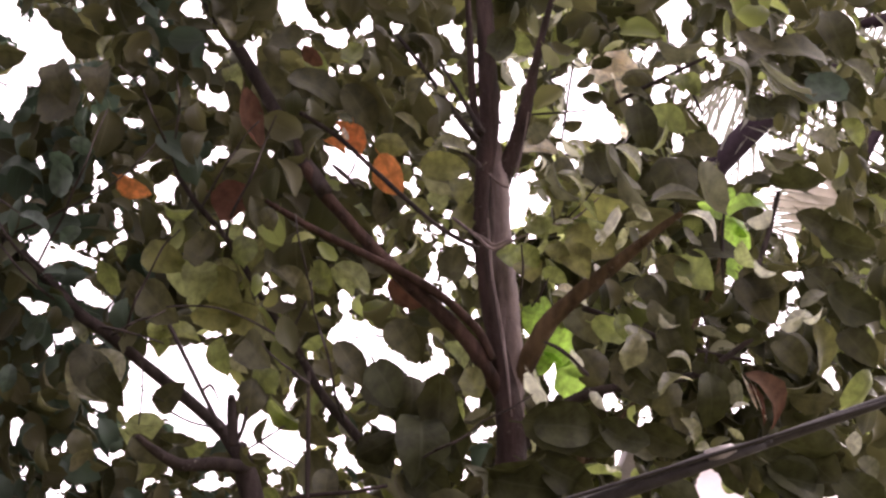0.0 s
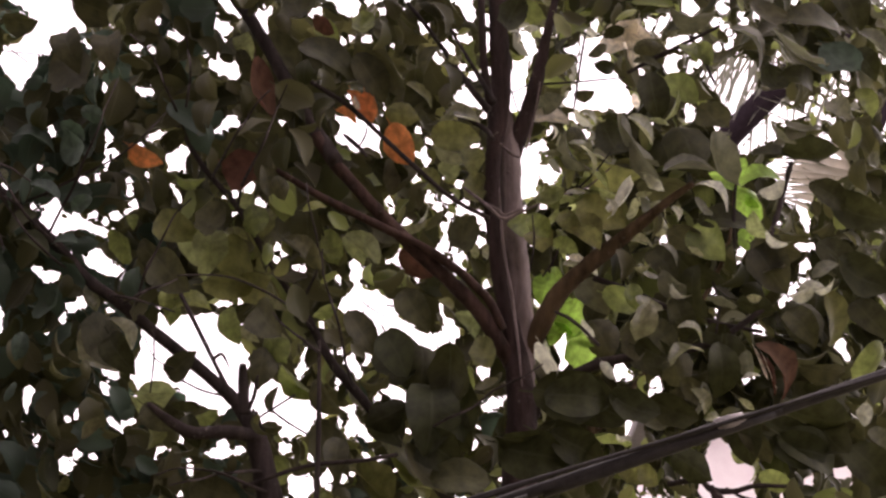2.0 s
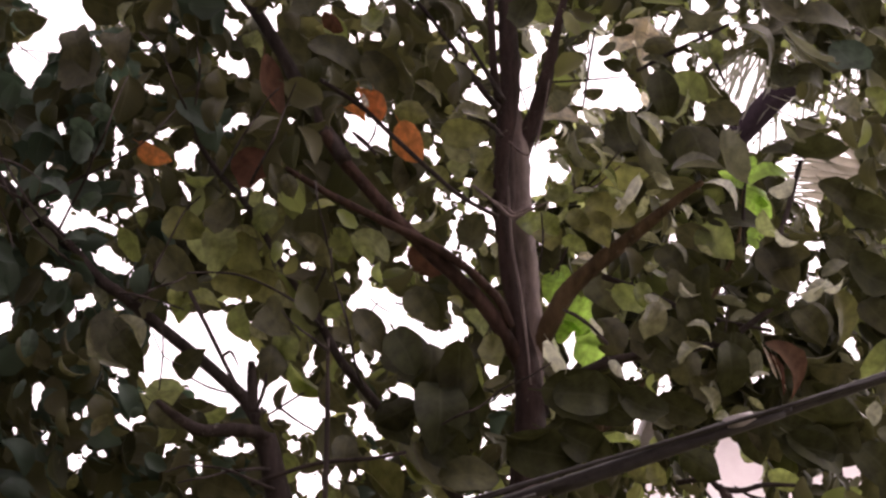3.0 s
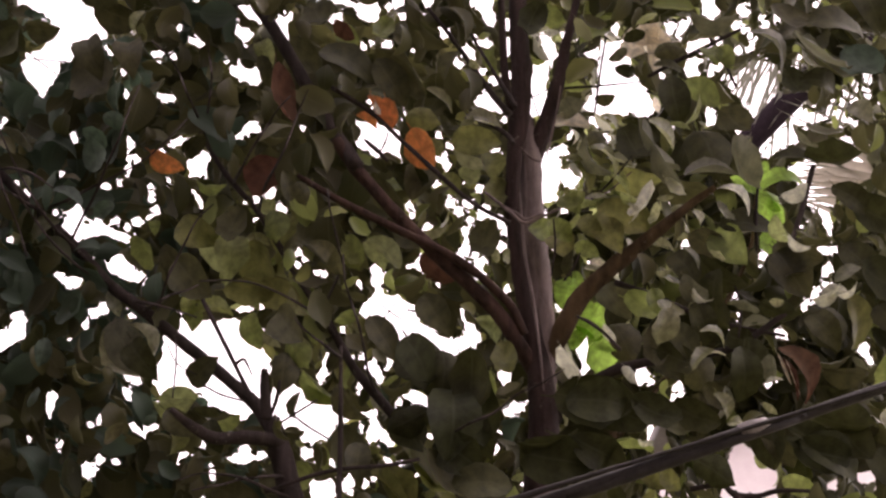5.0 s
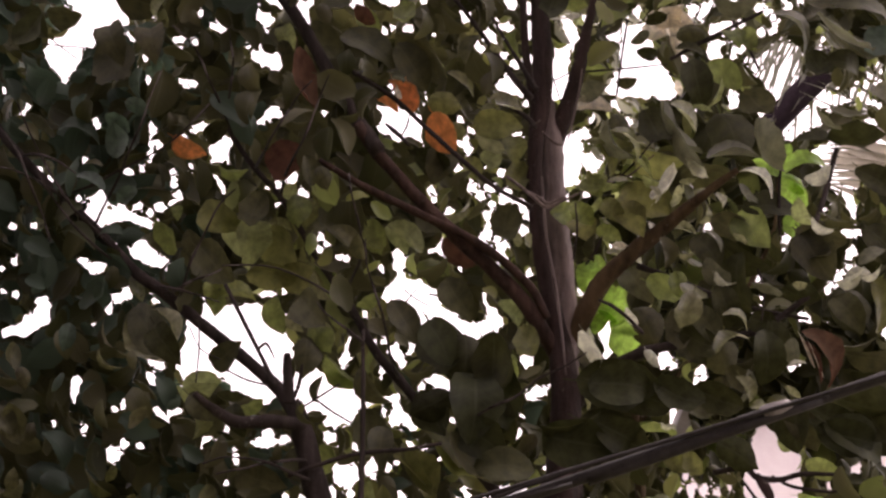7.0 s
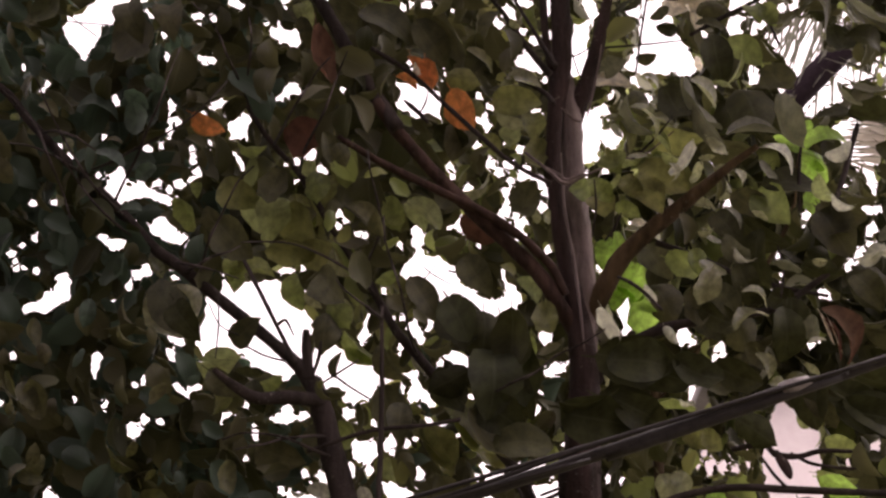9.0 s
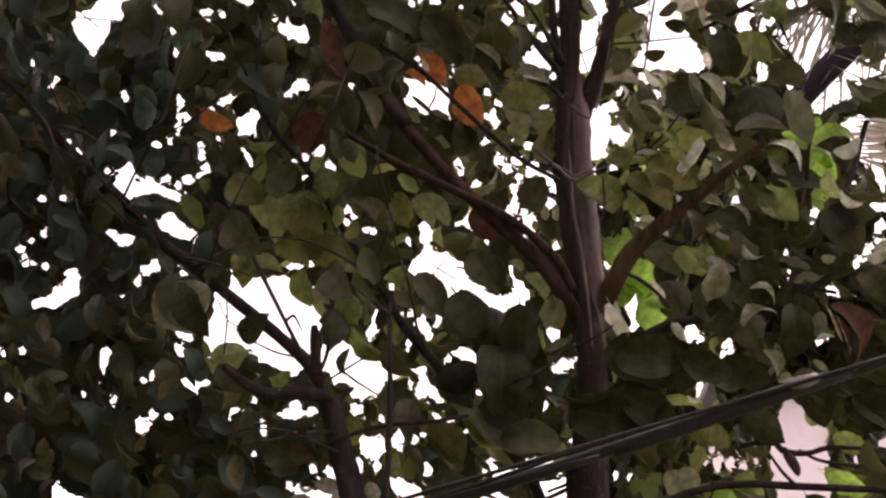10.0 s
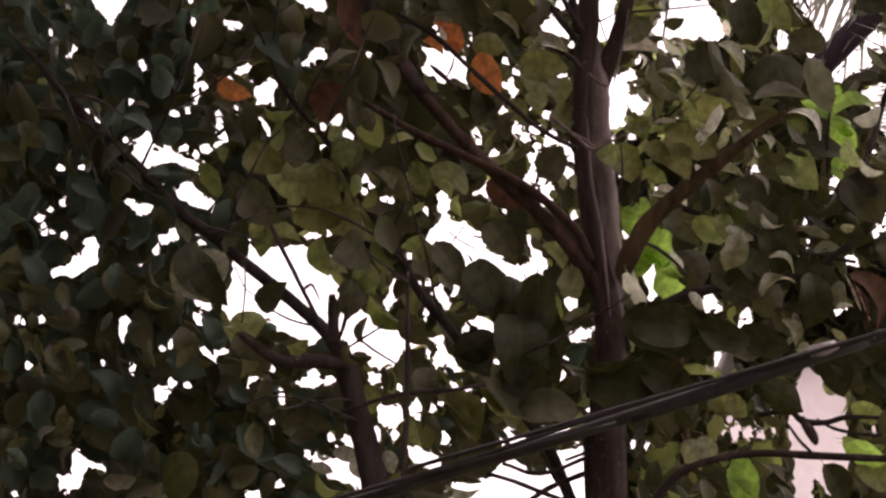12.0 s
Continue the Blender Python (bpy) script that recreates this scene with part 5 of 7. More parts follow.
leaf(tree_left, -41.6, 8.4, 3.08, 9.8, 7.5, -80, "m")
leaf(tree_main, -12.5, 0.9, 3.12, 11.9, 5.1, -40, "y")
leaf(tree_main, -20.7, 0.9, 3.12, 9.0, 6.0, -60, "m")
leaf(tree_main, -5.1, 20.3, 3.20, 10.4, 7.5, -20, "s")
leaf(tree_left, -45.4, 28.2, 2.90, 3.9, 3.6, 0, "s")
leaf(tree_main, 51.6, 28.9, 2.97, 12.5, 10.7, -60, "s")
leaf(tree_main, 53.9, 21.0, 3.03, 14.9, 6.6, -15, "o")
leaf(tree_main, 72.5, 28.5, 2.99, 13.7, 11.9, -70, "s")
leaf(tree_main, 83.2, 8.2, 2.99, 14.9, 6.9, -4, "s")
leaf(tree_main, 45.1, 31.8, 3.05, 9.0, 6.0, -70, "d")
leaf(tree_main, 78.5, 2.4, 3.00, 10.7, 9.0, -50, "m")
leaf(tree_main, 71.3, 3.1, 3.03, 12.5, 8.7, -30, "d")
leaf(tree_main, 75.8, -4.6, 2.99, 15.5, 7.5, -40, "s")
leaf(tree_main, 91.1, -1.6, 3.04, 12.5, 11.6, -60, "d")
leaf(tree_main, 66.8, 17.8, 3.05, 15.5, 6.0, -8, "d")
leaf(tree_main, 50.1, 10.3, 3.02, 13.7, 9.0, -30, "o")
leaf(tree_main, 46.4, 5.8, 3.03, 9.2, 7.5, -60, "o")
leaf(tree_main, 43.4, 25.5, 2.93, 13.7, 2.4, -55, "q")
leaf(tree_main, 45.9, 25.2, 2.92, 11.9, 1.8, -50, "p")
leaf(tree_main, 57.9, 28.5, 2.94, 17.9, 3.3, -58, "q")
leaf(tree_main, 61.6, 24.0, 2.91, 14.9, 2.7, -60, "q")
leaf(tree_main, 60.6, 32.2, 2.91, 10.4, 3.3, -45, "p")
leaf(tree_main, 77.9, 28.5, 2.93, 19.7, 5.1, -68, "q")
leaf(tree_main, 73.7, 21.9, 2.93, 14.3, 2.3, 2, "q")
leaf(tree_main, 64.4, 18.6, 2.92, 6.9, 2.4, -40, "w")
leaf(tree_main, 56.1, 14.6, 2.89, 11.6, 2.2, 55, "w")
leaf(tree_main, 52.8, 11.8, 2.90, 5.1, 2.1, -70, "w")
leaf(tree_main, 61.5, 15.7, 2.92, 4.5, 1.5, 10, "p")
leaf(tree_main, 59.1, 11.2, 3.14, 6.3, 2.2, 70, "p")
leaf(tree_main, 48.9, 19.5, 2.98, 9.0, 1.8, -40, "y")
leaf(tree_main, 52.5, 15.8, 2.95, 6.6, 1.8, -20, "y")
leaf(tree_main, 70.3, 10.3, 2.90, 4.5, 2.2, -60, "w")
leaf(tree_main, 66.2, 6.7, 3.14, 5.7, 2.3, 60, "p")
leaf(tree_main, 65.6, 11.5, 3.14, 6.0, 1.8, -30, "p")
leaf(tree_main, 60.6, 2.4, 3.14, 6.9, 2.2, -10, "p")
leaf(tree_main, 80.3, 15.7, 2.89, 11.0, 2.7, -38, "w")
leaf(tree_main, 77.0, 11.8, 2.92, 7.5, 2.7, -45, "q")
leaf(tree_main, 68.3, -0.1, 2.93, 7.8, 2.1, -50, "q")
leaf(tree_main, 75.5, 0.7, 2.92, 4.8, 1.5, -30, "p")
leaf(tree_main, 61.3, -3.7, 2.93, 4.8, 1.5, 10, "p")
leaf(tree_main, 35.5, 15.4, 2.97, 7.5, 6.0, -60, "y")
leaf(tree_main, 40.0, 14.3, 2.97, 6.3, 2.1, 10, "y")
leaf(tree_main, 36.7, 10.3, 2.98, 9.2, 1.8, 50, "y")
leaf(tree_main, 34.0, 3.1, 3.02, 7.5, 6.6, -60, "o")
leaf(tree_main, 41.5, 7.6, 3.03, 7.8, 5.4, -50, "o")
leaf(tree_main, 40.6, 1.6, 3.02, 6.9, 4.5, -30, "m")
leaf(tree_main, 43.6, 16.4, 2.92, 6.3, 1.2, 5, "p")
leaf(tree_main, 36.7, -2.1, 3.00, 7.2, 2.4, 90, "s")
leaf(tree_main, 64.0, 41.2, 2.97, 13.7, 8.7, -85, "s")
leaf(tree_main, 75.0, 43.4, 3.01, 13.7, 9.5, -40, "m")
leaf(tree_main, 80.3, 35.7, 3.04, 9.2, 8.4, -60, "d")
leaf(tree_main, 68.9, 38.6, 2.97, 9.2, 1.8, 62, "y")
leaf(tree_main, 65.6, 35.1, 2.98, 6.3, 1.5, -10, "y")
leaf(tree_main, 63.8, 54.5, 3.02, 9.2, 5.4, 10, "d")
leaf(tree_main, 62.1, 50.0, 3.03, 7.8, 3.0, -15, "d")
leaf(tree_main, 71.3, 59.8, 2.93, 15.5, 3.6, -8, "q")
leaf(tree_main, 77.3, 55.3, 3.02, 9.0, 6.0, -60, "m")
leaf(tree_main, 72.5, 52.1, 3.03, 6.6, 6.9, -80, "m")
leaf(tree_main, 80.7, 51.5, 3.02, 9.2, 3.3, 12, "d")
leaf(tree_main, 89.4, 55.0, 2.92, 16.7, 4.5, -48, "q")
leaf(tree_main, 102.3, 53.6, 2.93, 18.5, 3.0, -33, "q")
leaf(tree_main, 103.5, 48.2, 3.04, 20.9, 7.2, -35, "d")
leaf(tree_main, 94.3, 47.6, 3.00, 9.8, 8.4, -60, "s")
leaf(tree_main, 105.6, 42.7, 2.97, 14.3, 7.5, -20, "s")
leaf(tree_main, 106.8, 61.3, 3.03, 16.7, 7.5, -10, "d")
leaf(tree_main, 94.9, 63.1, 3.04, 13.7, 6.0, -20, "d")
leaf(tree_main, 114.0, 53.1, 3.01, 12.5, 11.3, -60, "g")
leaf(tree_main, 111.6, 40.1, 2.94, 7.8, 6.3, -50, "q")
leaf(tree_main, 106.1, 32.1, 2.97, 19.7, 6.9, 0, "s")
leaf(tree_main, 95.5, 33.3, 2.92, 16.7, 1.8, -48, "q")
leaf(tree_main, 94.1, 26.0, 2.99, 20.0, 7.8, -5, "s")
leaf(tree_main, 110.7, 15.4, 2.99, 16.1, 11.6, -40, "s")
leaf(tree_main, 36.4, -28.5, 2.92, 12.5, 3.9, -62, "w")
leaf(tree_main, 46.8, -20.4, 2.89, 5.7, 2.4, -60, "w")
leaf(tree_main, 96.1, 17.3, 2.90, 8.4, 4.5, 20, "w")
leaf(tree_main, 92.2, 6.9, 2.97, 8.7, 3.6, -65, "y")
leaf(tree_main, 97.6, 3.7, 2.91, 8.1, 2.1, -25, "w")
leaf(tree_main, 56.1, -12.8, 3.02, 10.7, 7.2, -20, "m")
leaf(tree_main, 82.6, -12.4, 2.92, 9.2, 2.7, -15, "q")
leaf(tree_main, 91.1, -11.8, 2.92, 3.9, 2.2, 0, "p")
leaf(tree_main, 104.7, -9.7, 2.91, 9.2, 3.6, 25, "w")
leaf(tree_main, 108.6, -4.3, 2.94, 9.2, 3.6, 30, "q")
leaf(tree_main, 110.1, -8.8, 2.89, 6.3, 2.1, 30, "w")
leaf(tree_main, 75.5, -11.8, 2.98, 16.7, 6.6, -85, "s")
leaf(tree_main, 103.8, -17.8, 2.99, 11.6, 10.1, -70, "s")
leaf(tree_main, 83.7, -29.7, 2.99, 16.7, 9.2, -85, "s")
leaf(tree_main, 91.6, -18.9, 3.00, 13.7, 7.2, -15, "s")
leaf(tree_main, 66.5, -2.8, 2.97, 9.2, 8.4, -60, "s")
leaf(tree_main, 95.2, -4.6, 3.03, 13.7, 10.4, -60, "d")
leaf(tree_main, 111.9, -17.2, 3.04, 18.2, 9.2, -80, "o")
leaf(tree_main, 89.7, -29.7, 2.94, 7.8, 3.6, -80, "q")
leaf(tree_main, 90.4, -32.8, 2.89, 4.8, 0.9, 15, "w")
leaf(tree_main, 52.5, -31.2, 2.91, 6.3, 3.0, -48, "w")
leaf(tree_main, 48.6, -11.8, 3.24, 10.4, 8.4, -60, "d")
leaf(tree_main, 69.5, -29.7, 3.27, 11.9, 9.0, -60, "d")
leaf(tree_main, 62.1, -28.2, 3.27, 10.4, 7.5, -50, "d")
leaf(tree_main, 103.8, -26.7, 3.04, 13.4, 3.0, -15, "d")
leaf(tree_main, 109.8, -31.2, 3.05, 13.4, 6.6, -10, "d")
leaf(tree_main, 75.5, -37.1, 3.02, 9.0, 6.0, -40, "d")
leaf(tree_main, 100.8, 3.1, 3.03, 11.9, 7.5, -20, "d")
leaf(tree_main, 112.8, -1.3, 2.99, 11.9, 9.0, -60, "s")
leaf(tree_main, 50.1, -22.2, 3.24, 10.4, 9.0, -60, "d")
leaf(tree_main, 81.5, -22.2, 3.00, 7.5, 6.0, -30, "s")
leaf(tree_main, 36.1, 24.9, 2.95, 8.1, 2.2, 2, "o")
leaf(tree_main, 35.2, 14.3, 2.96, 9.5, 5.1, 25, "y")
leaf(tree_main, 36.7, 17.3, 2.97, 6.6, 3.9, -60, "o")
leaf(tree_main, 33.7, 6.9, 2.98, 8.1, 5.1, -50, "m")
leaf(tree_main, 37.4, 27.7, 2.96, 4.5, 1.8, -30, "d")
leaf(tree_main, 38.9, 21.0, 2.98, 10.4, 4.5, -70, "o")
leaf(tree_left, -84.1, -12.5, 3.00, 6.9, 3.9, -70, "q")
leaf(tree_left, -81.2, -27.0, 3.12, 18.5, 13.4, -52, "q")
leaf(tree_left, -79.7, -24.3, 2.94, 14.6, 10.4, -55, "s")
leaf(tree_left, -68.5, -39.5, 3.00, 11.6, 5.7, 0, "y")
leaf(tree_left, -35.7, -25.5, 3.00, 9.0, 6.6, -50, "m")
leaf(tree_main, 103.8, -52.1, 2.93, 16.7, 10.4, -20, "s")
leaf(tree_main, 111.3, -47.9, 2.95, 13.7, 10.4, -60, "s")
leaf(tree_main, 99.4, -47.9, 2.94, 12.5, 8.4, -40, "s")
leaf(tree_main, 69.5, -41.9, 2.96, 13.7, 8.7, -20, "s")
leaf(tree_main, 62.1, -59.8, 3.00, 6.9, 6.0, -60, "o")
leaf(tree_main, 77.0, -39.2, 2.92, 7.8, 3.9, -62, "p")
leaf(tree_main, 72.5, -56.8, 2.96, 13.4, 9.0, -30, "s")
leaf(tree_main, 91.9, -49.8, 2.97, 11.9, 8.1, -60, "d")
leaf(tree_main, -21.5, -52.1, 2.96, 13.4, 9.8, -60, "d")
leaf(tree_main, -3.6, -29.7, 2.96, 13.4, 11.3, -80, "s")
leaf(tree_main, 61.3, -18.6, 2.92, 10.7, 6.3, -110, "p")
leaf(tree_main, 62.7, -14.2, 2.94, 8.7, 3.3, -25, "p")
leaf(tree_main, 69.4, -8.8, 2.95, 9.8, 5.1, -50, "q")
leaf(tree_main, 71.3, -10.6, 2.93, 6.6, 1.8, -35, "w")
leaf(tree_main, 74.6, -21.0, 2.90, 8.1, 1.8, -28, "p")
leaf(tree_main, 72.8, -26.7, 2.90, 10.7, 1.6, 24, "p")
leaf(tree_main, 58.8, -11.8, 2.96, 6.9, 4.5, -80, "m")
leaf(tree_main, 66.5, -22.2, 2.97, 10.4, 7.5, -60, "d")
leaf(tree_main, 71.3, -17.5, 2.96, 11.9, 7.5, -80, "s")
leaf(tree_main, 65.3, -27.0, 2.98, 11.3, 7.8, -20, "s")
leaf(tree_main, 59.1, -23.7, 3.00, 11.9, 8.1, -100, "d")
leaf(tree_main, 82.0, -31.0, 2.90, 14.9, 9.2, -95, "s")
leaf(tree_main, 103.5, -19.1, 2.90, 11.6, 9.0, -60, "s")
leaf(tree_main, 105.0, -9.4, 2.92, 8.4, 3.9, 18, "w")
leaf(tree_main, 97.4, -30.6, 2.86, 16.7, 6.6, -62, "k")
leaf(tree_main, 94.6, -31.9, 2.85, 12.5, 2.4, -66, "k")
# two narrow cream blades stand in for pale streaks of the rust-brown leaf
leaf(tree_main, 93.2, -29.7, 2.84, 9.5, 0.9, -64, "c")
leaf(tree_main, 95.5, -31.9, 2.84, 10.4, 0.6, -66, "c")
leaf(tree_main, 89.1, -40.6, 2.90, 5.1, 1.5, -40, "p")
leaf(tree_main, 80.3, -43.7, 2.90, 4.5, 2.4, 10, "p")
leaf(tree_main, 58.6, -49.8, 3.30, 6.9, 4.8, -30, "w")
leaf(tree_main, 35.8, -41.6, 3.05, 6.6, 1.3, -80, "p")
leaf(tree_main, 32.5, -53.6, 2.94, 19.4, 12.5, -15, "s")
leaf(tree_main, 42.4, -52.1, 2.95, 20.9, 12.8, -25, "s")
leaf(tree_main, 43.4, -38.3, 2.95, 22.4, 13.7, -5, "s")
leaf(tree_main, 52.5, -41.9, 2.97, 17.9, 11.3, -15, "s")
leaf(tree_main, 36.7, -29.7, 3.30, 12.5, 6.0, -62, "q")
leaf(tree_main, 35.7, -31.8, 3.10, 6.9, 5.1, -50, "d")
leaf(tree_main, 45.4, 41.8, 3.20, 5.7, 3.0, 10, "d")
leaf(tree_main, 48.9, 53.3, 3.20, 5.7, 3.0, 30, "q")
# sky-lit leaf, its light put in by the cream colour
leaf(tree_main, 38.2, 35.1, 3.30, 11.9, 5.4, -5, "c")
leaf(tree_main, 36.4, 39.2, 3.28, 6.9, 5.1, 20, "q")
leaf(tree_main, 51.0, 48.8, 3.20, 6.3, 3.9, -20, "s")
leaf(tree_main, 53.1, 58.3, 3.10, 6.0, 3.6, -160, "s")
leaf(tree_left, -66.5, -44.3, 2.88, 11.0, 6.9, -40, "d")
leaf(tree_left, -57.6, -47.6, 2.90, 9.5, 6.3, -70, "s")
leaf(tree_young, 37.0, -8.2, 3.30, 9.2, 5.4, 70, "b")
leaf(tree_young, 41.5, -17.2, 3.32, 12.5, 8.4, -60, "b")
leaf(tree_young, 45.1, -25.5, 3.34, 12.5, 7.8, -75, "b")
leaf(tree_main, 36.4, -28.8, 3.32, 13.4, 5.4, -58, "q")
leaf(tree_main, 35.5, -25.5, 3.36, 9.0, 3.0, -70, "w")
leaf(tree_left, -103.0, 59.3, 2.98, 14.2, 9.2, -0, "d")
leaf(tree_left, -83.2, 63.2, 3.04, 15.8, 9.5, -15, "d")
leaf(tree_left, -88.9, 46.0, 3.02, 15.8, 12.7, -45, "d")
leaf(tree_left, -81.6, 52.8, 2.92, 11.1, 9.5, -80, "d")
leaf(tree_left, -29.8, 61.4, 2.98, 11.1, 11.1, -60, "d")
leaf(tree_left, -22.4, 60.7, 3.14, 11.1, 7.1, -60, "m")
leaf(tree_main, -10.4, 59.3, 3.04, 9.5, 7.9, -100, "m")
leaf(tree_left, -78.0, 61.0, 3.01, 7.1, 3.5, -120, "p")
leaf(tree_left, -46.9, 53.8, 3.16, 7.1, 5.5, -60, "d")
leaf(tree_left, -44.6, 49.3, 3.12, 7.1, 4.0, -80, "d")
leaf(tree_left, -22.3, 50.3, 2.96, 17.4, 7.9, -30, "d")
leaf(tree_main, -7.4, 48.9, 3.00, 19.0, 7.1, -40, "d")
leaf(tree_left, -34.2, 51.7, 3.16, 14.2, 7.9, -60, "d")
leaf(tree_left, -93.6, 70.5, 3.00, 7.9, 6.3, -80, "d")
leaf(tree_left, -86.2, 70.6, 2.92, 12.7, 7.9, -10, "d")
leaf(tree_main, 26.0, 62.0, 3.00, 11.1, 7.9, -110, "s")
leaf(tree_main, 30.5, 62.8, 3.10, 9.5, 5.1, -20, "m")
leaf(tree_main, 31.2, 57.9, 2.97, 4.7, 2.2, -165, "w")
leaf(tree_main, 57.6, 39.9, 3.24, 8.7, 4.4, -75, "c")
leaf(tree_main, 120.0, 62.3, 3.14, 19.0, 12.7, -80, "s")
leaf(tree_main, 122.8, 55.3, 3.05, 11.1, 4.4, -40, "q")
leaf(tree_main, 120.1, 50.7, 3.04, 9.5, 6.6, -60, "s")
leaf(tree_main, 119.3, 48.0, 3.11, 15.0, 3.2, -20, "q")
leaf(tree_main, 120.9, 39.0, 3.12, 9.5, 6.6, -80, "m")
leaf(tree_main, 28.6, 6.8, 3.12, 5.5, 6.3, -60, "m")
leaf(tree_main, 118.1, 11.2, 3.04, 16.6, 10.3, -20, "s")
leaf(tree_main, 122.8, 24.8, 3.05, 4.7, 3.2, -90, "q")
leaf(tree_main, 44.0, -1.4, 3.20, 4.4, 2.1, -0, "c")
leaf(tree_main, 120.0, -6.1, 2.98, 18.2, 10.4, -30, "s")
leaf(tree_main, 122.1, -17.3, 3.00, 11.4, 8.9, -60, "s")
leaf(tree_main, 122.1, -29.3, 3.12, 13.3, 7.3, -120, "m")
leaf(tree_main, 53.0, -48.7, 3.06, 17.7, 5.7, -5, "m")
leaf(tree_main, 57.5, -49.3, 3.03, 6.6, 3.2, -30, "w")
leaf(tree_main, 56.7, -46.1, 2.99, 5.1, 1.9, -0, "p")
leaf(tree_main, 59.1, -60.1, 3.08, 9.8, 5.7, -20, "o")
leaf(tree_main, 76.2, -39.6, 3.03, 11.4, 4.1, -105, "q")
leaf(tree_main, 90.3, -49.0, 2.96, 15.0, 7.3, -90, "s")
leaf(tree_main, 90.6, -57.5, 3.04, 9.8, 3.5, -70, "m")
leaf(tree_main, 108.6, -43.7, 2.92, 18.2, 8.9, -10, "s")
leaf(tree_main, 105.7, -52.7, 2.94, 19.3, 10.4, -30, "s")
leaf(tree_main, 120.7, -42.8, 3.03, 6.6, 4.1, -100, "w")
leaf(tree_main, 124.7, -48.8, 3.09, 5.7, 4.4, -60, "q")
leaf(tree_main, 122.3, -56.8, 3.04, 13.6, 10.4, -60, "s")
leaf(tree_main, 96.6, -44.8, 3.05, 3.8, 1.7, -20, "q")
leaf(tree_main, 70.2, -40.8, 3.02, 9.5, 4.7, -100, "d")
leaf(tree_main, 65.0, -44.6, 3.04, 11.1, 4.7, -10, "d")
leaf(tree_left, -90.2, 52.7, 2.96, 11.9, 8.7, -70, "d")
leaf(tree_left, -122.6, 47.2, 3.12, 8.7, 1.9, -75, "d")
leaf(tree_left, -119.5, 42.8, 3.16, 8.7, 2.4, -75, "d")
leaf(tree_left, -108.4, 30.4, 3.12, 9.2, 2.5, -30, "d")
leaf(tree_left, -121.2, 25.7, 3.16, 3.8, 2.8, -90, "m")
leaf(tree_left, -123.8, 30.8, 3.10, 9.8, 2.2, -150, "d")
leaf(tree_left, -44.6, 54.1, 3.22, 6.0, 4.7, -60, "d")
leaf(tree_left, -44.1, 50.1, 3.18, 5.4, 2.1, -170, "d")
leaf(tree_left, -40.1, 42.7, 2.92, 16.6, 4.7, -80, "k")
leaf(tree_left, -57.3, 47.4, 2.92, 6.6, 4.7, -60, "d")
leaf(tree_main, -11.0, 45.6, 3.00, 15.0, 8.7, -60, "d")
leaf(tree_main, -4.8, 46.6, 3.06, 9.8, 3.5, -40, "m")
leaf(tree_main, 2.1, 41.1, 3.14, 9.8, 3.2, -40, "o")
leaf(tree_main, -11.8, 37.0, 3.06, 11.4, 7.6, -80, "r")
leaf(tree_main, -15.2, 38.8, 3.10, 7.6, 3.2, -70, "r")
leaf(tree_main, -2.8, 28.1, 3.06, 12.3, 7.3, -60, "r")
leaf(tree_main, -17.3, 35.2, 3.16, 6.6, 2.4, -30, "r")
leaf(tree_main, -2.8, 36.0, 3.12, 9.8, 6.0, -10, "o")
leaf(tree_main, 0.9, 28.5, 3.06, 6.6, 4.1, -60, "o")
leaf(tree_main, 11.0, 30.3, 3.04, 13.3, 8.2, -10, "o")
leaf(tree_main, 9.8, 25.7, 3.11, 11.4, 3.8, -30, "p")
leaf(tree_main, 15.8, 24.2, 3.06, 8.2, 6.3, -90, "o")
leaf(tree_main, 9.1, 34.0, 3.07, 6.6, 2.8, -120, "p")
leaf(tree_main, 13.5, 35.2, 3.07, 9.8, 3.5, -10, "p")
leaf(tree_main, 14.5, 51.8, 3.14, 8.9, 3.5, -90, "m")
leaf(tree_main, 12.0, 49.6, 3.03, 4.7, 2.1, -45, "p")
leaf(tree_main, 7.5, 50.3, 2.94, 11.1, 4.7, -120, "d")
leaf(tree_left, -107.5, 19.1, 3.09, 4.1, 2.8, -70, "p")
leaf(tree_left, -109.1, 4.2, 3.09, 3.8, 3.2, -0, "p")
leaf(tree_left, -76.1, 0.9, 3.08, 10.3, 5.7, -60, "m")
leaf(tree_left, -91.9, 8.4, 3.09, 3.2, 2.4, -20, "p")
leaf(tree_left, -43.6, 20.9, 2.96, 13.3, 10.4, -20, "k")
leaf(tree_left, -64.1, 28.6, 2.94, 8.9, 5.4, -120, "d")
leaf(tree_left, -73.1, 7.2, 3.04, 4.1, 3.2, -90, "m")
leaf(tree_left, -43.1, 12.0, 3.14, 5.7, 4.1, -80, "y")
leaf(tree_left, -40.1, 6.9, 3.16, 9.8, 7.6, -100, "o")
leaf(tree_left, -51.4, 7.2, 3.02, 11.4, 9.2, -100, "d")
leaf(tree_left, -57.4, 0.9, 3.14, 12.3, 7.6, -60, "y")
leaf(tree_left, -49.6, 0.2, 3.22, 9.8, 6.0, -130, "y")
leaf(tree_left, -54.1, -5.0, 3.24, 6.6, 3.5, -90, "y")
leaf(tree_left, -61.9, 5.7, 3.12, 13.3, 8.9, -30, "o")
leaf(tree_left, -45.4, -4.0, 3.16, 16.6, 9.2, -80, "o")
leaf(tree_left, -46.0, 3.9, 3.14, 6.6, 2.8, -20, "o")
leaf(tree_left, -67.9, -1.8, 2.98, 10.4, 6.3, -60, "d")
leaf(tree_left, -58.8, 18.3, 3.04, 8.2, 2.5, -15, "m")
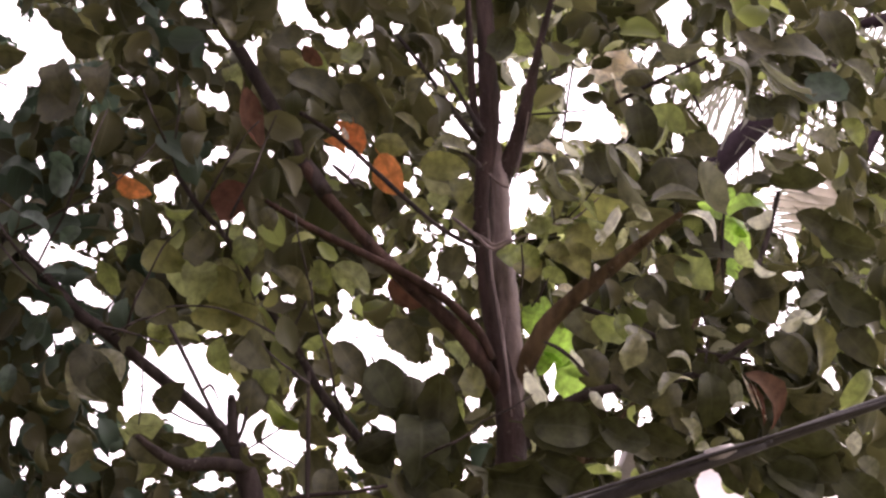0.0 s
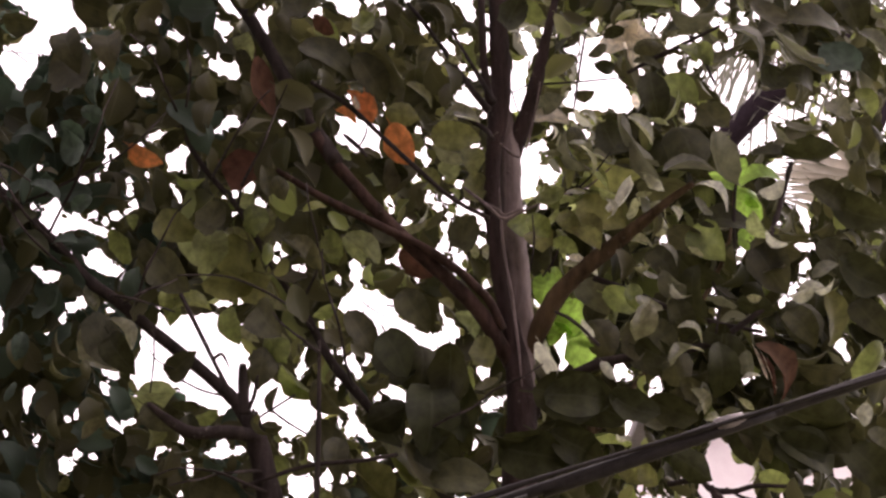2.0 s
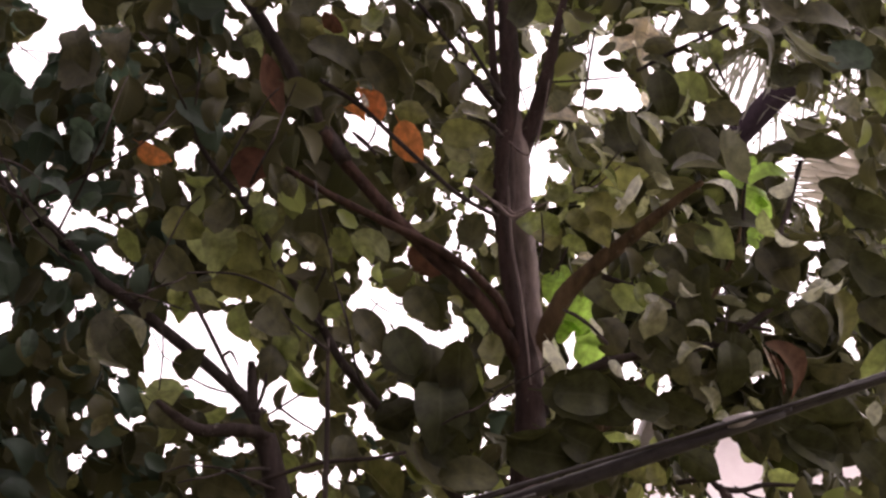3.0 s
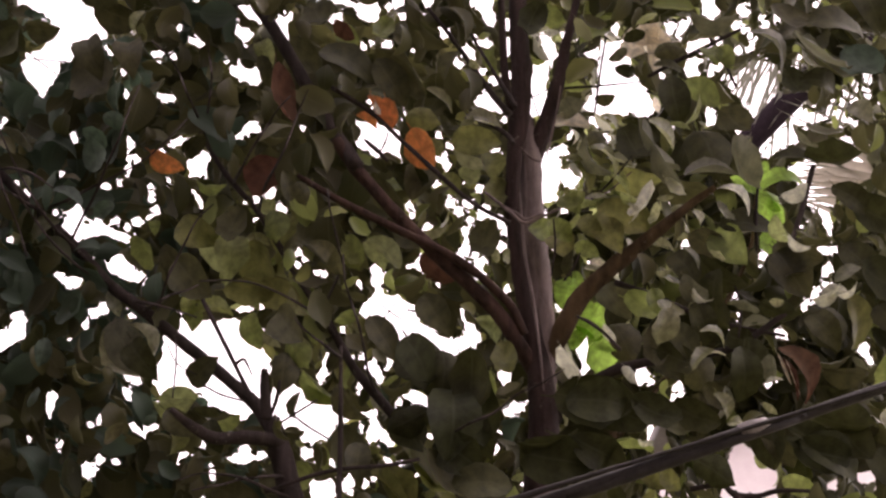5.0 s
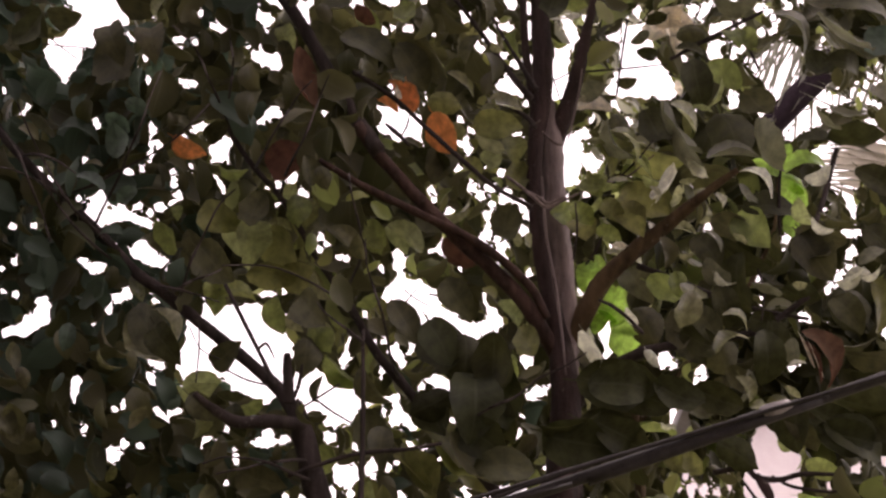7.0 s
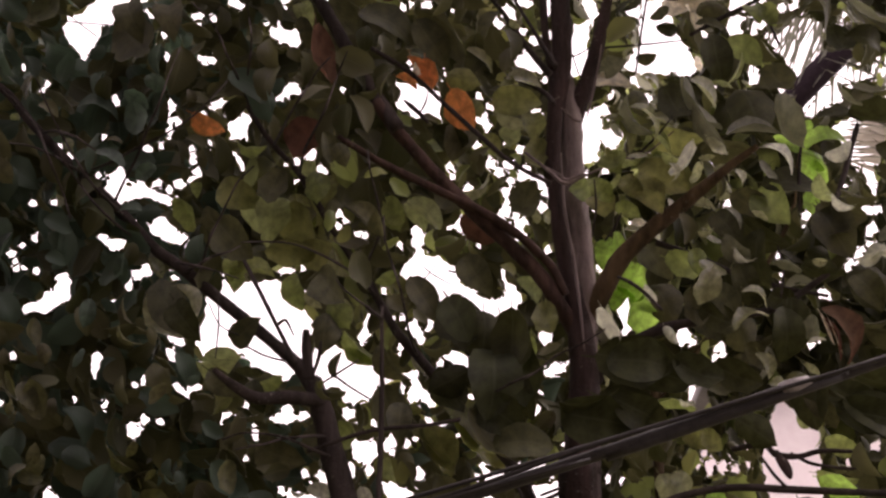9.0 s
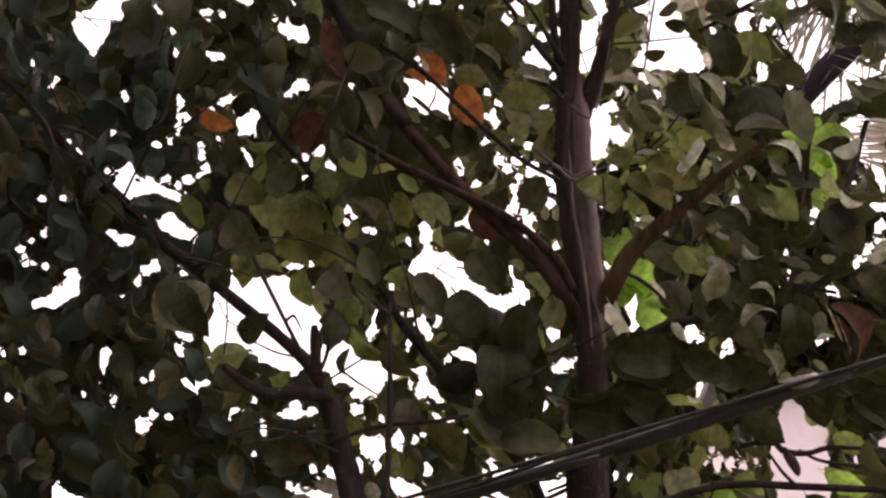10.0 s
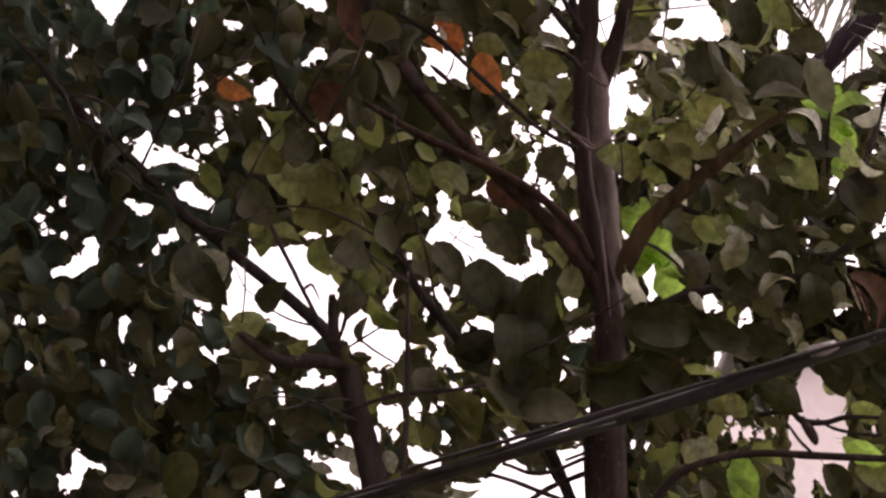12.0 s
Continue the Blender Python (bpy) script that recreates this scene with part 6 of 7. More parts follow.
leaf(tree_left, -63.4, -6.3, 2.92, 14.2, 9.5, -40, "d")
leaf(tree_main, -1.8, 19.5, 3.20, 12.0, 9.2, -110, "d")
leaf(tree_main, 2.7, 19.2, 3.16, 8.2, 5.7, -60, "o")
leaf(tree_main, 9.8, 21.0, 3.26, 7.0, 5.4, -100, "y")
leaf(tree_main, 15.1, 15.9, 3.16, 10.1, 7.9, -90, "o")
leaf(tree_main, 13.6, 5.1, 3.20, 11.7, 9.8, -90, "d")
leaf(tree_main, 0.2, 9.9, 3.20, 12.7, 1.9, -150, "p")
leaf(tree_main, -14.7, 1.0, 3.24, 8.5, 6.3, -70, "y")
leaf(tree_main, -11.3, 0.3, 3.26, 7.6, 3.5, -30, "y")
leaf(tree_left, -21.4, 0.2, 3.14, 8.5, 5.7, -60, "m")
leaf(tree_main, -14.3, 5.0, 3.16, 6.6, 2.8, -0, "d")
leaf(tree_main, 1.7, -3.2, 3.25, 11.7, 7.3, -30, "k")
leaf(tree_main, 17.0, -0.2, 3.20, 4.1, 2.2, -90, "p")
leaf(tree_main, 19.3, -0.2, 3.01, 4.4, 2.2, -90, "p")
leaf(tree_main, -6.5, 5.0, 3.14, 10.4, 6.3, -40, "d")
leaf(tree_main, -11.0, 14.7, 3.20, 14.2, 6.3, -60, "d")
leaf(tree_left, -85.1, -13.8, 2.99, 7.6, 3.2, -60, "p")
leaf(tree_left, -83.3, -27.3, 2.99, 15.0, 1.9, -55, "p")
leaf(tree_left, -75.9, -22.0, 3.09, 11.4, 1.9, -50, "p")
leaf(tree_left, -64.2, -13.7, 3.04, 6.3, 4.4, -90, "m")
leaf(tree_left, -62.7, -16.7, 3.06, 6.3, 4.4, -100, "m")
leaf(tree_left, -57.7, -14.6, 3.04, 10.4, 4.1, -0, "m")
leaf(tree_left, -46.9, -20.0, 3.12, 10.4, 6.0, -80, "m")
leaf(tree_left, -42.1, -21.9, 3.07, 6.6, 3.5, -60, "p")
leaf(tree_left, -39.4, -30.5, 3.00, 10.4, 7.6, -90, "d")
leaf(tree_left, -34.1, -24.9, 3.01, 7.6, 4.7, -60, "p")
leaf(tree_left, -37.9, -18.9, 2.92, 10.4, 8.9, -40, "d")
leaf(tree_left, -35.2, -12.2, 3.07, 8.9, 3.2, -60, "p")
leaf(tree_left, -28.9, -34.9, 3.06, 13.9, 4.7, -40, "m")
leaf(tree_left, -48.4, -9.2, 3.14, 13.4, 7.6, -0, "o")
leaf(tree_left, -40.6, -10.7, 3.16, 13.3, 8.9, -20, "o")
leaf(tree_left, -22.9, -16.2, 3.06, 7.6, 3.8, -150, "m")
leaf(tree_main, 1.0, -15.4, 3.10, 15.0, 11.4, -60, "d")
leaf(tree_main, 15.2, -19.5, 3.24, 9.2, 4.7, -50, "y")
leaf(tree_main, 17.0, -25.2, 3.16, 6.6, 2.2, -110, "y")
leaf(tree_main, 19.2, -27.7, 3.08, 8.5, 7.3, -80, "o")
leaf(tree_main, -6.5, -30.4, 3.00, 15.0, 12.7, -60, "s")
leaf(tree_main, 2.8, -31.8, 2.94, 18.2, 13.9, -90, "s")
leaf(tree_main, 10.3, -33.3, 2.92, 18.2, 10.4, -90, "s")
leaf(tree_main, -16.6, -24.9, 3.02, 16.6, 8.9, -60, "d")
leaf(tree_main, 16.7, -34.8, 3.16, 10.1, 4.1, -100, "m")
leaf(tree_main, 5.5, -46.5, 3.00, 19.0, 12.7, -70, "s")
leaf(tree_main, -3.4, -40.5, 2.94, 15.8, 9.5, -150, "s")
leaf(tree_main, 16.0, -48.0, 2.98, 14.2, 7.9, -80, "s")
leaf(tree_main, -18.4, -36.1, 2.94, 15.8, 7.9, -60, "d")
leaf(tree_left, -123.6, -45.5, 3.16, 10.1, 1.4, -70, "o")
leaf(tree_left, -122.5, -56.1, 3.05, 4.4, 1.7, -30, "p")
leaf(tree_left, -94.5, -64.4, 3.16, 10.1, 4.1, -40, "o")
leaf(tree_left, -91.3, -62.0, 3.06, 5.1, 2.8, -120, "o")
leaf(tree_left, -86.2, -68.8, 3.10, 4.1, 1.7, -140, "o")
leaf(tree_left, -66.5, -38.1, 3.18, 11.1, 6.3, -0, "y")
leaf(tree_left, -54.4, -44.0, 3.14, 8.5, 3.8, -160, "m")
leaf(tree_left, -68.0, -48.3, 3.08, 11.1, 3.8, -90, "o")
leaf(tree_left, -31.2, -56.0, 3.16, 8.5, 8.9, -0, "m")
leaf(tree_left, -23.5, -66.5, 3.04, 8.9, 5.4, -90, "o")
leaf(tree_main, -15.7, -54.4, 2.92, 12.3, 9.2, -100, "d")
leaf(tree_main, -11.2, -61.9, 3.08, 16.6, 3.8, -60, "o")
leaf(tree_main, -6.4, -60.4, 3.14, 16.6, 4.1, -60, "o")
leaf(tree_main, -0.1, -58.8, 3.14, 18.2, 7.3, -50, "o")
leaf(tree_left, -22.6, -68.0, 3.08, 10.1, 5.1, -80, "o")
leaf(tree_main, 4.4, -58.8, 2.94, 19.0, 5.4, -50, "d")
leaf(tree_main, 13.0, -60.3, 2.94, 16.6, 8.9, -0, "d")
leaf(tree_left, -42.4, -63.3, 2.98, 15.8, 11.1, -40, "d")
leaf(tree_left, -51.5, -63.3, 2.98, 14.2, 9.5, -20, "d")
leaf(tree_young, 64.3, -80.7, 3.31, 10.3, 8.7, -90, "b")
leaf(tree_young, 96.5, -71.0, 3.21, 12.7, 7.9, -20, "b")
leaf(tree_main, 90.3, -54.6, 3.16, 7.9, 7.1, -60, "o")
leaf(tree_main, 51.3, -71.5, 3.09, 7.1, 6.3, -60, "p")
leaf(tree_main, 55.0, -70.7, 3.09, 6.3, 5.5, -80, "p")
leaf(tree_main, 59.3, -58.6, 3.06, 9.5, 6.3, -30, "o")
leaf(tree_left, -86.6, -78.9, 3.12, 12.7, 10.4, -60, "o")
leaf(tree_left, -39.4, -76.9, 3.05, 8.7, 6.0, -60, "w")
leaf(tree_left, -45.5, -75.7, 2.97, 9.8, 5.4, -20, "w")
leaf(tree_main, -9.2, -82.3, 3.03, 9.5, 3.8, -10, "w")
leaf(tree_main, -15.3, -82.7, 3.03, 7.9, 3.2, -170, "p")


kept = covered.copy()

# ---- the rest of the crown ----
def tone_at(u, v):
    # tones by place: the crown's dim and lit parts are put into leaf colour
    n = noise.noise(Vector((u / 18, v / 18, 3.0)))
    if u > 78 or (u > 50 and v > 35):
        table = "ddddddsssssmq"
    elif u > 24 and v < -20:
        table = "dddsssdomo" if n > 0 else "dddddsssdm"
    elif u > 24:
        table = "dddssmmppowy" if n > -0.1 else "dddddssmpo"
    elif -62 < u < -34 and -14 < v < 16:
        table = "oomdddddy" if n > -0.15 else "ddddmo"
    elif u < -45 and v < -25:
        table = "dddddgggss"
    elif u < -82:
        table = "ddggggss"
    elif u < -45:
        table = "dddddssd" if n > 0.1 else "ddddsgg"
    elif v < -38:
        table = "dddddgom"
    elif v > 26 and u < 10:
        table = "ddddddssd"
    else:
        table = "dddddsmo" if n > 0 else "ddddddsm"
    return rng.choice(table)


def owner(u, v):
    edge = -18 + 14 * noise.noise(Vector((u / 25, v / 25, 9.0)))
    return tree_left if u < edge else tree_main


def try_leaf(u, v, size, strict=0.0, deep=False, front=False):
    length = size * rng.uniform(0.8, 1.15)
    width = length * rng.choice((0.62, 0.56, 0.5, 0.4, 0.3, 0.2) if u > 22 else (0.62, 0.6, 0.55, 0.5, 0.4, 0.3))
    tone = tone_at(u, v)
    if u > 22:
        length, width = length * 0.82, width * 0.82
    if tone in "pwcq":
        length, width = length * 0.8, length * rng.uniform(0.14, 0.3)
    angle = rng.choice((rng.gauss(-70, 40), rng.uniform(0, 360)))
    r, a = rng.uniform(0, 0.35), rng.uniform(0, 6.283)
    cu, cv = u + r * length * math.cos(a), v + r * width * math.sin(a)
    w, hit = blade(cu, cv, length * 1.04, width * 1.1, angle)
    if u < -35:
        strict = strict * 2 + 0.01
    if hit.size == 0 or (open_sky[w] & hit).sum() > strict * hit.sum() or (hearts[w] & hit).sum() > 1 or (core[w] & hit).any():
        return False
    on_wood = (wooded[w] & hit).sum() / max(1, hit.sum())
    y = 3.18 + rng.uniform(-0.35, 0.45)
    if on_wood > 0.06 and rng.random() < (1.0 if u > -25 else 0.55):
        y = rng.uniform(3.30, 3.75)
    if front:
        if on_wood > 0.03 or (kept[w] & hit).sum() > 0.25 * hit.sum():
            return False
        y = rng.uniform(2.75, 2.95)
    elif deep:
        y = rng.uniform(3.5, 4.5)
    if not front and (kept[w] & hit).sum() > 0.05 * hit.sum():
        y = rng.uniform(3.9, 4.4)
    posed = attitude(cu, cv, y, length, width, angle, tone)
    place = cells(*posed)
    if hearts[place].any() or core[place].any() or open_sky[place].mean() > 0.06 + strict:
        return False
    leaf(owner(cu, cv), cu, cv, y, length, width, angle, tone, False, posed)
    return True


for size, tries, strict in ((12.5, 1, 0.0), (10.5, 2, 0.0), (8.5, 3, 0.01), (6.5, 4, 0.03), (4.5, 6, 0.05), (3.2, 8, 0.08), (2.3, 8, 0.12), (1.7, 8, 0.2)):
    js, is_ = np.nonzero(~covered & ~open_sky)
    order = list(range(len(js)))
    rng.shuffle(order)
    for o in order:
        j, i = js[o], is_[o]
        if covered[j, i]:
            continue
        for _ in range(tries):
            if try_leaf(CU[j, i], CV[j, i], size, strict):
                break
for _ in range(1300):
    try_leaf(134 - 274 * rng.random() ** 0.7, rng.uniform(-92, 86), rng.uniform(8, 12), deep=True)

for _ in range(1000):
    try_leaf(rng.uniform(20, 134), rng.uniform(-92, 86), rng.uniform(7, 11), deep=True)

for _ in range(900):
    try_leaf(60 - 200 * rng.random(), rng.uniform(-92, 86), rng.uniform(6, 11), front=True)

# the crown goes on around: above, below, to both sides and behind
for _ in range(5200):
    u, v = 330 - 660 * rng.random() ** 0.75, rng.uniform(-150, 330)
    if -150 < u < 146 and -100 < v < 96:
        continue
    if (u / 330) ** 2 + ((v - 70) / 270) ** 2 > 1:
        continue
    # unseen foliage overhead comes nearer, added to shade the leaves in front
    y = rng.uniform(1.5 if v > 110 else 2.6, 4.3)
    p, k = spot(u, v, y)
    if not 1.9 < p.z < 8:
        continue
    leaf(tree_left if u < 0 else tree_main, u, v, y, rng.uniform(9, 14), rng.uniform(4, 8.5), rng.uniform(0, 360), rng.choice("dddmmo"), False)


ODD_LEAVES = {"r": "withered orange leaf", "k": "withered rust-brown leaf", "c": "cream-coloured leaf", "b": "fresh bright green leaf"}


def hang_leaves(tree, most=300):
    """The nearest leaves as single leaves, the rest as one mass of foliage."""
    mine = sorted((q for q in leaves if q[0] is tree), key=lambda q: q[1] - 9 * q[5] + (5 if abs(q[2].translation.x) > 1.45 or not 2.2 < q[2].translation.z < 4.6 else 0))
    for _, y, m, tone, i, single in mine[:most]:
        ob = new("leaf", LEAF_MESH[tone, i])
        ob.parent = tree
        if tone in ODD_LEAVES:
            ob["label"] = ODD_LEAVES[tone]
        ob.matrix_basis = m
    rest = mine[most:]
    if not rest:
        return
    tones = sorted(LEAF)
    verts, faces, mats, uvs, base = [], [], [], [], 0
    for _, y, m, tone, i, single in rest:
        me = LEAF_MESH[tone, i]
        co = np.array([q.co[:] for q in me.vertices]) @ np.array(m.to_3x3()).T + np.array(m.translation)
        verts.append(co)
        for f in me.polygons:
            faces.append([base + q for q in f.vertices])
            mats.append(tones.index(tone))
        uvs.extend(c for q in me.uv_layers[0].data for c in q.uv)
        base += len(co)
    me = bpy.data.meshes.new("foliage")
    me.from_pydata(np.vstack(verts).tolist(), [], faces)
    for tone in tones:
        me.materials.append(LEAF[tone])
    me.polygons.foreach_set("material_index", mats)
    me.polygons.foreach_set("use_smooth", [True] * len(faces))
    me.uv_layers.new().data.foreach_set("uv", uvs)
    ob = new("foliage", me)
    ob.parent = tree
    ob["kind"] = "stuff"


for tree in (tree_main, tree_left, tree_young):
    hang_leaves(tree)


# ---- palms behind the trees ----
def leaflet_mesh(material):
    bm = bmesh.new()
    rows = []
    for t in (0.0, 0.15, 0.4, 0.7, 1.0):
        w = 0.019 * (1 - t) ** 0.6 * min(1, t * 6 + 0.3) + 0.001
        rows.append([bm.verts.new((s * w, t, abs(s) * w * 0.5 - 0.12 * t * t)) for s in (-1, 0, 1)])
    for a, b in zip(rows, rows[1:]):
        for k in (0, 1):
            bm.faces.new((a[k], a[k + 1], b[k + 1], b[k])).smooth = True
    me = bpy.data.meshes.new("leaflet")
    bm.to_mesh(me)
    bm.free()
    me.uv_layers.new()
    me.materials.append(material)
    return me


LEAFLET = leaflet_mesh(PALM_GREEN)


def frond(palm, rows, count, length, spread, droop=0.25):
    """A feather frond along rows of u, v (cm), y (m) and thickness (cm), with leaflets on both sides."""
    line = []
    for u, v, y, w in rows:
        p, k = spot(u, v, y)
        line.append((*p, w * k / 200))
    line = glide(line, 8)
    bm = bmesh.new()
    tube(bm, line, 7)
    rachis = part("frond", bm, RACHIS, palm)
    for i in range(count):
        t = 0.15 + 0.84 * i / count
        at = t * (len(line) - 1)
        j = min(int(at), len(line) - 2)
        p = Vector(line[j][:3]).lerp(Vector(line[j + 1][:3]), at - j)
        ahead = (Vector(line[j + 1][:3]) - Vector(line[j][:3])).normalized()
        flat = ahead.cross(GAZE @ Vector((0, 0, 1))).normalized()
        for s in (-1, 1):
            way = (ahead * math.cos(radians(spread)) + flat * s * math.sin(radians(spread)) + Vector((0, 0, -droop))).normalized()
            way = (way + Vector((rng.gauss(0, 0.05), rng.gauss(0, 0.12), rng.gauss(0, 0.05)))).normalized()
            nrm = (GAZE @ Vector((rng.gauss(0, 0.4), rng.gauss(0, 0.4), 1)))
            x = way.cross(nrm).normalized()
            m = Matrix((x, way, x.cross(way))).transposed().to_4x4()
            ob = new("leaflet", LEAFLET)
            ob.parent = rachis
            ob.matrix_basis = Matrix.Translation(p) @ m @ Matrix.Scale(length * (1 - 0.55 * abs(2 * t - 0.8)) * rng.uniform(0.9, 1.1), 4)
    return rachis


def strip(stalk, y, width, *rows):
    """One leaflet that hangs through rows of u, v (cm), y metres ahead, width cm broad, folded along its middle."""
    line = glide([spot(u, v, y)[0][:] for u, v in rows], 6)
    near = (STAND - Vector(line[0])).normalized()
    half = width * spot(*rows[0], y)[1] / 200
    bm = bmesh.new()
    pairs = []
    for i, p in enumerate(line):
        t = i / (len(line) - 1)
        ahead = (Vector(line[min(i + 1, len(line) - 1)]) - Vector(line[max(i - 1, 0)])).normalized()
        over = ahead.cross(near).normalized() * half * min(1.0, 0.35 + 4 * t, 0.08 + 3.2 * (1 - t))
        pairs.append([bm.verts.new(Vector(p) + over * a + near * half * b) for a, b in ((-1, 0.5), (0, 0), (1, 0.5))])
    for a, b in zip(pairs, pairs[1:]):
        for k in (0, 1):
            bm.faces.new((a[k], a[k + 1], b[k + 1], b[k]))
    part("leaflet", bm, PALM_LIT if width > 1.2 else PALM_GREEN, stalk)


def palm(label, u, v, y, thick):
    ob = thing("palm_tree", label, "palm")
    p, k = spot(u, v, y)
    bm = bmesh.new()
    steps = 14
    line = [(p.x + 0.12 * math.sin(i * 0.2), y + 0.05, -0.1 + (p.z + 0.1) * i / steps, thick * (1.25 if i == 0 else 1 + 0.06 * (i % 2))) for i in range(steps + 1)]
    tube(bm, line, 10, 0.05)
    part("trunk", bm, BARK_DARK, ob, "ringed grey palm trunk")
    return ob


palm_tall = palm("tall palm with long drooping fronds behind trees", 150, 66, 5.6, 0.10)
frond(palm_tall, [(150, 66, 5.60, 6.0), (128, 60, 5.55, 5.7), (107, 53, 5.50, 6.6), (96, 43, 5.50, 6.9), (86, 33, 5.50, 6.9), (78, 24, 5.50, 6.3), (70, 15, 5.50, 4.5), (64, 6, 5.50, 1.5)], 14, 0.5, 35, 0.9)
frond(palm_tall, [(150, 69, 5.70, 5.4), (128, 70, 5.70, 3.9), (107, 64, 5.70, 2.7), (92, 57, 5.70, 2.1), (77, 49, 5.70, 1.5), (67, 37, 5.70, 0.7)], 30, 0.62, 28, 1.6)
frond(palm_tall, [(150, 66, 5.60, 5.4), (135, 52, 5.50, 3.9), (125, 36, 5.40, 3.0), (119, 18, 5.35, 2.1), (116, -1, 5.30, 0.9)], 24, 0.75, 75, -0.25)
frond(palm_tall, [(150, 66, 5.60, 5.4), (146, 88, 5.70, 4.5), (129, 106, 5.80, 3.0), (107, 115, 5.90, 1.2)], 30, 0.7, 60, 0.25)
frond(palm_tall, [(150, 66, 5.60, 5.4), (167, 81, 5.70, 4.5), (189, 81, 5.80, 3.0), (211, 69, 5.90, 1.2)], 30, 0.7, 60, 0.25)

# leaflets that the light strikes, put into their pale colour, and dark ones against the sky
pale_stalk = frond(palm_tall, [(150, 66, 5.60, 4.5), (141, 48, 5.45, 3.6), (133, 33, 5.35, 2.7), (127, 20, 5.30, 1.2)], 0, 0.5, 60)
strip(pale_stalk, 5.55, 1.1, (127.7, 20.1), (117.3, 23.1), (106.8, 24.9), (96.4, 24.9))
strip(pale_stalk, 5.55, 1.1, (127.7, 19.1), (117.3, 22.1), (106.8, 23.9), (96.4, 23.9))
strip(pale_stalk, 5.55, 1.1, (127.7, 18.1), (117.3, 21.0), (106.8, 22.8), (96.4, 22.8))
strip(pale_stalk, 5.55, 1.1, (127.7, 17.0), (117.3, 20.0), (106.8, 21.8), (96.4, 21.8))
strip(pale_stalk, 5.55, 1.1, (127.7, 16.0), (117.3, 18.9), (106.8, 20.7), (96.4, 20.7))
strip(pale_stalk, 5.55, 1.1, (127.7, 14.9), (117.3, 17.9), (106.8, 19.7), (96.4, 19.7))
strip(pale_stalk, 5.55, 1.1, (127.7, 13.9), (117.3, 16.9), (106.8, 18.6), (96.4, 18.6))
strip(pale_stalk, 5.55, 1.1, (127.7, 12.8), (117.3, 15.8), (106.8, 17.6), (96.4, 17.6))
strip(pale_stalk, 5.55, 1.1, (127.7, 11.8), (117.3, 14.8), (106.8, 16.6), (96.4, 16.6))
strip(pale_stalk, 5.55, 1.1, (127.7, 10.7), (117.3, 13.7), (106.8, 15.5), (96.4, 15.5))
strip(pale_stalk, 5.55, 1.1, (127.7, 9.7), (117.3, 12.7), (106.8, 14.5), (96.4, 14.5))
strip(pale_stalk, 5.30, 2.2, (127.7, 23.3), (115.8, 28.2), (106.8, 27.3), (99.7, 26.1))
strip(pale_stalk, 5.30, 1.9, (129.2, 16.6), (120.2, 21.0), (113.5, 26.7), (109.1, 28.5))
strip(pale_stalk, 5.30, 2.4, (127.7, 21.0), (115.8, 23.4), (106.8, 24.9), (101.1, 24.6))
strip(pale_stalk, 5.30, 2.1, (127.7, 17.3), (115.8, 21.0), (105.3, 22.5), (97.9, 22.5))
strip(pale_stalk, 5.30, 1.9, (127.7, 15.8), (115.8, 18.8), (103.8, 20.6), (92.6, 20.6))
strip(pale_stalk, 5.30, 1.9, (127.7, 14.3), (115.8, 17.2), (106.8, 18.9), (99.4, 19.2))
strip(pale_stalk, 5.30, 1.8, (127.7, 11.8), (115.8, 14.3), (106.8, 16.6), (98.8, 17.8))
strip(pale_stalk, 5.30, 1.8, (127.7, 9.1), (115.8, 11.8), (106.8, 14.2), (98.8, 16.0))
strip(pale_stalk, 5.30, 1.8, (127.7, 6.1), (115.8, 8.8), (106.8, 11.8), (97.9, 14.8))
strip(pale_stalk, 5.45, 0.9, (85.3, 55.3), (84.4, 50.1), (82.3, 43.4), (80.3, 38.9))
strip(pale_stalk, 5.45, 0.9, (88.3, 54.6), (86.8, 50.1), (84.4, 43.4), (82.0, 36.7))
strip(pale_stalk, 5.45, 1.0, (91.9, 53.9), (90.4, 49.1), (87.7, 41.9), (84.4, 33.0))
strip(pale_stalk, 5.45, 0.9, (93.7, 49.4), (92.2, 43.4), (90.1, 38.9), (87.1, 35.2))
strip(pale_stalk, 5.45, 0.7, (97.9, 47.9), (95.5, 43.4), (92.5, 39.2), (88.9, 33.7))
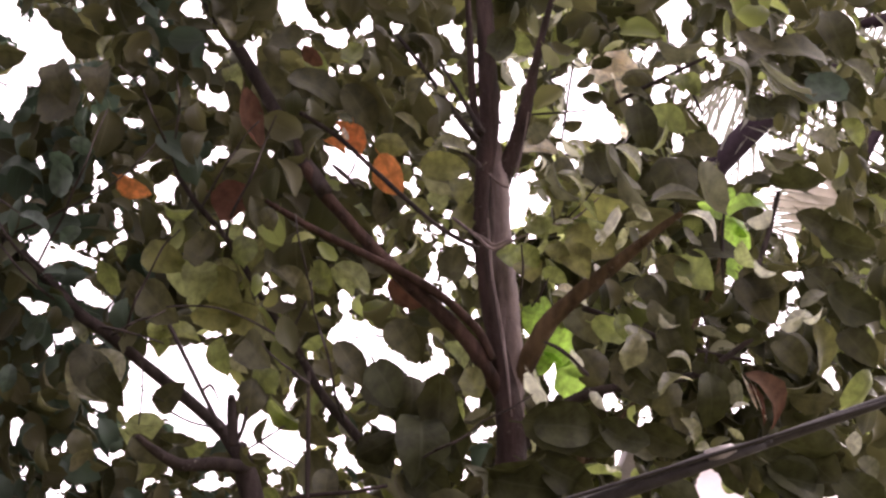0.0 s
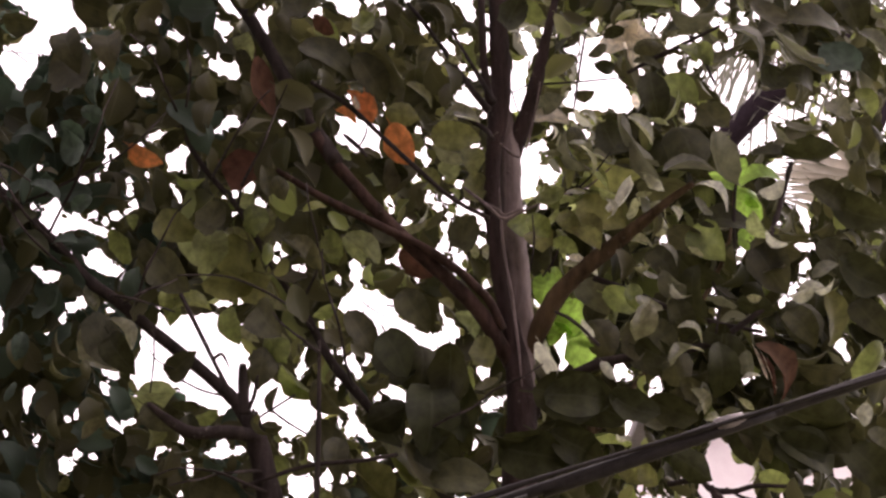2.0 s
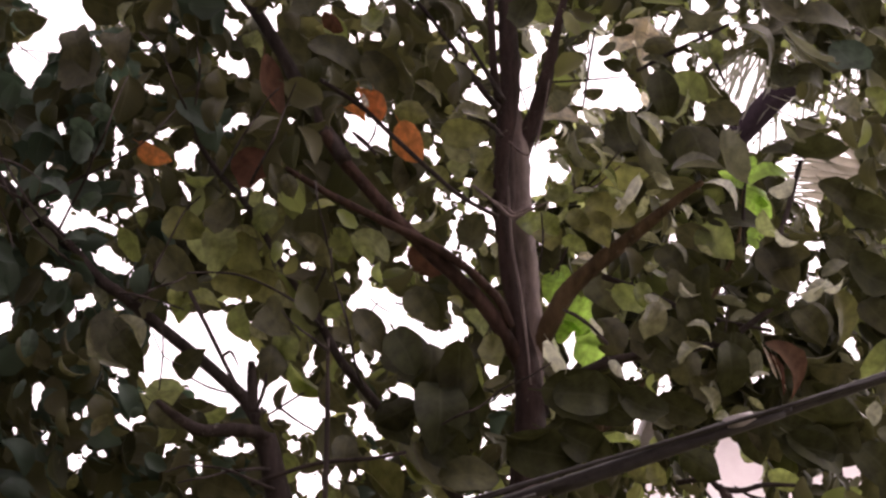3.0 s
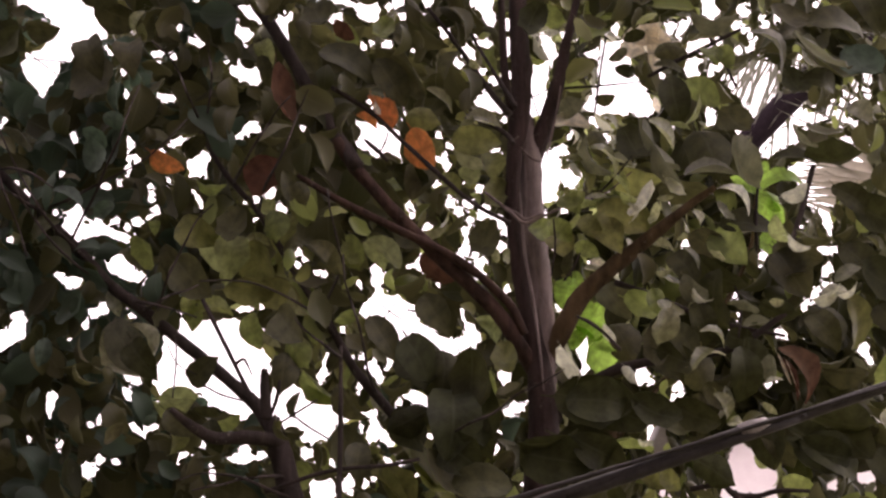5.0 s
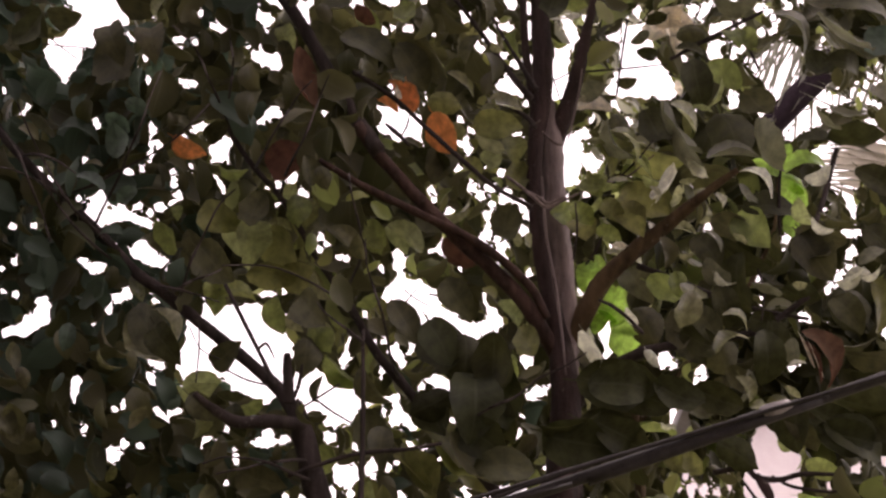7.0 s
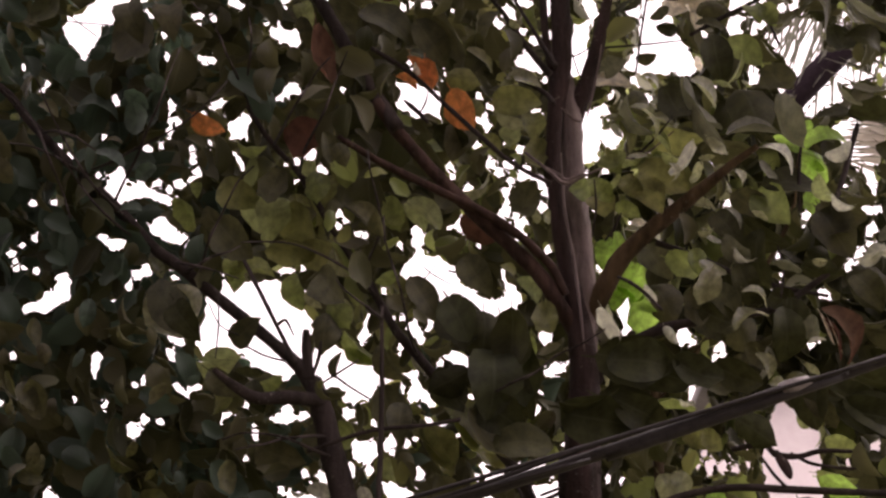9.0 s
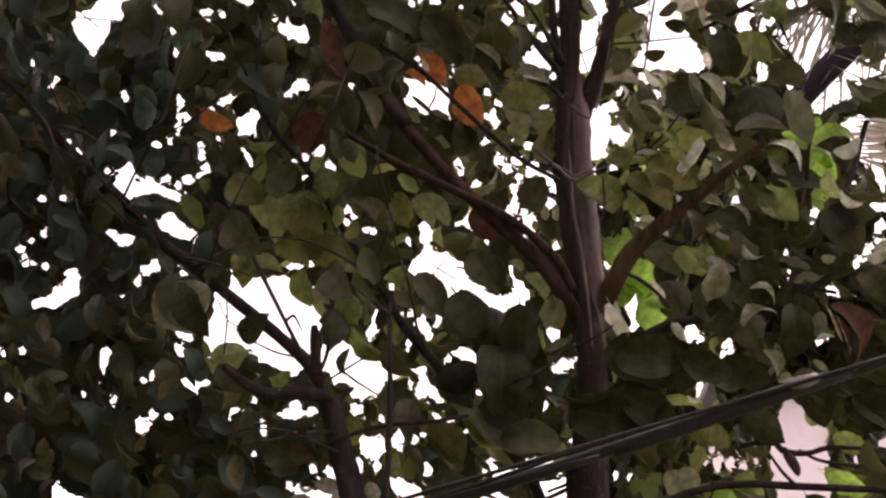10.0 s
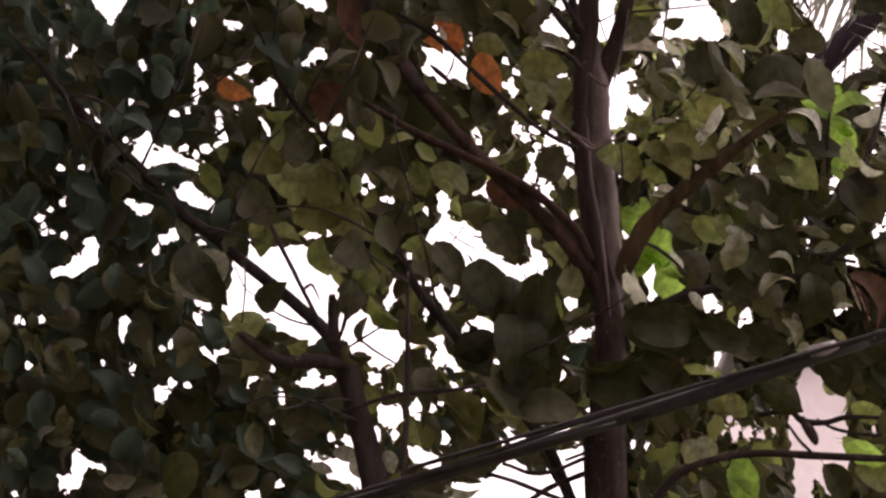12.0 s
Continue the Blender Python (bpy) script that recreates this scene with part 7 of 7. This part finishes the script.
strip(pale_stalk, 5.45, 0.9, (109.8, 47.9), (107.7, 43.4), (105.6, 38.2), (103.8, 33.0))
strip(pale_stalk, 5.45, 0.9, (112.0, 46.4), (110.1, 41.9), (107.7, 36.0), (106.1, 30.0))
strip(pale_stalk, 5.45, 0.6, (83.7, 53.9), (82.9, 49.4), (81.2, 44.9))


# ---- cables in front of the trees ----
def cable(name, label, y, rows, material):
    """A hanging cable through rows of u, v and thickness (cm)."""
    line = []
    for u, v, w in rows:
        p, k = spot(u, v, y)
        line.append((*p, w * k / 200))
    a, b = np.array(line[0]), np.array(line[1])
    c, d = np.array(line[-1]), np.array(line[-2])
    first, last = a + (a - b) / np.linalg.norm((a - b)[:3]) * 6, c + (c - d) / np.linalg.norm((c - d)[:3]) * 6
    first[3], last[3] = a[3], c[3]
    line = glide([first, *line, last], 10)
    bm = bmesh.new()
    tube(bm, line, 12)
    ob = new(name)
    tagged(ob, label, "cable", "overhead cables")
    part("sheath", bm, material, ob)
    return ob


main_cable = cable("cable", "thick black overhead cable in front of tree", 1.413, [(146.5, -24.7, 3.0), (98.4, -41.5, 3.1), (84.8, -44.9, 3.1), (59.1, -54.2, 3.3), (29.5, -64.4, 3.4), (-0.4, -74.2, 3.4), (-33.5, -84.8, 3.4), (-91.4, -103.5, 3.3)], RUBBER)
thin_cable = cable("cable", "thin black wire running along thick cable", 1.404, [(85.5, -44.3, 1.2), (59.0, -52.3, 1.2), (29.4, -61.5, 1.2), (14.5, -66.9, 1.2), (-0.4, -72.1, 1.2), (-15.4, -77.0, 1.2), (-39.6, -84.3, 1.2), (-94.5, -99.7, 1.2)], RUBBER)
tie = bmesh.new()
tube(tie, [(*spot(u, v, 1.413)[0], r) for u, v, r in ((81.1, -46.1, 0.0078), (82.6, -45.7, 0.0088), (84.8, -45.1, 0.0092), (86.7, -44.5, 0.0086), (88.4, -43.8, 0.0076))], 12, 0.1)
part("tape_wrap", tie, TAPE, main_cable, "grey tape wrapped round cable joint")
